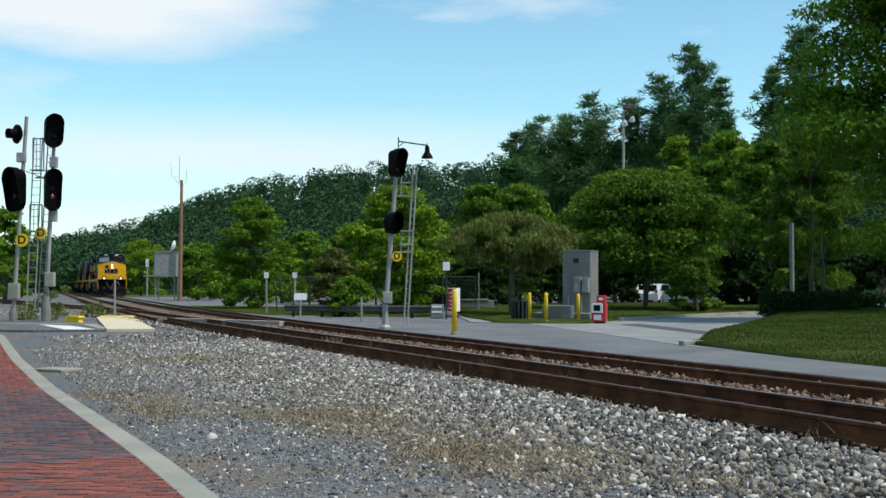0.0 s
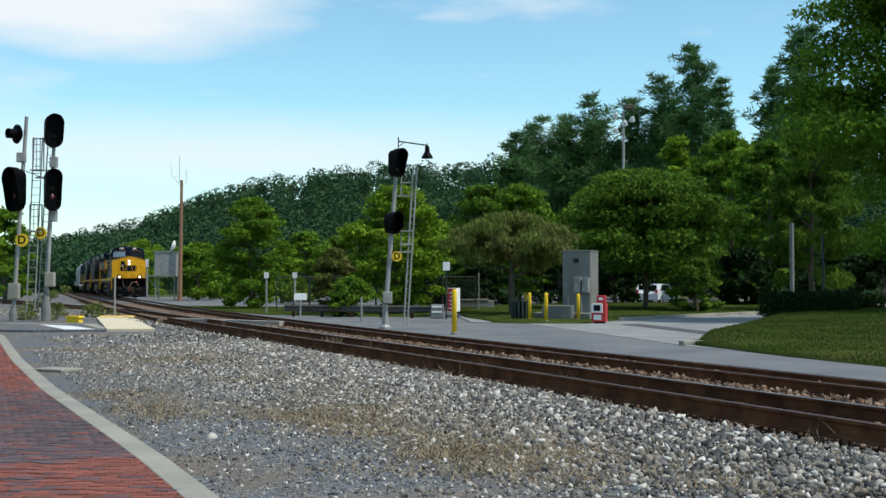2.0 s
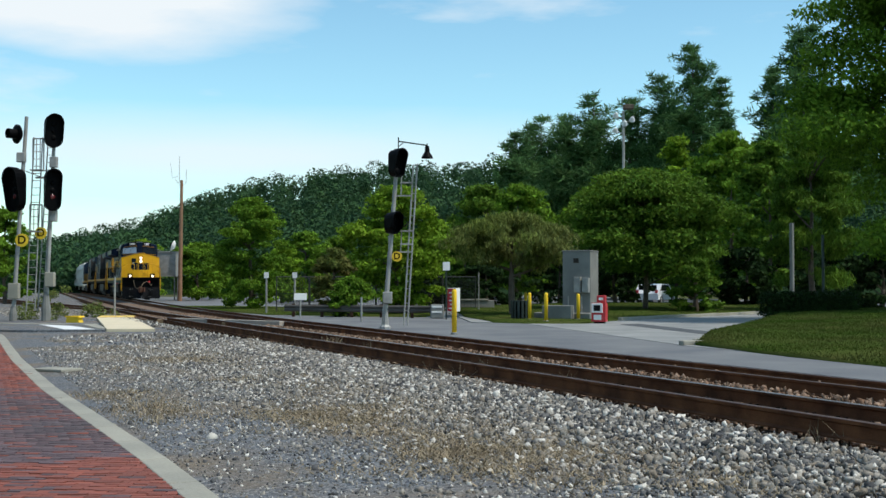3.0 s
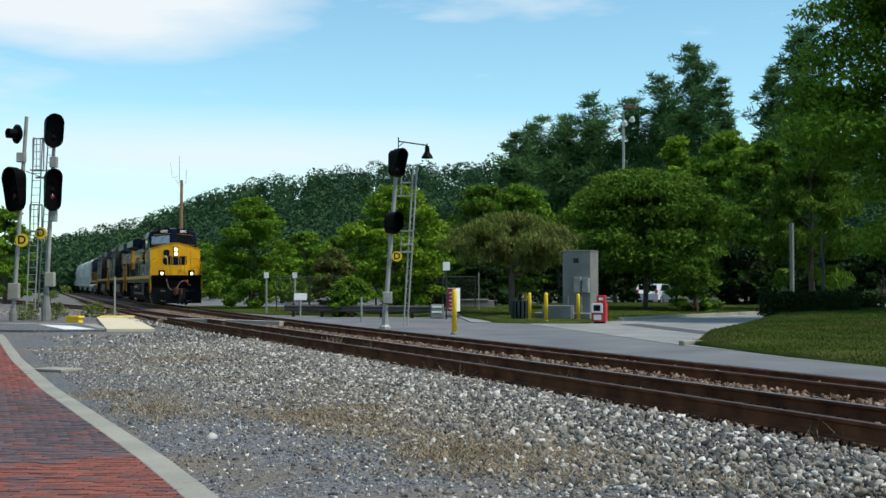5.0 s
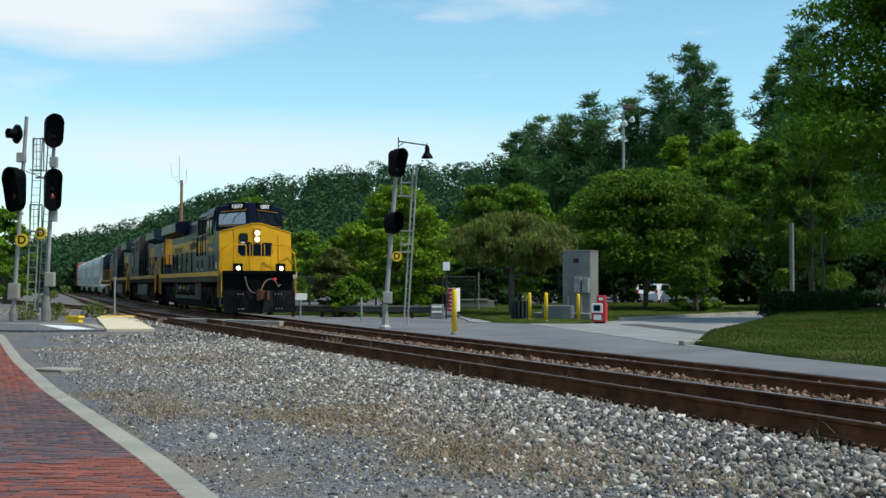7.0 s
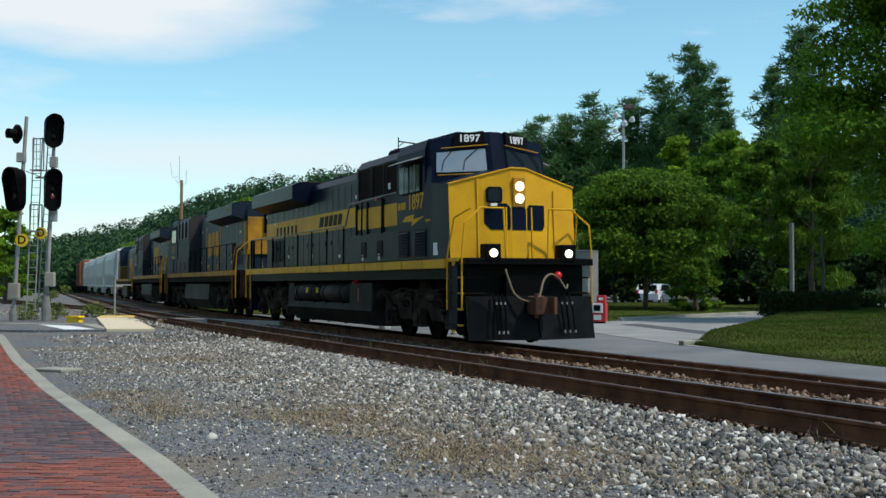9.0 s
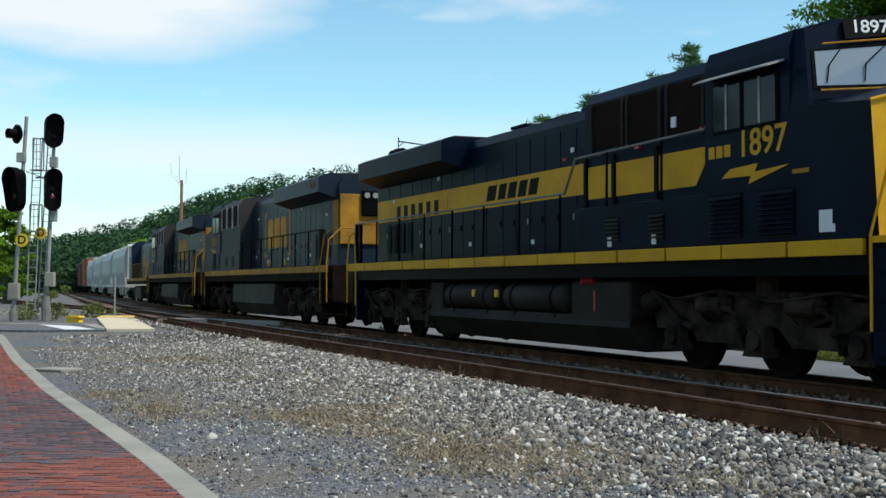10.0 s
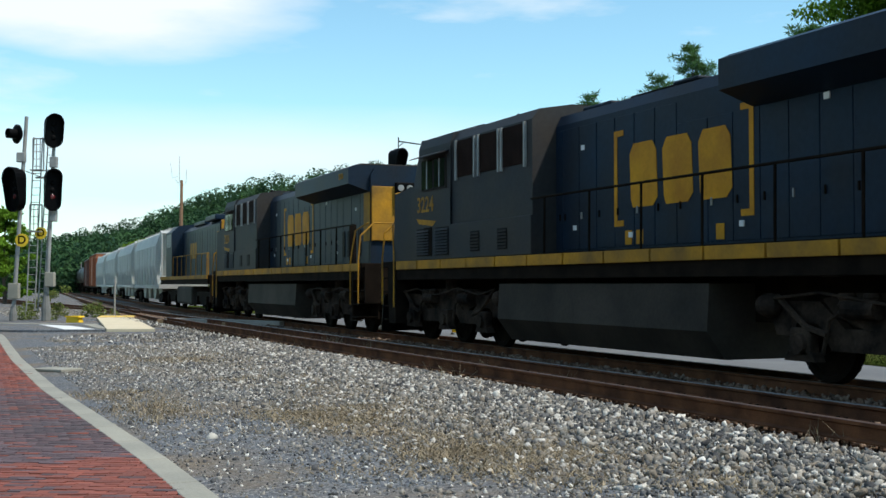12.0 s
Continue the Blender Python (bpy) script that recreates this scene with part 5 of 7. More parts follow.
        part("end_skirt", Prism([(-10.25, 0.75), (-9.9, 0.35), (-9.5, 0.35), (-9.5, 1.74), (-10.25, 1.74)], *sorted((sg * 0.55, sg * 0.62))), M["bogie"], th)
    for d in (1, -1):
        bm = Box(min(d * 10.2, d * 10.85), max(d * 10.2, d * 10.85), -0.12, 0.12, 0.72, 0.98, 0.03)
        prism(bm, [(d * x, y) for x, y in ((10.7, -0.16), (10.85, -0.26), (11.08, -0.24), (11.14, -0.1), (11.0, -0.06), (10.98, 0.1), (11.16, 0.16), (11.1, 0.26), (10.82, 0.22), (10.7, 0.12))], 0.68, 1.04, "z")
        tube(bm, (d * 10.98, -0.17, 0.6), (d * 10.98, -0.17, 1.12), 0.05, n=10)
        box(bm, min(d * 10.55, d * 10.72), max(d * 10.55, d * 10.72), -0.2, 0.2, 0.66, 1.06, 0.05)
        part("coupler", bm, M["rusty_iron"], th, "rust-brown knuckle coupler")
        if not (lead and d > 0):
            part("rear_plate", Box(min(d * 10.2, d * 10.3), max(d * 10.2, d * 10.3), -1.4, 1.4, 0.8, 1.8), dark, th)
    if lead:
        h = [(10.42, -0.62, 1.62), (10.5, -0.6, 1.45), (10.62, -0.5, 1.1), (10.8, -0.3, 0.95), (10.9, -0.08, 1.02), (10.7, 0.14, 1.38), (10.5, 0.4, 1.52), (10.5, 0.6, 1.45), (10.55, 0.75, 1.22), (10.45, 0.85, 1.3)]
        part("hose", Pipe(curve_through(h, 5), 0.024, n=8), M["tan_hose"], th, "tan rubber hose looped under the nose")
        for y in (-0.95, -0.85, -0.75, 0.6, 0.72, 0.85):
            h = part("air_hose", Pipe([Vector((10.5, y, 1.1)), Vector((10.68, y, 0.8)), Vector((10.78, y * 1.02, 0.3))], 0.022), M["black"], th)
            part("hose_fitting", Box(10.77, 10.83, y - 0.012, y + 0.012, 0.27, 0.33), M["galv"], h)
            part("hose_fitting", Box(10.64, 10.69, y - 0.012, y + 0.012, 0.88, 0.93), M["galv"], h)
        bm = bmesh.new()
        bmesh.ops.create_uvsphere(bm, u_segments=14, v_segments=8, radius=0.085, matrix=Matrix.Translation((10.45, 0.62, 1.5)))
        part("marker_lamp", bm, mat("red lamp glass", (0.5, 0.008, 0.012), 0.3, bump=0, emit=(1, 0.02, 0.03), power=0.1), th, "red marker lamp", True)
    for sg in (-1, 1):
        bx = part("ditch_light_box", Box(10.1, 10.42, sg * 0.9 - 0.18, sg * 0.9 + 0.18, 1.8, 2.17, 0.02), M["black"], th)
        part("ditch_light", Lathe([(0.09, 0), (0.09, 0.02), (0.07, 0.035), (0.0, 0.04)], 18, Matrix.Translation((10.42, sg * 0.9, 1.97)) @ Matrix.Rotation(math.pi / 2, 4, "Y")), M["lamp_on"] if lead else M["galv"], bx, "round lit ditch light" if lead else "")
        # walkway handrail and posts
        hz = 2.92
        pts = [(-9.6, sg * 1.5, hz), (1.9, sg * 1.5, hz)] + ([(2.3, sg * 1.5, 3.5), (6.1, sg * 1.5, 3.56)] if lead else [(2.3, sg * 1.49, hz)])
        # the lead's rail is coloured paler than its posts, as if lit from above
        rails_pipe(th, pts, 0.022, M["rail_steel"] if lead else M["under"], label="grey handrail coloured as if top-lit" if lead else "")
        for x in (-9.62, -9.3):
            part("corner_post", Box(x - 0.05, x + 0.05, *sorted((sg * 1.44, sg * 1.52)), 1.84, hz, 0.01), M["black"] if lead else M["under"], th)
        for k in range(4):
            a0 = -9.0 + k * 1.3
            part("chain", Pipe([Vector((a0 + 1.3 * u, sg * 1.46, 1.66 - 0.26 * (1 - (2 * u - 1) ** 2))) for u in (0, 0.2, 0.4, 0.6, 0.8, 1)], 0.016, n=5), M["under"], th)
        x = -9.6
        while x < (6.0 if lead else 2.2):
            top = hz if x < 2.0 else 3.52
            bot = 1.85 if x < 2.3 else 2.6
            part("handrail_post", Tube((x, sg * 1.51, bot), (x, sg * 1.5, top), 0.024, n=6), M["under"] if not lead else M["black"], th)
            x += 1.62
    if lead:
        lettering("number", "1897", 0.52, M["loco_yellow"], th, Matrix.Translation((7.38, -1.507, 3.23)) @ Matrix.Rotation(math.pi / 2, 4, "X"))
        bm = Prism([(6.5, 2.8), (6.7, 2.92), (7.3, 2.95), (7.24, 2.84), (7.95, 2.88), (7.1, 2.68), (7.16, 2.79)], -1.512, -1.504)
        part("marking", bm, M["loco_yellow"], th, "yellow lightning-shaped mark")
        bm = bmesh.new()
        for k in range(3):
            box(bm, 6.2 + k * 0.18, 6.34 + k * 0.18, -1.512, -1.504, 3.1, 3.27)
        part("marking", bm, M["loco_yellow"], th)
        part("data_plate", Prism([(8.5, 1.96), (8.86, 1.96), (8.86, 2.06), (8.74, 2.06), (8.74, 2.24), (8.5, 2.24)], -1.512, -1.503), M["white"], th, "white angled notice plate")
        part("roundel", Lathe([(0.16, 0), (0.16, 0.006), (0.13, 0.006), (0.13, 0)], 20, Matrix.Translation((9.2, -1.504, 2.22)) @ Matrix.Rotation(math.pi / 2, 4, "X")), M["dirty_yellow"], th, "thin yellow roundel")
        part("data_plate", Box(8.0, 8.32, -1.511, -1.503, 2.74, 2.8), M["dirty_yellow"], th)
        for x, z in ((2.75, 3.52), (3.95, 3.5), (5.75, 3.6), (1.9, 3.0), (0.9, 3.62)):
            part("warning_tag", Box(x, x + 0.14, -1.345 if x > 2.3 else -0.984, -1.3 if x > 2.3 else -0.95, z, z + 0.05), M["red"], th)
        for x, z in ((3.38, 1.93), (4.7, 1.93), (5.0, 3.72)):
            part("data_plate", Box(x, x + 0.12, *((-1.512, -1.5) if z < 3 else (-1.345, -1.3)), z, z + 0.16), M["white"], th)
        bm = bmesh.new()
        tube(bm, (2.2, -1.3, 1.3), (2.5, -1.42, 1.4), 0.07, n=10)
        tube(bm, (2.62, -1.3, 1.3), (2.62, -1.42, 1.42), 0.09, n=10)
        part("filler_cap", bm, M["red"], th, "red fuel filler caps")
        for x in (-3.0, -1.9):
            part("data_plate", Box(x + 0.9, x + 1.02, -1.502, -1.46, 1.05, 1.2), M["yellow"], th)
        part("fuel_gauge", Box(2.75, 2.8, -1.412, -1.395, 0.85, 1.2), M["red"], th)
        part("step_badge", Tube((9.75, -1.53, 1.77), (9.75, -1.555, 1.77), 0.07, n=14), yel, th)
    else:
        lettering("number", "3224", 0.5, M["dirty_yellow"], th, Matrix.Translation((7.55, 1.507, 3.12)) @ Matrix.Rotation(math.pi, 4, "Z") @ Matrix.Rotation(math.pi / 2, 4, "X"))
        bm = Prism([(6.9, 2.73), (8.1, 2.83), (7.9, 2.7), (7.1, 2.62)], 1.504, 1.512)
        part("marking", bm, M["dirty_yellow"], th)
        part("cab_door", Box(7.15, 7.6, 1.5, 1.515, 1.95, 2.6), M["under"], th)
    # tank, reservoirs
    bm = Prism([(-1.38, 1.32), (-1.42, 0.62), (-1.1, 0.2), (1.1, 0.2), (1.42, 0.62), (1.38, 1.32)], -3.1, 3.9, "x")
    if lead:
        bm.free()
        bm = Prism([(-1.38, 0.78), (-1.42, 0.6), (-1.1, 0.2), (1.1, 0.2), (1.42, 0.6), (1.38, 0.78)], -4.6, 3.9, "x")
        box(bm, 1.95, 3.9, -1.4, 1.4, 0.6, 1.36, 0.04)
        box(bm, -4.6, -3.9, -1.4, 1.4, 0.6, 1.36, 0.04)
        box(bm, -4.6, 3.9, -1.0, 1.0, 0.5, 1.36)
    part("fuel_tank", bm, M["tank_grey"] if lead else M["tank_dusty"], th, "grimy grey fuel tank" if lead else "dusty brown grey fuel tank")
    if lead:
        for sg in (-1, 1):
            for a, b in ((-3.7, -1.15), (-0.75, 1.75)):
                m = Matrix.Translation((a, sg * 1.22, 1.06)) @ Matrix.Rotation(math.pi / 2, 4, "Y")
                part("air_reservoir", Lathe([(0.05, 0), (0.2, 0.03), (0.27, 0.12), (0.27, b - a - 0.12), (0.2, b - a - 0.03), (0.05, b - a)], 16, m), M["tank_grey"], th, "grey cylindrical air reservoir", True)
                for x in (a + 0.4, b - 0.45):
                    bm = bmesh.new()
                    lathe(bm, [(0.285, 0), (0.285, 0.06)], 16, Matrix.Translation((x, sg * 1.22, 1.06)) @ Matrix.Rotation(math.pi / 2, 4, "Y"))
                    box(bm, x, x + 0.06, sg * 1.35 - 0.05, sg * 1.35 + 0.05, 0.7, 0.95)
                    part("strap", bm, M["under"], th)
    truck6(th, 6.95, 1)
    truck6(th, -6.95, -1)
    wheels(th, [4.95, 6.95, 8.95, -4.95, -6.95, -8.95], 0.533, WS_BIG)
    return th


def old_loco():
    th = tagged(empty("locomotive"), "clean dark blue four-axle diesel locomotive with a yellow end", "locomotive", "locomotives of the train")
    b, y = M["blue_dirty"], M["dirty_yellow"]
    part("underframe", Box(-8.3, 8.3, -1.5, 1.5, 1.3, 1.72), M["under"], th)
    part("long_hood", Prism([(-0.9, 1.72), (0.9, 1.72), (0.9, 4.05), (0.6, 4.3), (-0.6, 4.3), (-0.9, 4.05)], -7.9, 3.6, "x"), b, th)
    part("hood_end", Box(-7.96, -7.88, -0.85, 0.85, 1.75, 4.2, 0.02), y, th, "yellow hood end")
    bm = Box(-7.2, -4.4, -1.0, 1.0, 4.25, 4.5, 0.05)
    box(bm, -3.0, 0.5, -0.8, 0.8, 4.25, 4.45, 0.05)
    part("roof_fan", bm, b, th)
    part("cab", Prism([(-1.5, 1.72), (1.5, 1.72), (1.5, 4.1), (1.1, 4.45), (0, 4.58), (-1.1, 4.45), (-1.5, 4.1)], 3.6, 5.9, "x"), b, th)
    part("short_hood", Box(5.9, 7.6, -0.9, 0.9, 1.72, 3.3, 0.06), y, th, "yellow short hood")
    for sg in (-1, 1):
        for x in (3.9, 4.8):
            part("cab_window", Box(x, x + 0.75, *sorted((sg * 1.49, sg * 1.52)), 3.3, 4.0, 0.02), M["galv"], th)
        part("side_sill", Box(-8.3, 8.3, *sorted((sg * 1.5, sg * 1.54)), 1.55, 1.72), y, th)
        bm = bmesh.new()
        for a, c in ((-1.2, -0.6), (-0.45, 0.15), (0.3, 0.9)):
            box(bm, a, c, *sorted((sg * 0.9, sg * 0.912)), 2.6, 3.4)
        part("marking", bm, y, th)
        rails_pipe(th, [(-8.2, sg * 1.45, 1.2), (-8.2, sg * 1.45, 2.7), (3.5, sg * 1.45, 2.75)], 0.022, y)
        for k in range(8):
            part("handrail_post", Tube((-7.8 + 1.6 * k, sg * 1.46, 1.7), (-7.8 + 1.6 * k, sg * 1.45, 2.72), 0.02, n=6), y, th)
        for x in range(14):
            part("hood_door", Box(-7.5 + x * 0.75, -6.82 + x * 0.75, *sorted((sg * 0.895, sg * 0.91)), 1.85, 3.9, 0.005), b, th)
    for x in (-6.6, -5.6, -2.2, -1.0):
        part("fan", Tube((x, 0, 4.4), (x, 0, 4.62), 0.4, 0.36, n=16), M["under"], th)
    part("fuel_tank", Box(-2.6, 2.6, -1.35, 1.35, 0.3, 1.2, 0.12), M["tank_dusty"], th)
    for c in (-5.2, 5.2):
        bm = bmesh.new()
        for sg in (-1, 1):
            prism(bm, [(c - 2.0, 0.95), (c + 2.0, 0.95), (c + 1.9, 0.5), (c + 1.1, 0.5), (c + 0.6, 0.35), (c - 0.6, 0.35), (c - 1.1, 0.5), (c - 1.9, 0.5)], *sorted((sg * 1.0, sg * 1.2)))
            for k in (-1.37, 1.37):
                box(bm, c + k - 0.18, c + k + 0.18, *sorted((sg * 1.15, sg * 1.3)), 0.35, 0.75, 0.03)
        part("bogie_frame", bm, M["under"], th)
    part("end_plate", Box(-8.4, -8.2, -1.4, 1.4, 0.5, 1.7), M["under"], th)
    wheels(th, [-6.57, -3.83, 3.83, 6.57], 0.508, WS_MID)
    return th


def bogie4(th, c):
    bm = bmesh.new()
    for sg in (-1, 1):
        prism(bm, [(c - 1.15, 0.62), (c - 0.9, 0.75), (c + 0.9, 0.75), (c + 1.15, 0.62), (c + 1.1, 0.42), (c + 0.7, 0.42), (c + 0.4, 0.22), (c - 0.4, 0.22), (c - 0.7, 0.42), (c - 1.1, 0.42)], *sorted((sg * 0.95, sg * 1.15)))
    box(bm, c - 0.25, c + 0.25, -1.1, 1.1, 0.4, 0.85)
    part("bogie_frame", bm, M["under"], th)
    wheels(th, [c - 0.88, c + 0.88], 0.457, WS_SMALL)


def hopper_car():
    th = tagged(empty("hopper_car"), "pale grey covered hopper car with smooth curved sides", "hopper car", "freight cars of the train")
    o = [(-1.4, 1.2), (-1.58, 2.4), (-1.55, 3.6), (-1.3, 4.3), (-0.7, 4.6), (0.7, 4.6), (1.3, 4.3), (1.55, 3.6), (1.58, 2.4), (1.4, 1.2)]
    part("body", Prism(o, -7.6, 7.6, "x"), M["hopper"], th)
    for d in (-1, 1):
        bm = Prism([(d * 7.6, 1.8), (d * 7.6, 4.5), (d * 8.6, 4.3), (d * 8.5, 4.1)], -1.3, 1.3)
        for y in (-1.3, 1.3):
            tube(bm, (d * 8.6, y, 1.2), (d * 8.6, y, 4.3), 0.05, n=6)
            tube(bm, (d * 7.6, y, 1.3), (d * 8.6, y, 1.3), 0.07, n=6)
            tube(bm, (d * 7.6, y, 2.6), (d * 8.6, y, 1.4), 0.04, n=6)
        part("end_cage", bm, M["hopper"], th)
    part("sill", Box(-8.7, 8.7, -1.45, 1.45, 1.05, 1.3), M["hopper"], th)
    bm = bmesh.new()
    for k in range(4):
        c = -5.1 + 3.4 * k
        prism(bm, [(c - 1.5, 1.2), (c + 1.5, 1.2), (c + 0.4, 0.35), (c - 0.4, 0.35)], -1.0, 1.0)
    part("hopper_bay", bm, M["hopper"], th)
    bm = Box(-8.4, 8.4, -0.5, 0.5, 4.66, 4.7)
    for k in range(9):
        box(bm, -7.5 + k * 1.85, -7.42 + k * 1.85, -0.8, 0.8, 4.58, 4.67)
    part("roof_walk", bm, M["galv"], th)
    for k in range(8):
        for sg in (-1, 1):
            x = -6.8 + k * 1.94
            part("side_rib", Box(x - 0.03, x + 0.03, *sorted((sg * 1.5, sg * 1.6)), 1.25, 3.6), M["hopper"], th)
    for c in (-6.9, 6.9):
        bogie4(th, c)
    return th


def box_car(m, H, label):
    th = tagged(empty("boxcar"), label, "boxcar", "freight cars of the train")
    part("body", Box(-8.3, 8.3, -1.45, 1.45, 1.05, H, 0.03), m, th)
    part("roof", Prism([(-1.5, H), (1.5, H), (1.5, H + 0.05), (0, H + 0.2), (-1.5, H + 0.05)], -8.35, 8.35, "x"), M["galv"], th)
    for sg in (-1, 1):
        for k in range(15):
            x = -8.1 + k * 1.157
            part("side_rib", Box(x - 0.05, x + 0.05, *sorted((sg * 1.44, sg * 1.52)), 1.1, H - 0.05), m, th)
    for sg in (-1, 1):
        part("door", Box(-1.5, 1.5, *sorted((sg * 1.5, sg * 1.56)), 1.2, H - 0.25, 0.02), m, th)
    part("sill", Box(-8.8, 8.8, -1.2, 1.2, 0.85, 1.1), M["under"], th)
    for c in (-6.6, 6.6):
        bogie4(th, c)
    return th


def tank_car():
    th = tagged(empty("tank_car"), "black cylindrical tank car with a railed dome", "tank car", "freight cars of the train")
    m = Matrix.Translation((-7.2, 0, 2.75)) @ Matrix.Rotation(math.pi / 2, 4, "Y")
    part("tank", Lathe([(0.2, 0), (0.9, 0.1), (1.35, 0.35), (1.5, 0.7), (1.5, 13.7), (1.35, 14.05), (0.9, 14.3), (0.2, 14.4)], 28, m), M["tank_black"], th, "", True)
    part("dome", Tube((0, 0, 4.15), (0, 0, 4.65), 0.5, n=16), M["tank_black"], th)
    bm = bmesh.new()
    for sg in (-1, 1):
        pipe(bm, [Vector((-1.4, sg * 1.0, 4.0)), Vector((-1.4, sg * 1.0, 4.9)), Vector((1.4, sg * 1.0, 4.9)), Vector((1.4, sg * 1.0, 4.0))], 0.025)
    part("platform_rail", bm, M["galv"], th)
    bm = Box(-7.7, 7.7, -0.5, 0.5, 0.9, 1.25)
    for d in (-1, 1):
        box(bm, d * 6.6 - 0.8, d * 6.6 + 0.8, -1.4, 1.4, 1.1, 1.5)
    part("sill", bm, M["under"], th)
    for c in (-5.7, 5.7):
        bogie4(th, c)
    return th


WS_BIG, WS_MID, WS_SMALL = wheelset_mesh(0.533), wheelset_mesh(0.508), wheelset_mesh(0.457)
SPEED, FRONT = 12.6, -15.25 - 12.6 * 9.5


def train():
    a = 0.0
    first = loco(True)
    second = loco(False)
    kinds = [(first, 22.3, 0), (second, 22.3, 1), (copy_thing(second, Matrix()), 22.3, 1), (old_loco(), 18.0, 1)]
    hop = hopper_car()
    kinds += [(hop, 18.3, 0)] + [(copy_thing(hop, Matrix()), 18.3, 0) for k in range(3)]
    kinds += [(box_car(M["orange_car"], 4.9, "faded orange ribbed boxcar"), 17.8, 0), (box_car(M["brown_car"], 4.6, "dark brown ribbed steel boxcar"), 17.8, 0)]
    tank = tank_car()
    kinds += [(tank, 16.2, 0)] + [(copy_thing(tank, Matrix()), 16.2, 0) for k in range(13)]
    for th, L, turned in kinds:
        VEHICLES.append((th, a, L, turned))
        a += L


def at_track(s, turned, half):
    a, b = TP(s + half), TP(s - half)
    if turned:
        a, b = b, a
    d = a - b
    c = (a + b) / 2
    return Matrix.Translation(c) @ Matrix.Rotation(math.atan2(d.y, d.x), 4, "Z")


def motions():
    for th, a, L, turned in VEHICLES:
        rows = []
        for k in range(25):
            t = k * 0.5
            s = FRONT + SPEED * t - a - L / 2
            rows.append((t, at_track(s, turned, L * 0.31)))
        walk(th, rows)
    # the wheels roll on the rails
    for th, a, L, turned in VEHICLES[:8]:
        for ob in th.children:
            if ob.name.startswith("wheelset"):
                x, r = ob.location.x, ob.location.z
                turn = -1 if turned else 1
                walk(ob, [(k / 30, Matrix.Translation((x, 0, r)) @ Matrix.Rotation(turn * SPEED * k / 30 / r, 4, "Y")) for k in range(361)])


# ---- things along the line ----
def stadium(w, h, n=8):
    r = w / 2
    a = [(r * math.cos(math.pi * k / n), h / 2 - r + r * math.sin(math.pi * k / n)) for k in range(n + 1)]
    b = [(r * math.cos(math.pi + math.pi * k / n), -h / 2 + r + r * math.sin(math.pi + math.pi * k / n)) for k in range(n + 1)]
    return a + b


def signal_head(parent, x, y, z, w, h, turn, lit=None):
    """A black colour-light head: rounded case, background plate and hoods over the lenses."""
    m = Matrix.Translation((x, y, z)) @ Matrix.Rotation(radians(turn), 4, "Z")
    bm = Prism(stadium(w * 0.92, h * 0.94), -0.02, 0.22)
    bmesh.ops.transform(bm, matrix=m, verts=bm.verts[:])
    head = part("signal_head", bm, M["black"], parent, "black rounded signal head with hoods")
    bm = bmesh.new()
    o, i = stadium(w, h), stadium(w * 0.9, h * 0.93)
    ring = []
    for yy, src in ((0.0, o), (-0.34, o), (-0.34, i), (0.0, i)):
        cut = [(px, pz) for px, pz in src]
        ring.append([bm.verts.new((px, yy * (1.0 if pz > -h * 0.2 else 0.45), pz)) for px, pz in cut])
    n = len(o)
    for p, q in zip(ring, ring[1:] + ring[:1]):
        for k in range(n):
            bm.faces.new((p[k], p[(k + 1) % n], q[(k + 1) % n], q[k]))
    bmesh.ops.recalc_face_normals(bm, faces=bm.faces[:])
    bmesh.ops.transform(bm, matrix=m, verts=bm.verts[:])
    part("hood", bm, M["black"], head)
    for dz in ((-0.28, 0.0, 0.28) if h > 0.9 else (-0.14, 0.14)):
        bm = Lathe([(0.1, 0), (0.1, 0.02), (0.06, 0.04), (0, 0.045)], 14, Matrix.Translation((0, -0.02, dz)) @ Matrix.Rotation(math.pi / 2, 4, "X"))
        bmesh.ops.transform(bm, matrix=m, verts=bm.verts[:])
        part("lens", bm, M["red_glass"] if dz < 0 and h > 1.5 else M["black"], head)
    return head


def round_head(parent, x, y, z, r, turn):
    m = Matrix.Translation((x, y, z)) @ Matrix.Rotation(radians(turn), 4, "Z") @ Matrix.Rotation(math.pi / 2, 4, "X")
    head = part("signal_head", Lathe([(0.05, -0.15), (r * 0.6, -0.13), (r, -0.02), (r, 0.03), (r * 0.6, 0.05)], 20, m), M["black"], parent, "round black searchlight signal head", True)
    bm = Lathe([(r * 0.5, 0.03), (r * 0.52, 0.42), (r * 0.48, 0.42), (r * 0.46, 0.03)], 16, m)
    part("hood", bm, M["black"], head)


def disc_sign(parent, x, y, z, r, turn=0):
    m = Matrix.Translation((x, y, z)) @ Matrix.Rotation(radians(turn), 4, "Z") @ Matrix.Rotation(math.pi / 2, 4, "X")
    d = part("sign_disc", Lathe([(0.01, -0.01), (r, -0.01), (r, 0.012), (0.01, 0.012)], 28, m), M["yellow"], parent, "round yellow disc with a black letter D")
    lettering("letter", "D", r * 1.75, M["black"], d, m @ Matrix.Translation((0, 0, 0.014)))


def ladder(parent, a, b, wide, step=0.3, m=None):
    a, b = Vector(a), Vector(b)
    lad = part("ladder", Tube(a, b, 0.028, n=6), m or M["galv"], parent, "galvanised ladder")
    off = Vector((wide, 0, 0))
    part("stile", Tube(a + off, b + off, 0.028, n=6), m or M["galv"], lad)
    n = int((b - a).length / step)
    for k in range(1, n):
        p = a.lerp(b, k / n)
        part("rung", Tube(p, p + off, 0.014, n=5), m or M["galv"], lad)
    return lad


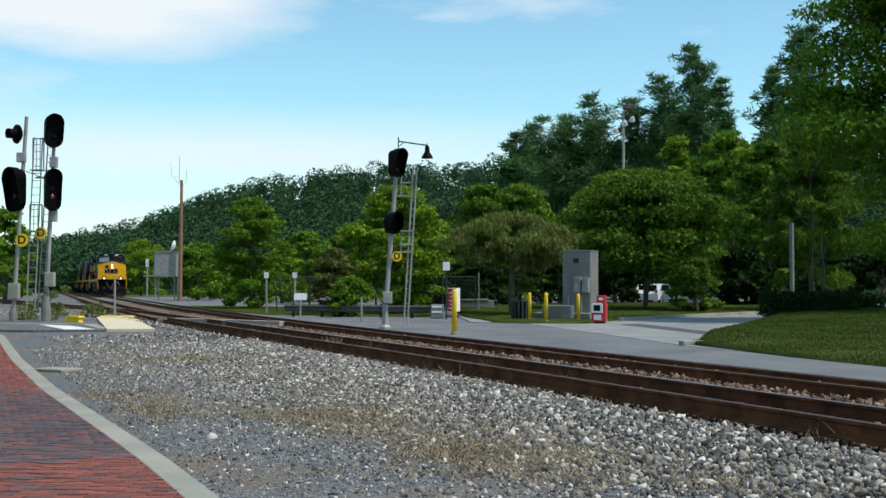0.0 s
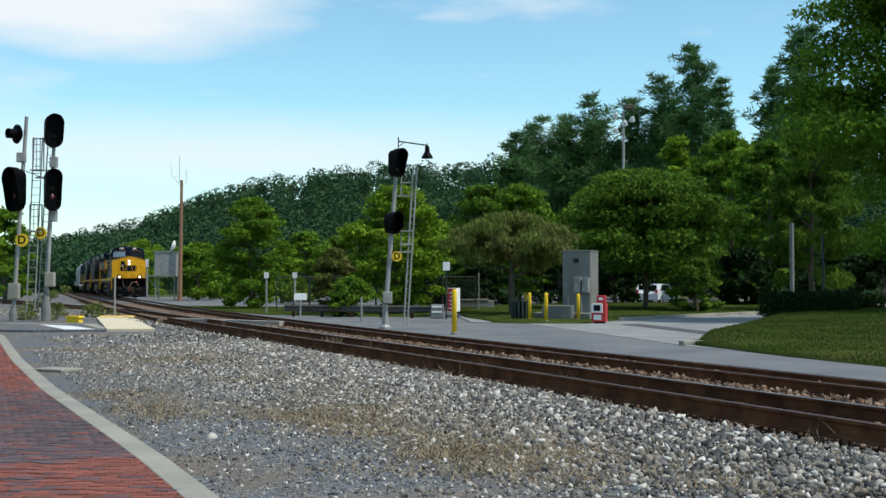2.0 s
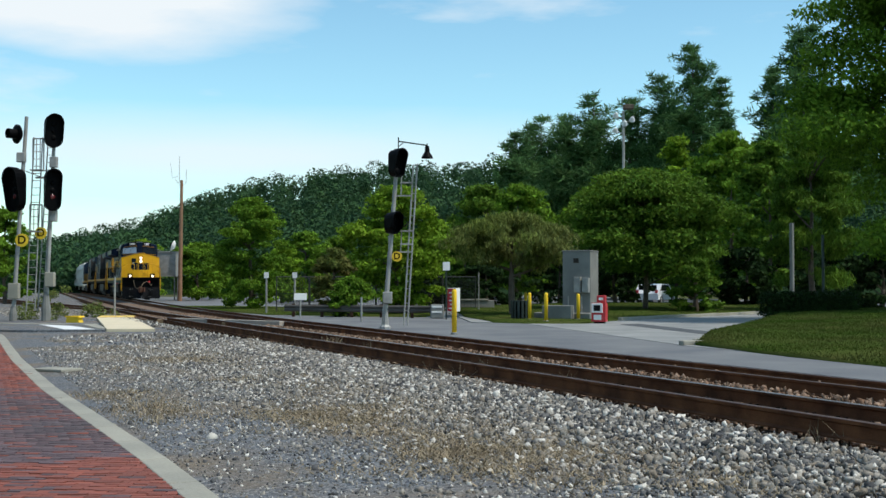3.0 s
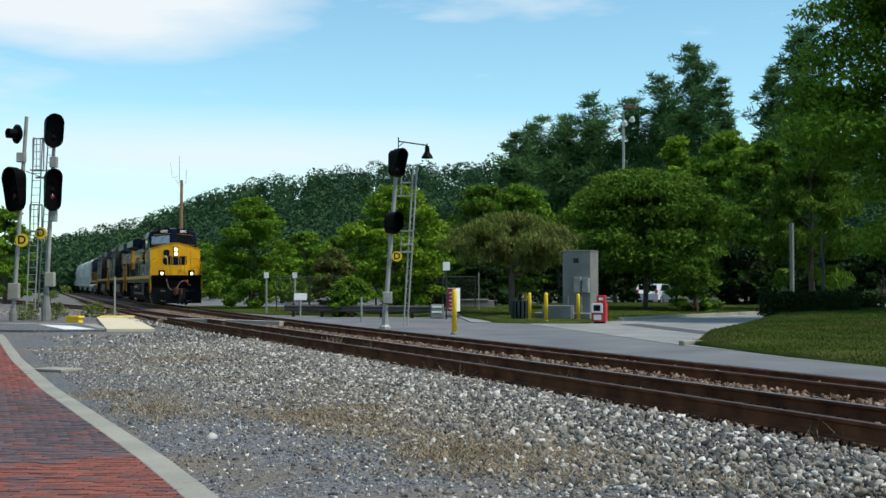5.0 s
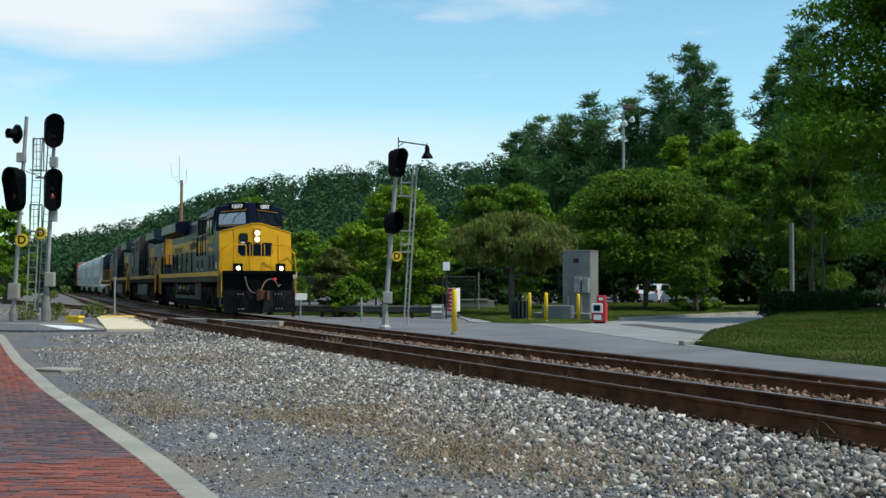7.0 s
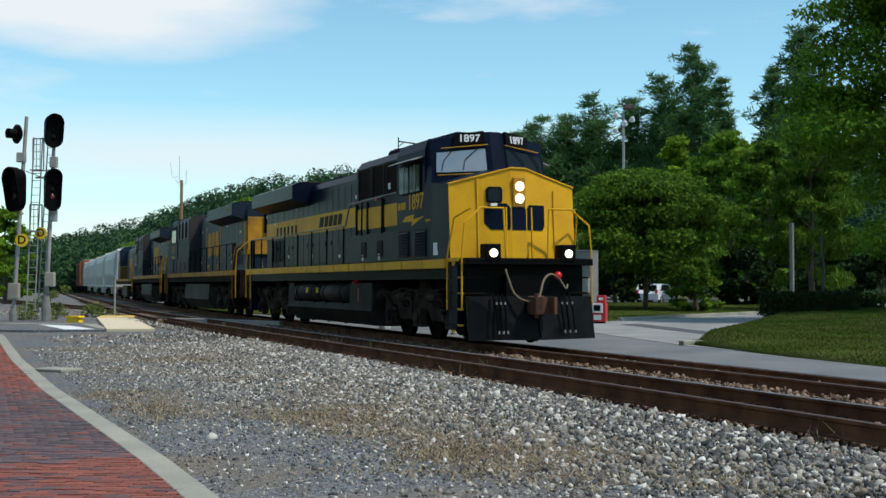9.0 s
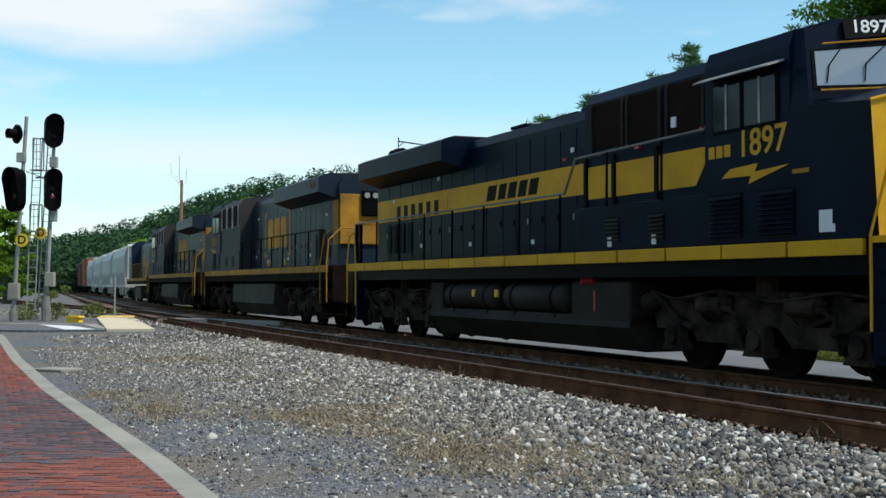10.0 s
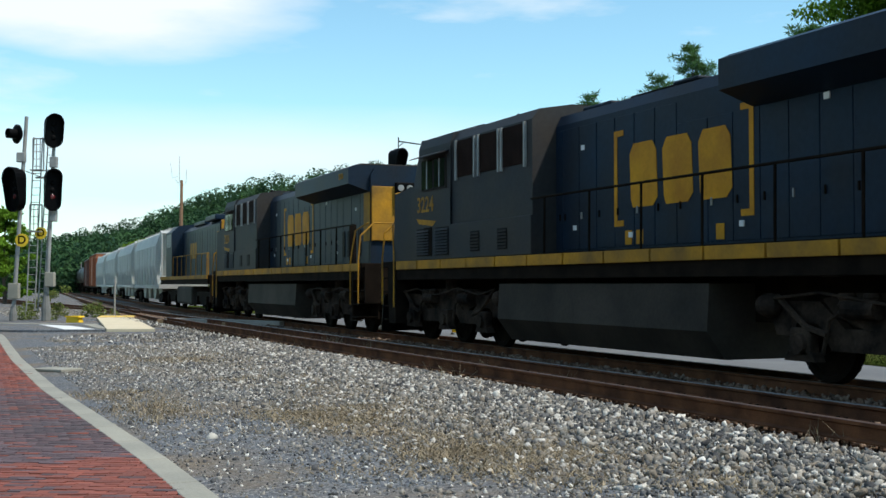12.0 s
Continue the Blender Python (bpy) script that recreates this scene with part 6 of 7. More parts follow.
def frame_box(parent, x0, x1, y, z0, z1, bars=2):
    fr = part("platform_frame", Pipe([Vector((x0, y, z0)), Vector((x0, y, z1)), Vector((x1, y, z1)), Vector((x1, y, z0)), Vector((x0, y, z0))], 0.028), M["galv"], parent, "galvanised maintenance platform rails")
    for k in range(bars):
        x = x0 + (x1 - x0) * (k + 1) / (bars + 1)
        part("bar", Tube((x, y, z0), (x, y, z1), 0.018, n=5), M["galv"], fr)
    part("tread", Box(x0 - 0.05, x1 + 0.05, y - 0.25, y + 0.25, z0 - 0.04, z0), M["galv"], fr)


def left_signal_round():
    k = 48.1 / 2060
    th = tagged(empty("railway_signal", pose((25 - 784) * k, 48.1, -0.2)), "leaning grey signal mast with round upper and oval lower head", "railway signal", "signal masts")
    top = Vector((20 * k, 0, 8.45))
    part("mast", Tube((0, 0, 0.3), top, 0.09, 0.075, n=12), M["galv"], th, "grey steel mast")
    part("footing", Lathe([(0.16, 0), (0.16, 0.3), (0.12, 0.5), (0.1, 0.6)], 10), M["concrete"], th)
    part("junction_box", Box(-0.18, 0.26, -0.2, 0.1, 0.9, 1.55, 0.03), M["kerb"], th, "weathered tan junction box")
    part("junction_box", Box(0.1, 0.45, -0.15, 0.1, 6.55, 6.95, 0.03), M["galv"], th)
    round_head(th, 0.15, -0.2, 7.7, 0.4, -42)
    signal_head(th, 0.1, -0.2, 5.4, 0.9, 1.85, -32)
    disc_sign(th, 0.38, -0.16, 3.32, 0.27)
    ladder(th, (0.5, 0.1, 0.4), (0.75, 0.1, 7.6), 0.35)
    frame_box(th, 0.7, 1.15, 0.12, 6.25, 7.55)
    frame_box(th, 0.6, 1.1, 0.12, 3.7, 4.8)
    part("brace", Tube((0.4, 0.1, 6.2), (1.2, 0.1, 5.9), 0.02, n=5), M["galv"], th)


def left_signal_oval():
    k = 48.1 / 2060
    th = tagged(empty("railway_signal", pose((80 - 784) * k, 48.3, -0.2)), "leaning grey signal mast with two oval hooded heads", "railway signal", "signal masts")
    part("mast", Tube((0, 0, 0.3), (0.28, 0, 7.9), 0.085, 0.07, n=12), M["galv"], th, "grey steel mast")
    part("footing", Lathe([(0.2, 0), (0.2, 0.5), (0.14, 0.9), (0.1, 1.2)], 10), M["concrete"], th)
    part("junction_box", Box(-0.02, 0.36, -0.2, 0.1, 1.4, 2.0, 0.03), M["kerb"], th, "weathered tan junction box")
    part("junction_box", Box(0.12, 0.42, -0.15, 0.1, 6.35, 6.8, 0.03), M["galv"], th)
    part("junction_box", Box(0.12, 0.42, -0.15, 0.1, 4.1, 4.6, 0.03), M["galv"], th)
    signal_head(th, 0.3, -0.2, 7.85, 0.74, 1.4, 30)
    signal_head(th, 0.28, -0.2, 5.4, 0.66, 1.75, 32)
    disc_sign(th, -0.2, -0.15, 3.62, 0.25)
    ladder(th, (-0.38, 0.1, 0.4), (-0.02, 0.1, 7.5), 0.22)
    part("bracket", Box(-0.5, 0.2, 0.0, 0.06, 5.9, 5.98), M["galv"], th)


def middle_signal():
    k = 39.6 / 2060
    th = tagged(empty("railway_signal", pose((682 - 784) * k, 39.6, -0.2)), "leaning grey signal mast with two black heads and ladder", "railway signal", "signal masts")
    part("mast", Tube((0, 0, 0.5), (0.4, 0, 5.75), 0.085, 0.065, n=12), M["galv"], th, "grey steel mast")
    part("footing", Lathe([(0.2, 0), (0.2, 0.06), (0.13, 0.14), (0.1, 0.5), (0.09, 0.75)], 8), M["galv"], th)
    part("junction_box", Box(-0.08, 0.24, -0.2, 0.06, 0.85, 1.25, 0.03), M["galv"], th)
    signal_head(th, 0.4, -0.15, 5.62, 0.46, 0.98, 38)
    signal_head(th, 0.26, -0.15, 3.58, 0.45, 0.76, 38)
    disc_sign(th, 0.4, -0.12, 2.45, 0.175)
    ladder(th, (0.62, 0.15, 0.1), (0.95, 0.15, 5.6), 0.13, 0.25)
    for z, x in ((4.5, 0.3), (2.58, 0.35), (4.95, 0.5), (3.3, 0.5), (2.85, 0.5)):
        part("bracket", Box(x, 0.92, 0.05, 0.12, z, z + 0.05), M["galv"], th)
    for z in (4.5, 2.6):
        part("platform_rail", Tube((0.52, 0.1, z), (0.55, 0.1, z + 0.75), 0.018, n=6), M["galv"], th)
    part("relay_case", Box(0.1, 0.22, -0.12, 0.08, 2.9, 3.15, 0.02), M["galv"], th)
    part("relay_case", Box(0.28, 0.4, -0.12, 0.08, 4.75, 4.95, 0.02), M["galv"], th)
    bm = Pipe([Vector((0.44, 0, 5.7)), Vector((0.44, 0, 6.5)), Vector((0.44, 0, 6.38)), Vector((1.42, 0, 6.24)), Vector((1.42, 0, 6.3))], 0.022)
    pipe(bm, [Vector((0.44, 0, 6.2)), Vector((0.62, 0, 6.34))], 0.014)
    arm = part("lamp_arm", bm, M["green_metal"], th, "thin dark lamp arm")
    part("bell_shade", Lathe([(0.03, 0.28), (0.07, 0.26), (0.09, 0.05), (0.2, -0.12), (0.2, -0.15), (0.17, -0.13), (0.06, 0.05)], 18, Matrix.Translation((1.42, 0, 5.95))), M["black"], arm, "bell-shaped dark lamp shade")


def bungalow():
    d, X = 105.0, -24.9
    th = tagged(empty("relay_cabinet", pose(X, d, -0.1)), "pale grey relay cabinet standing on steel legs", "relay cabinet")
    part("cabinet", Box(-0.95, 0.95, -0.7, 0.7, 2.2, 4.25, 0.04), M["galv"], th)
    part("cabinet_roof", Box(-1.02, 1.02, -0.78, 0.78, 4.25, 4.34, 0.02), M["galv"], th)
    for x in (-0.85, 0.85):
        for y in (-0.6, 0.6):
            part("leg", Tube((x, y, 0), (x, y, 2.2), 0.06, n=8), M["galv"], th)
    part("platform", Box(-1.9, 1.0, -0.9, 0.9, 2.1, 2.2), M["galv"], th)
    part("brace", Tube((-1.8, 0, 2.1), (-0.85, 0, 1.0), 0.05, n=6), M["galv"], th)
    part("door", Box(-0.4, 0.4, -0.73, -0.7, 2.4, 4.0, 0.01), M["galv"], th)
    part("dish", Lathe([(0.05, 0), (0.3, 0.08), (0.5, 0.25), (0.52, 0.25), (0.3, 0.05)], 18, Matrix.Translation((0.75, 0, 4.8)) @ Matrix.Rotation(radians(-70), 4, "Y")), M["white"], th)
    th = tagged(empty("utility_pole", pose((319 - 784) / 2060 * 104, 104, -0.2)), "tall brown timber pole with an aerial on top", "utility pole")
    part("pole", Tube((0, 0, 0), (0.1, 0, 10.8), 0.21, 0.13, n=12), M["pole_wood"], th)
    bm = Pipe([Vector((-0.5, 0, 10.9)), Vector((0.1, 0, 10.2)), Vector((0.5, 0, 10.6)), Vector((0.52, 0, 11.8))], 0.016)
    pipe(bm, [Vector((-0.1, 0, 10.6)), Vector((-0.12, 0, 13.0))], 0.02)
    pipe(bm, [Vector((-0.9, 0, 12.4)), Vector((-0.75, 0, 11.0)), Vector((-0.2, 0, 11.2))], 0.012)
    part("aerial", bm, M["galv"], th)


def post(name, x, base, d, top, label, category, material, r=0.03, sign=None, sm=None):
    k = d / 2060
    z0 = -0.2
    th = tagged(empty(name, pose((x - 784) * k, d, z0)), label, category)
    H = 1.31 + (503 - top) * k - z0
    part("post", Tube((0, 0, 0), (0, 0, H), r, n=8), material, th)
    if sign:
        w, h, turn = sign
        part("sign_board", Box(-w / 2, w / 2, -0.05, -0.03, H - h, H, 0.004, turn=Matrix.Rotation(radians(turn), 4, "Z")), sm or M["white"], th)
    return th


def bollard(x, base, top, r=0.1):
    d = 2060 * 1.51 / (base - 503)
    k = d / 2060
    th = tagged(empty("bollard", pose((x - 784) * k, d, -0.2)), "yellow plastic-covered steel bollard with a domed top", "bollard", "yellow bollards")
    H = (base - top) * k
    part("sleeve", Lathe([(r, 0.03), (r, H - 0.07), (r * 0.85, H - 0.025), (r * 0.45, H), (0.01, H + 0.004)], 16), M["bollard"], th, "", True)
    part("footing", Lathe([(r * 1.5, 0), (r * 1.45, 0.05), (r * 1.1, 0.07)], 14), M["concrete"], th)
    return th


def roadside():
    bollard(804, 592, 512, 0.075)
    for x, b, t in ((930, 560, 518), (937, 567, 518), (966, 570, 518), (1023, 567, 520)):
        bollard(x, b, t, 0.075)
    # concrete cabinet with meter boxes
    th = tagged(empty("concrete_cabinet", pose(5.95, 50.4, -0.2, 0, 0, -24)), "tall grey concrete cabinet with meter boxes on it", "utility cabinet")
    part("shaft", Box(-0.62, 0.62, -0.6, 0.6, 0.3, 2.9, 0.02), M["concrete"], th)
    part("shaft_cap", Box(-0.64, 0.64, -0.62, 0.62, 2.9, 2.96, 0.015), M["concrete"], th)
    for x0, x1, z0, z1 in ((-0.06, 0.24, 1.15, 1.82), (0.3, 0.6, 1.15, 1.78)):
        b = part("meter_box", Box(x0, x1, -0.82, -0.6, z0, z1, 0.02), M["galv"], th, "pale grey steel meter box")
        part("box_door", Box(x0 + 0.05, x1 - 0.05, -0.835, -0.82, z0 + 0.06, z1 - 0.06, 0.006), M["galv"], b)
        part("dial", Tube(((x0 + x1) / 2 + 0.08, -0.83, (z0 + z1) / 2), ((x0 + x1) / 2 + 0.08, -0.87, (z0 + z1) / 2), 0.06, n=14), M["galv"], b)
    part("vent", Box(-0.12, 0.1, -0.64, -0.6, 2.42, 2.62), M["tank_dusty"], th)
    for k in range(2):
        part("conduit", Tube((-0.35 + 0.6 * k, -0.66, 0.0), (-0.35 + 0.6 * k, -0.66, 1.0), 0.03, n=8), M["galv"], th)
    th = tagged(empty("concrete_plinth", pose(5.6, 49.9, -0.2, 0, 0, -24)), "weathered low concrete plinth beside the cabinet", "plinth")
    part("slab", Box(-1.5, 1.0, -0.9, 0.9, 0, 0.3, 0.03), M["concrete"], th)
    part("block", Box(-1.0, 0.3, -1.3, -0.9, 0.0, 0.62, 0.03), M["concrete"], th)
    # newspaper box
    th = tagged(empty("newspaper_box", pose(6.0, 44.7, -0.2, 0, 0, -20)), "red newspaper vending box with a white window frame", "newspaper box")
    part("leg", Box(-0.2, 0.2, -0.15, 0.15, 0, 0.1), M["black"], th)
    part("body", Prism([(-0.22, 0.08), (0.22, 0.08), (0.22, 0.72), (0.12, 0.8), (-0.22, 0.8)], -0.27, 0.27, "x"), M["red"], th)
    part("coin_head", Box(-0.08, 0.25, -0.15, 0.12, 0.8, 1.08, 0.02), M["red"], th)
    fr = part("window_frame", Box(-0.25, 0.17, -0.28, -0.22, 0.42, 0.78, 0.012), M["white"], th)
    part("window", Box(-0.17, 0.09, -0.29, -0.28, 0.49, 0.71), M["loco_glass"], fr)
    part("notice", Box(-0.18, 0.12, -0.235, -0.22, 0.15, 0.34), M["white"], th)
    part("notice", Box(-0.0, 0.17, -0.16, -0.15, 0.9, 1.0), M["white"], th)
    # red and white notice case
    th = tagged(empty("notice_case", pose(0.42, 45.2, -0.2, 0, 0, 55)), "upright notice case, one side red and one white", "notice case")
    part("case", Box(-0.14, 0.14, -0.2, 0.2, 0.45, 1.36, 0.01), M["white"], th)
    rd = part("red_panel", Box(-0.155, -0.14, -0.19, 0.19, 0.47, 1.34), M["red"], th)
    bm = bmesh.new()
    for k in range(5):
        z = 0.55 + k * 0.15
        box(bm, -0.16, -0.154, -0.14, 0.12 - 0.05 * (k % 2), z, z + 0.05)
    part("text_bar", bm, M["white"], rd)
    for x in (-0.1, 0.1):
        part("leg", Tube((x, 0, 0), (x, 0, 0.46), 0.03, n=6), M["black"], th)
    post("street_sign", 790, 565, 50, 464, "thin dark post with a small pale sign", "street sign", M["green_metal"], 0.035, (0.3, 0.36, 0))
    post("small_sign", 532, 564, 51.2, 519, "white warning board on a short steel post", "sign", M["galv"], 0.035, (0.56, 0.3, 12))
    post("marker_post", 640, 570, 46.5, 526, "thin pale steel marker post", "post", M["galv"], 0.04)
    post("marker_post", 204, 562, 53, 490, "thin grey steel post beside the crossing", "post", M["galv"], 0.045)
    post("marker_post", 261, 525, 100, 458, "grey post with a small box on top", "post", M["galv"], 0.06, (0.25, 0.7, 0))
    post("marker_post", 847, 545, 60, 482, "thin pale lamp post below the trees", "post", M["galv"], 0.035)
    for x, t in ((472, 482), (522, 482)):
        post("marker_post", x, 560, 60, t, "grey post with a small metal box on top", "post", M["galv"], 0.05, (0.24, 0.3, 0))
    post("timber_post", 1401, 545, 56, 395, "grey weathered timber pole beside the hedge", "post", M["concrete"], 0.11)
    post("lamp_post", 1456, 562, 47, 416, "dark green steel post on the lawn", "post", M["green_metal"], 0.06)
    # flood light mast
    k = 85 / 2060
    th = tagged(empty("floodlight_mast", pose((1104 - 784) * k, 85, -0.2)), "tall grey mast with white floodlights above the trees", "floodlight mast")
    part("mast", Tube((0, 0, 0), (0, 0, 14.2), 0.12, 0.09, n=10), M["galv"], th)
    for dx, z, tilt in ((-0.55, 13.9, 20), (-0.6, 12.8, 20), (0.65, 13.6, -20), (0.1, 13.3, 0)):
        a = part("lamp_arm", Tube((0, 0, z - 0.3), (dx, 0, z - 0.1), 0.04, n=6), M["galv"], th)
        part("floodlight", Lathe([(0.06, 0.2), (0.11, 0.15), (0.22, -0.15), (0.19, -0.15)], 14, Matrix.Translation((dx, -0.1, z)) @ Matrix.Rotation(radians(55), 4, "X")), M["white"], a)
    part("lamp_box", Box(0.0, 0.75, -0.3, 0.3, 14.3, 14.65, 0.05, turn=None), M["bark"], th)
    # guard rail
    th = tagged(empty("guard_rail", pose(0, 0, 0)), "weathered galvanised guard rail along the road", "guard rail")
    a, b = Vector((-7.4, 54.5, 0.2)), Vector((-0.4, 51.5, 0.2))
    bm = bmesh.new()
    n = (b - a).normalized()
    side = Vector((n.y, -n.x, 0))
    prof = [(0.0, 0.16), (0.05, 0.1), (0.05, 0.06), (0.0, 0.0), (0.05, -0.06), (0.05, -0.1), (0.0, -0.16), (-0.01, -0.16), (0.03, -0.08), (-0.01, 0.0), (0.03, 0.08), (-0.01, 0.16)]
    ra = [bm.verts.new(a + side * p + Vector((0, 0, q))) for p, q in prof]
    rb = [bm.verts.new(b + side * p + Vector((0, 0, q))) for p, q in prof]
    for i in range(len(prof)):
        j = (i + 1) % len(prof)
        bm.faces.new((ra[i], ra[j], rb[j], rb[i]))
    bmesh.ops.recalc_face_normals(bm, faces=bm.faces[:])
    part("beam", bm, M["dull_steel"], th)
    for k in range(5):
        p = a.lerp(b, (k + 0.3) / 5)
        part("guard_post", Box(p.x - 0.07, p.x + 0.07, p.y + 0.02, p.y + 0.2, -0.2, 0.4), M["tie"], th)
    e = part("end_block", Box(-0.55, 0.05, 51.2, 51.6, -0.2, 0.42, 0.05), M["concrete"], th)
    for z in (0.05, 0.28):
        part("reflector", Box(-0.5, -0.05, 51.18, 51.2, z, z + 0.08), M["white"], e)
    # dark fence panels behind it
    for x in (-3.6, -1.8, 0.0, -5.4, -7.2, -9.0):
        th = tagged(empty("fence_panel", pose(x, 63, -0.2)), "dark mesh fence panel behind the road", "fence", "fence panels")
        part("fence_frame", Pipe([Vector((0, 0, 0)), Vector((0, 0, 1.9)), Vector((1.75, 0, 1.9)), Vector((1.75, 0, 0))], 0.03), M["fence"], th)
        bm = bmesh.new()
        for k in range(22):
            box(bm, 0.04 + k * 0.08, 0.05 + k * 0.08, -0.005, 0.005, 0.05, 1.88)
        for k in range(12):
            box(bm, 0, 1.75, -0.005, 0.005, 0.1 + k * 0.15, 0.11 + k * 0.15)
        part("mesh_wires", bm, M["fence"], th)
    # low wall and bin below the weeping tree
    th = tagged(empty("stone_wall", pose(2.0, 64, -0.2)), "low pale stone wall below the trees", "wall")
    part("wall_body", Box(-1.2, 0.8, -0.2, 0.2, 0, 0.62, 0.03), M["concrete"], th)
    part("wall_cap", Box(-1.25, 0.5, -0.25, 0.25, 0.62, 0.7, 0.02), M["kerb"], th)
    th = tagged(empty("litter_bin", pose(3.25, 49.2, -0.2)), "dark slatted litter bin on the grass", "litter bin")
    part("bin_liner", Lathe([(0.3, 0.02), (0.33, 0.78), (0.3, 0.78), (0.27, 0.1)], 16), M["black"], th)
    for k in range(14):
        a = k * 2 * math.pi / 14
        part("slat", Box(-0.05, 0.05, -0.015, 0.015, 0.03, 0.82, turn=Matrix.Translation((0.38 * math.cos(a), 0.38 * math.sin(a), 0)) @ Matrix.Rotation(a + math.pi / 2, 4, "Z")), M["green_metal"], th)
    white_car()


def white_car():
    th = tagged(empty("parked_car", pose(15.3, 84, -0.15, 0, 0, 62)), "white hatchback car parked behind the shrubs", "car")
    o = [(-2.0, 0.35), (2.0, 0.35), (2.05, 0.75), (1.2, 0.95), (0.55, 1.45), (-1.2, 1.5), (-1.85, 1.0), (-2.05, 0.8)]
    part("body", Prism(o, -0.85, 0.85), M["car_paint"], th)
    for sg in (-1, 1):
        part("side_window", Prism([(0.95, 0.98), (0.5, 1.38), (-1.1, 1.42), (-1.55, 1.0)], *sorted((sg * 0.85, sg * 0.862))), M["loco_glass"], th)
        for x in (-1.3, 1.3):
            w = part("wheel", Tube((x, sg * 0.68, 0.32), (x, sg * 0.88, 0.32), 0.32, n=18), M["tyre"], th)
            part("rim", Tube((x, sg * 0.88, 0.32), (x, sg * 0.89, 0.32), 0.2, n=14), M["galv"], w)
    part("rear_window", Box(-1.78, -1.7, -0.65, 0.65, 1.05, 1.38, turn=None), M["loco_glass"], th)
    for y in (-0.7, 0.7):
        part("tail_light", Box(-2.03, -1.93, y - 0.1, y + 0.1, 0.8, 1.05), M["red"], th)


def blades_on(name, places, tall, material, label, w=0.008):
    n = len(places)
    h = tall * rng.uniform(0.5, 1.4, n)
    a = rng.uniform(0, 6.28, n)
    lean = rng.normal(0, 0.45, (n, 2)) * h[:, None]
    ww = w * rng.uniform(0.7, 1.6, n)
    dx, dy = np.cos(a) * ww, np.sin(a) * ww
    z = np.zeros(n)
    v = np.stack([places + np.stack([-dx, -dy, z], 1), places + np.stack([dx, dy, z], 1), places + np.stack([lean[:, 0], lean[:, 1], h], 1)], 1).reshape(-1, 3)
    ob = from_arrays(name, v, np.arange(n * 3).reshape(-1, 3), material, tris=True)
    return tagged(ob, label, "grass", kind="stuff")


def inside(poly, x, y):
    c = np.zeros(len(x), bool)
    j = len(poly) - 1
    for i in range(len(poly)):
        xi, yi = poly[i]
        xj, yj = poly[j]
        c ^= ((yi > y) != (yj > y)) & (x < (xj - xi) * (y - yi) / (yj - yi + 1e-9) + xi)
        j = i
    return c


def lawn(name, poly, height, count, label, step=0.8):
    """A lawn with a lifted, uneven surface over an outline, its rim kept low, and blades on it."""
    px, py = np.array([p[0] for p in poly]), np.array([p[1] for p in poly])
    bm = bmesh.new()
    vs = [bm.verts.new((x, y, 0)) for x, y in poly]
    f = bm.faces.new(vs)
    bmesh.ops.triangulate(bm, faces=[f])
    for k in range(5):
        long = [e for e in bm.edges if e.calc_length() > step * 2.2]
        if not long:
            break
        bmesh.ops.subdivide_edges(bm, edges=long, cuts=1)
        bmesh.ops.triangulate(bm, faces=bm.faces[:])
    for v in bm.verts:
        v.co.z = float(height(v.co.x, v.co.y)) + noise.noise((v.co.x * 0.6, v.co.y * 0.6, 0)) * 0.03
    ext = bmesh.ops.extrude_face_region(bm, geom=bm.faces[:])
    for g in ext["geom"]:
        if isinstance(g, bmesh.types.BMVert):
            g.co.z -= 0.0
    down = [v for v in bm.verts if v not in set(g for g in ext["geom"] if isinstance(g, bmesh.types.BMVert))]
    for v in down:
        v.co.z -= 0.3
    bmesh.ops.recalc_face_normals(bm, faces=bm.faces[:])
    ob = mesh_ob(name, bm, M["lawn"], True)
    tagged(ob, label, "lawn", kind="structure")
    x = rng.uniform(px.min(), px.max(), count * 3)
    y = rng.uniform(py.min(), py.max(), count * 3)
    x, y = np.concatenate([x, rng.uniform(px.min(), px.max(), count * 9)]), np.concatenate([y, rng.uniform(py.min(), max(py.min() + 8, min(py.max(), 50)), count * 9)])
    ok = inside(poly, x, y) & (np.abs(x) < 0.4 * y + 0.5)
    x, y = x[ok][:count], y[ok][:count]
    z = np.array([height(a, b) for a, b in zip(x, y)]) - 0.01
    blades_on("grass", np.stack([x, y, z], 1), 0.05, M["grass"], "short green grass with dry patches", 0.008)


def right_height(x, y):
    d = max(0.0, (-(x * N.x + y * N.y) - OFF) - 3.9)      # distance in from the road's side
    return -0.17 + 0.045 * min(d, 4.0) + 0.02 * max(0, min(d - 4, 20))


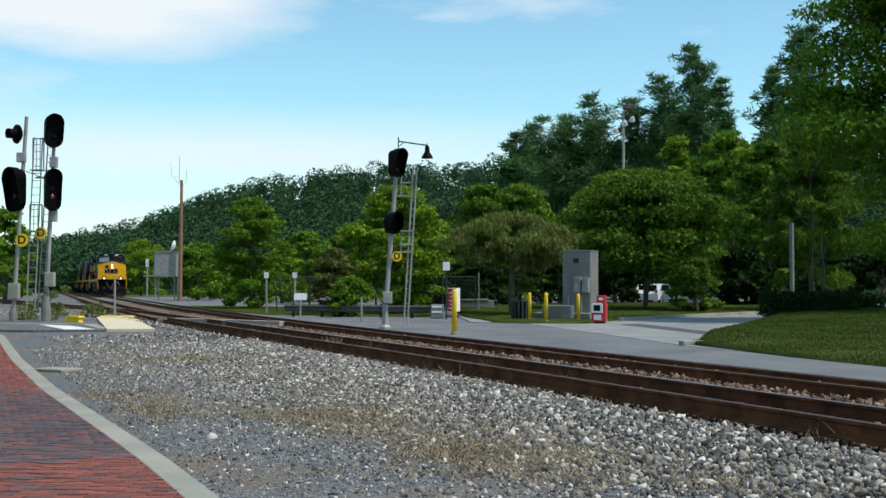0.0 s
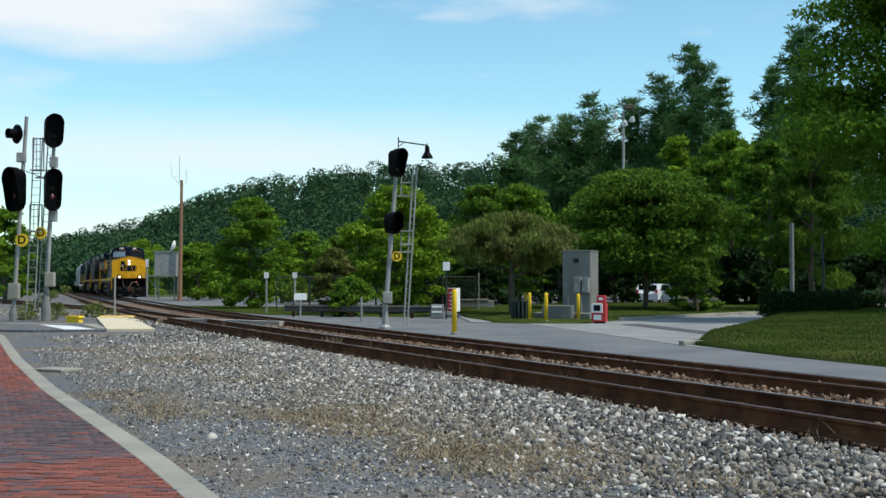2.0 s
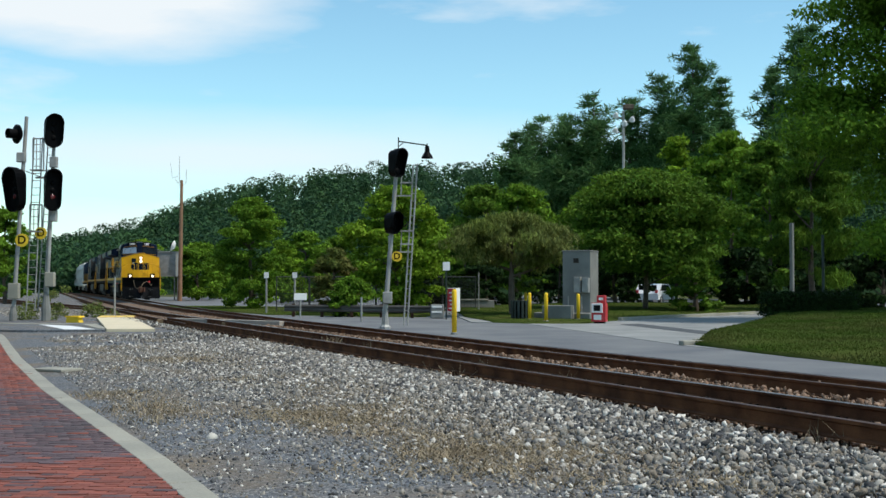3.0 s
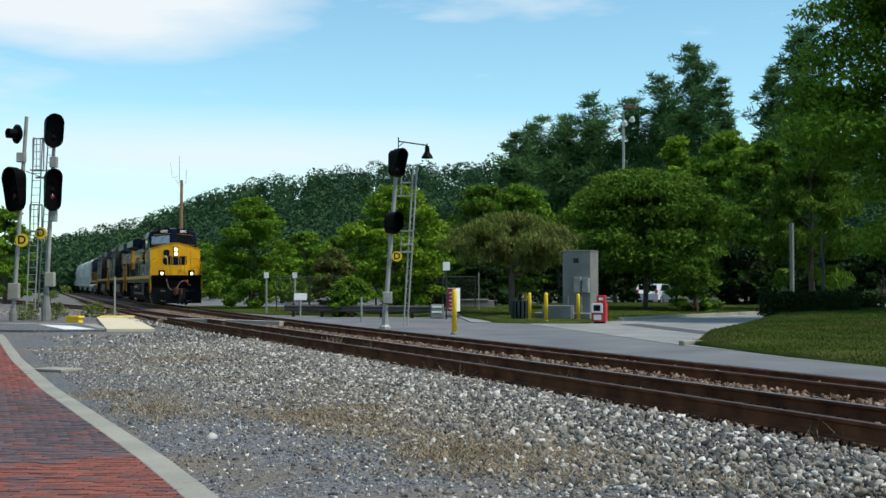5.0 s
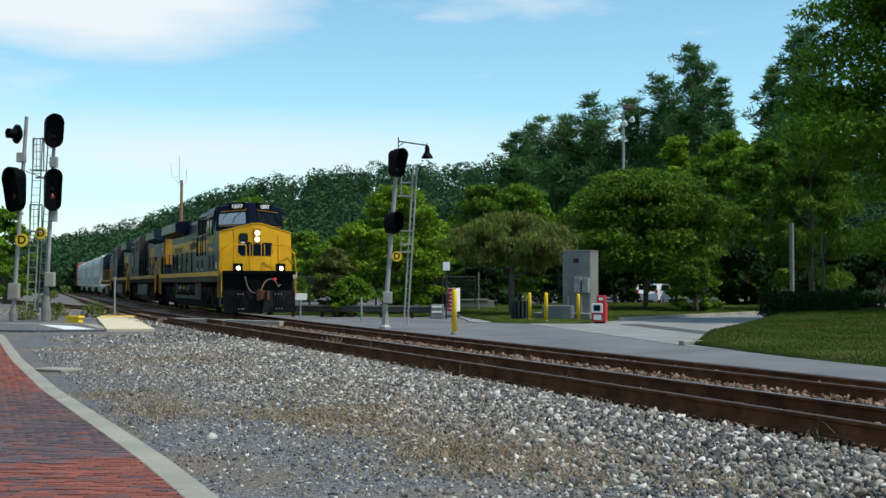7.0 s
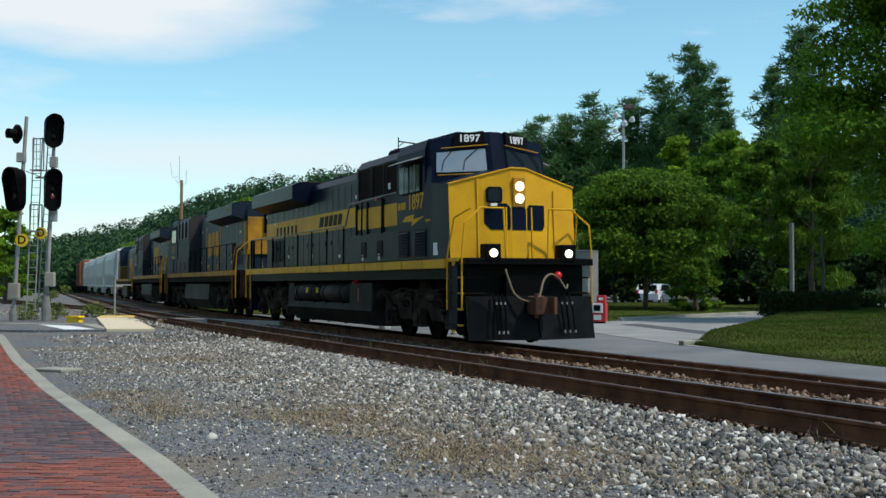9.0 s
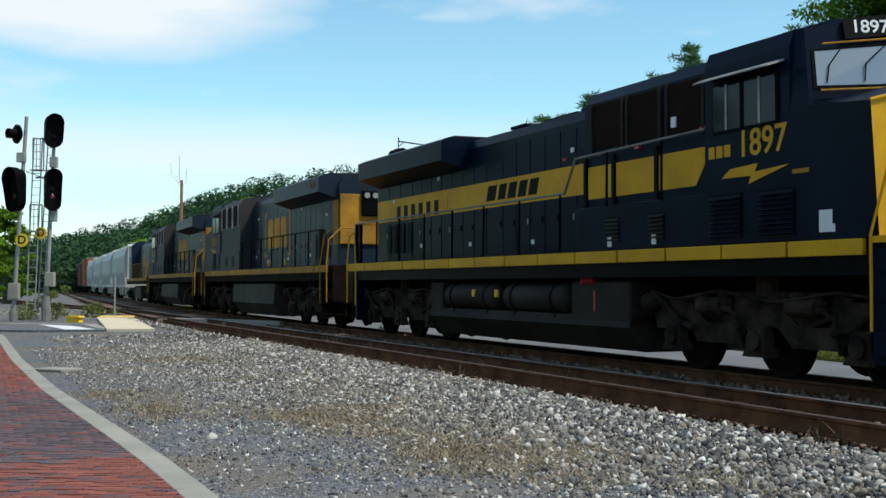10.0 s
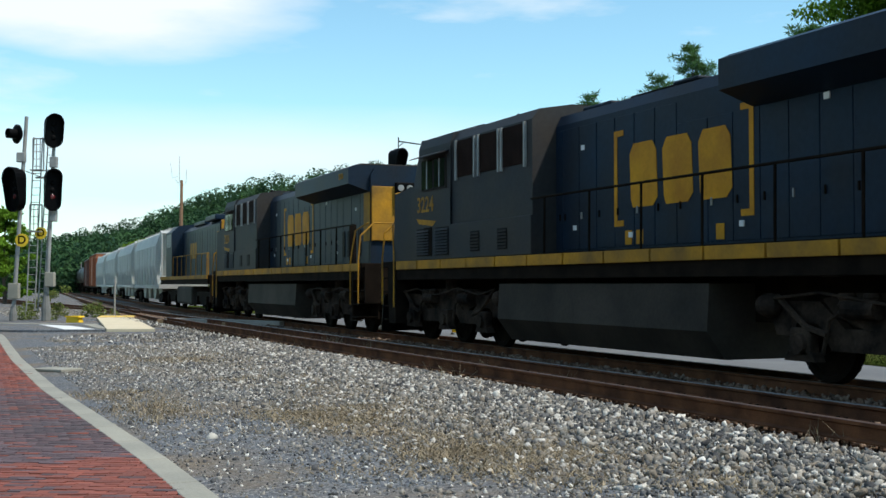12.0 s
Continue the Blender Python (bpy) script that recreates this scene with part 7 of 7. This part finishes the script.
def greenery():
    a, b = P(-23.6, -5.0), P(20, -4.2)
    poly = [(6.2, 28.7), (7.2, 24.2), (8.07, 21.25), (12.0, 12.4), (40, 12), (60, 40), (40, 62), (20, 50), (12.9, 44.4), (9.4, 36.5), (7.6, 33.0)]
    lawn("lawn_right", poly, right_height, 110000, "green mown lawn rising from the road under trees")
    poly = [(1.0, 52), (2.0, 45.6), (3.6, 44.3), (5.4, 44.4), (7.3, 48.3), (16.6, 60.2), (24, 70), (10, 74), (0.6, 66)]
    lawn("lawn_island", poly, lambda x, y: -0.17 + 0.012 * max(0, y - 46), 40000, "green grass verge beside the drive")
    lawn("lawn_left", [(-8.5, 57), (-0.8, 53), (0.2, 66), (-14, 80), (-20, 80)], lambda x, y: -0.17, 9000, "rough grass behind the guard rail")
    # kerb along the drive
    kerb = tagged(empty("drive_kerb"), "pale concrete kerb along the driveway", "kerb", kind="structure")
    pts = [Vector((7.3, 48.1, -0.2)), Vector((10.3, 52.1, -0.2)), Vector((13.6, 56.0, -0.2)), Vector((17.0, 60.1, -0.18)), Vector((22, 66, -0.1))]
    for p, q in zip(pts, pts[1:]):
        n = 3
        for k in range(n):
            u, w = p.lerp(q, k / n), p.lerp(q, (k + 1) / n)
            d = (w - u)
            m = Matrix.Translation(u) @ Matrix.Rotation(math.atan2(d.y, d.x), 4, "Z")
            part("kerb_stone", Box(0.006, d.length - 0.006, -0.08, 0.1, -0.05, 0.14, 0.015, turn=m), M["kerb"], kerb)
    tip = tagged(empty("kerb_end"), "broken pale kerb stones at the lawn's tip", "kerb", kind="structure")
    for x, y, r in ((6.15, 28.9, 20), (6.6, 29.9, 55), (7.15, 31.3, 62)):
        part("kerb_stone", Box(-0.3, 0.3, -0.12, 0.12, -0.25, -0.08, 0.03, turn=Matrix.Translation((x, y, 0)) @ Matrix.Rotation(radians(r), 4, "Z")), M["kerb"], tip)
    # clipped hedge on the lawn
    th = tagged(empty("hedge", pose(12.9, 45.6, -0.1)), "clipped green hedge on the lawn, darkened for tree shade", "hedge")
    # hedge leaves carry the overhanging tree's shade in their colour
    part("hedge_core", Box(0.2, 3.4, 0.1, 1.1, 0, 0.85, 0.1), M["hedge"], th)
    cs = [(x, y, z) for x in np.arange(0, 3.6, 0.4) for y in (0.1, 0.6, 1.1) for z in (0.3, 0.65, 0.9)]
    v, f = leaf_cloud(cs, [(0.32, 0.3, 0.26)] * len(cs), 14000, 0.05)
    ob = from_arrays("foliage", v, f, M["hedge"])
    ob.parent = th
    # path behind the notice case
    ob = sheet("footpath", [(1.9, 45.5), (1.1, 45.6), (0.3, 60), (0.9, 66), (1.5, 66), (1.0, 56)], -0.165, M["drive"], 0.06)
    tagged(ob, "pale concrete footpath between the lawns", "footpath", kind="structure")
    # weeds at the signal's foot
    for x, y, w, h in ((-16.4, 49.2, 1.3, 1.4), (-17.9, 50.5, 1.6, 0.8), (-15.9, 53.5, 1.4, 0.6)):
        th = tagged(empty("weed_clump", pose(x, y, -0.22)), "rough green and brown weeds at the track side", "weeds", "weed clumps")
        cs = [(rng.normal(0, w * 0.25), rng.normal(0, w * 0.2), rng.uniform(0.05, h)) for k in range(9)]
        v, f = leaf_cloud(cs, [(0.25, 0.25, 0.22)] * 9, 900, 0.05)
        ob = from_arrays("foliage", v, f, M["leaf_olive"])
        ob.parent = th


def crossing():
    def slab(name, pts, z, m, label, category, thick=0.15):
        ob = sheet(name, pts, z, m, thick)
        return tagged(ob, label, category, kind="structure")
    slab("tactile_paving", [(-14.9, 50.2), (-13.35, 50.2), (-9.2, 37.3), (-10.75, 37.3)], -0.12, M["tactile"], "buff tactile paving at the track crossing", "tactile paving")
    slab("tactile_edge", [(-15.5, 52.9), (-13.95, 52.9), (-13.35, 50.25), (-14.9, 50.25)], -0.11, M["tact_yellow"], "yellow worn tactile edge strip", "tactile paving")
    slab("crossing_path", [(-20, 43), (-13.2, 44.5), (-10.8, 37.3), (-13, 37.0), (-20, 39)], -0.15, M["gravel"], "grey gravel path to the track crossing", "path")
    slab("white_line", [(-14.6, 42.2), (-12.9, 40.6), (-11.2, 37.6), (-12.2, 37.6)], -0.142, M["white"], "worn white painted stripe on the path", "road marking")
    slab("ramp_edge", [(-19, 44.2), (-12.6, 42.4), (-10.9, 38.0), (-11.2, 38.0), (-13.0, 42.0), (-19, 43.6)], -0.132, M["kerb"], "pale kerb edge of the crossing ramp", "kerb")
    th = tagged(empty("wheel_stop", pose(-14.3, 45.3, -0.2, 0, 0, -8)), "yellow plastic ramp block lying on the path", "ramp block")
    part("block", Prism([(-0.28, 0), (0.28, 0), (0.2, 0.22), (-0.24, 0.24)], -0.2, 0.2), M["yellow"], th)
    part("block_top", Prism([(-0.3, 0.24), (0.3, 0.22), (0.26, 0.28), (-0.28, 0.28)], -0.25, 0.25), M["bollard"], th)
    th = tagged(empty("crossing_timber"), "pale worn timber planks lying between the rails", "timber")
    for (x0, y0), (x1, y1) in (((-10.4, 45.2), (-8.1, 43.4)), ((-8.0, 43.3), (-5.7, 41.3))):
        d = Vector((x1 - x0, y1 - y0, 0))
        part("plank", Box(0, d.length, -0.12, 0.12, -0.2, 0.0, 0.015, turn=Matrix.Translation((x0, y0, 0)) @ Matrix.Rotation(math.atan2(d.y, d.x), 4, "Z")), M["plank_pale"], th)
    for x, y, L, r in ((-10.75, 44.6, 0.35, -10), (-7.5, 41.0, 0.6, -35)):
        th = tagged(empty("loose_plank", pose(x, y, -0.2, 0, 0, r)), "short orange brown plank lying at the rail", "plank", "loose planks")
        part("board", Box(-L / 2, L / 2, -0.1, 0.1, 0, 0.16, 0.012), M["plank"], th)
    th = tagged(empty("gravel_slab", pose(-6.8, 20.6, -0.22, 0, 0, 62)), "small pale concrete cover in the gravel", "cover slab")
    part("slab", Box(-0.25, 0.25, -0.35, 0.35, 0, 0.05, 0.01), M["kerb"], th)


def things():
    left_signal_round()
    left_signal_oval()
    middle_signal()
    bungalow()
    greenery()
    crossing()
    roadside()


setting()
hill()
woods()
things()
train()
railway()
stones()
bricks()
motions()
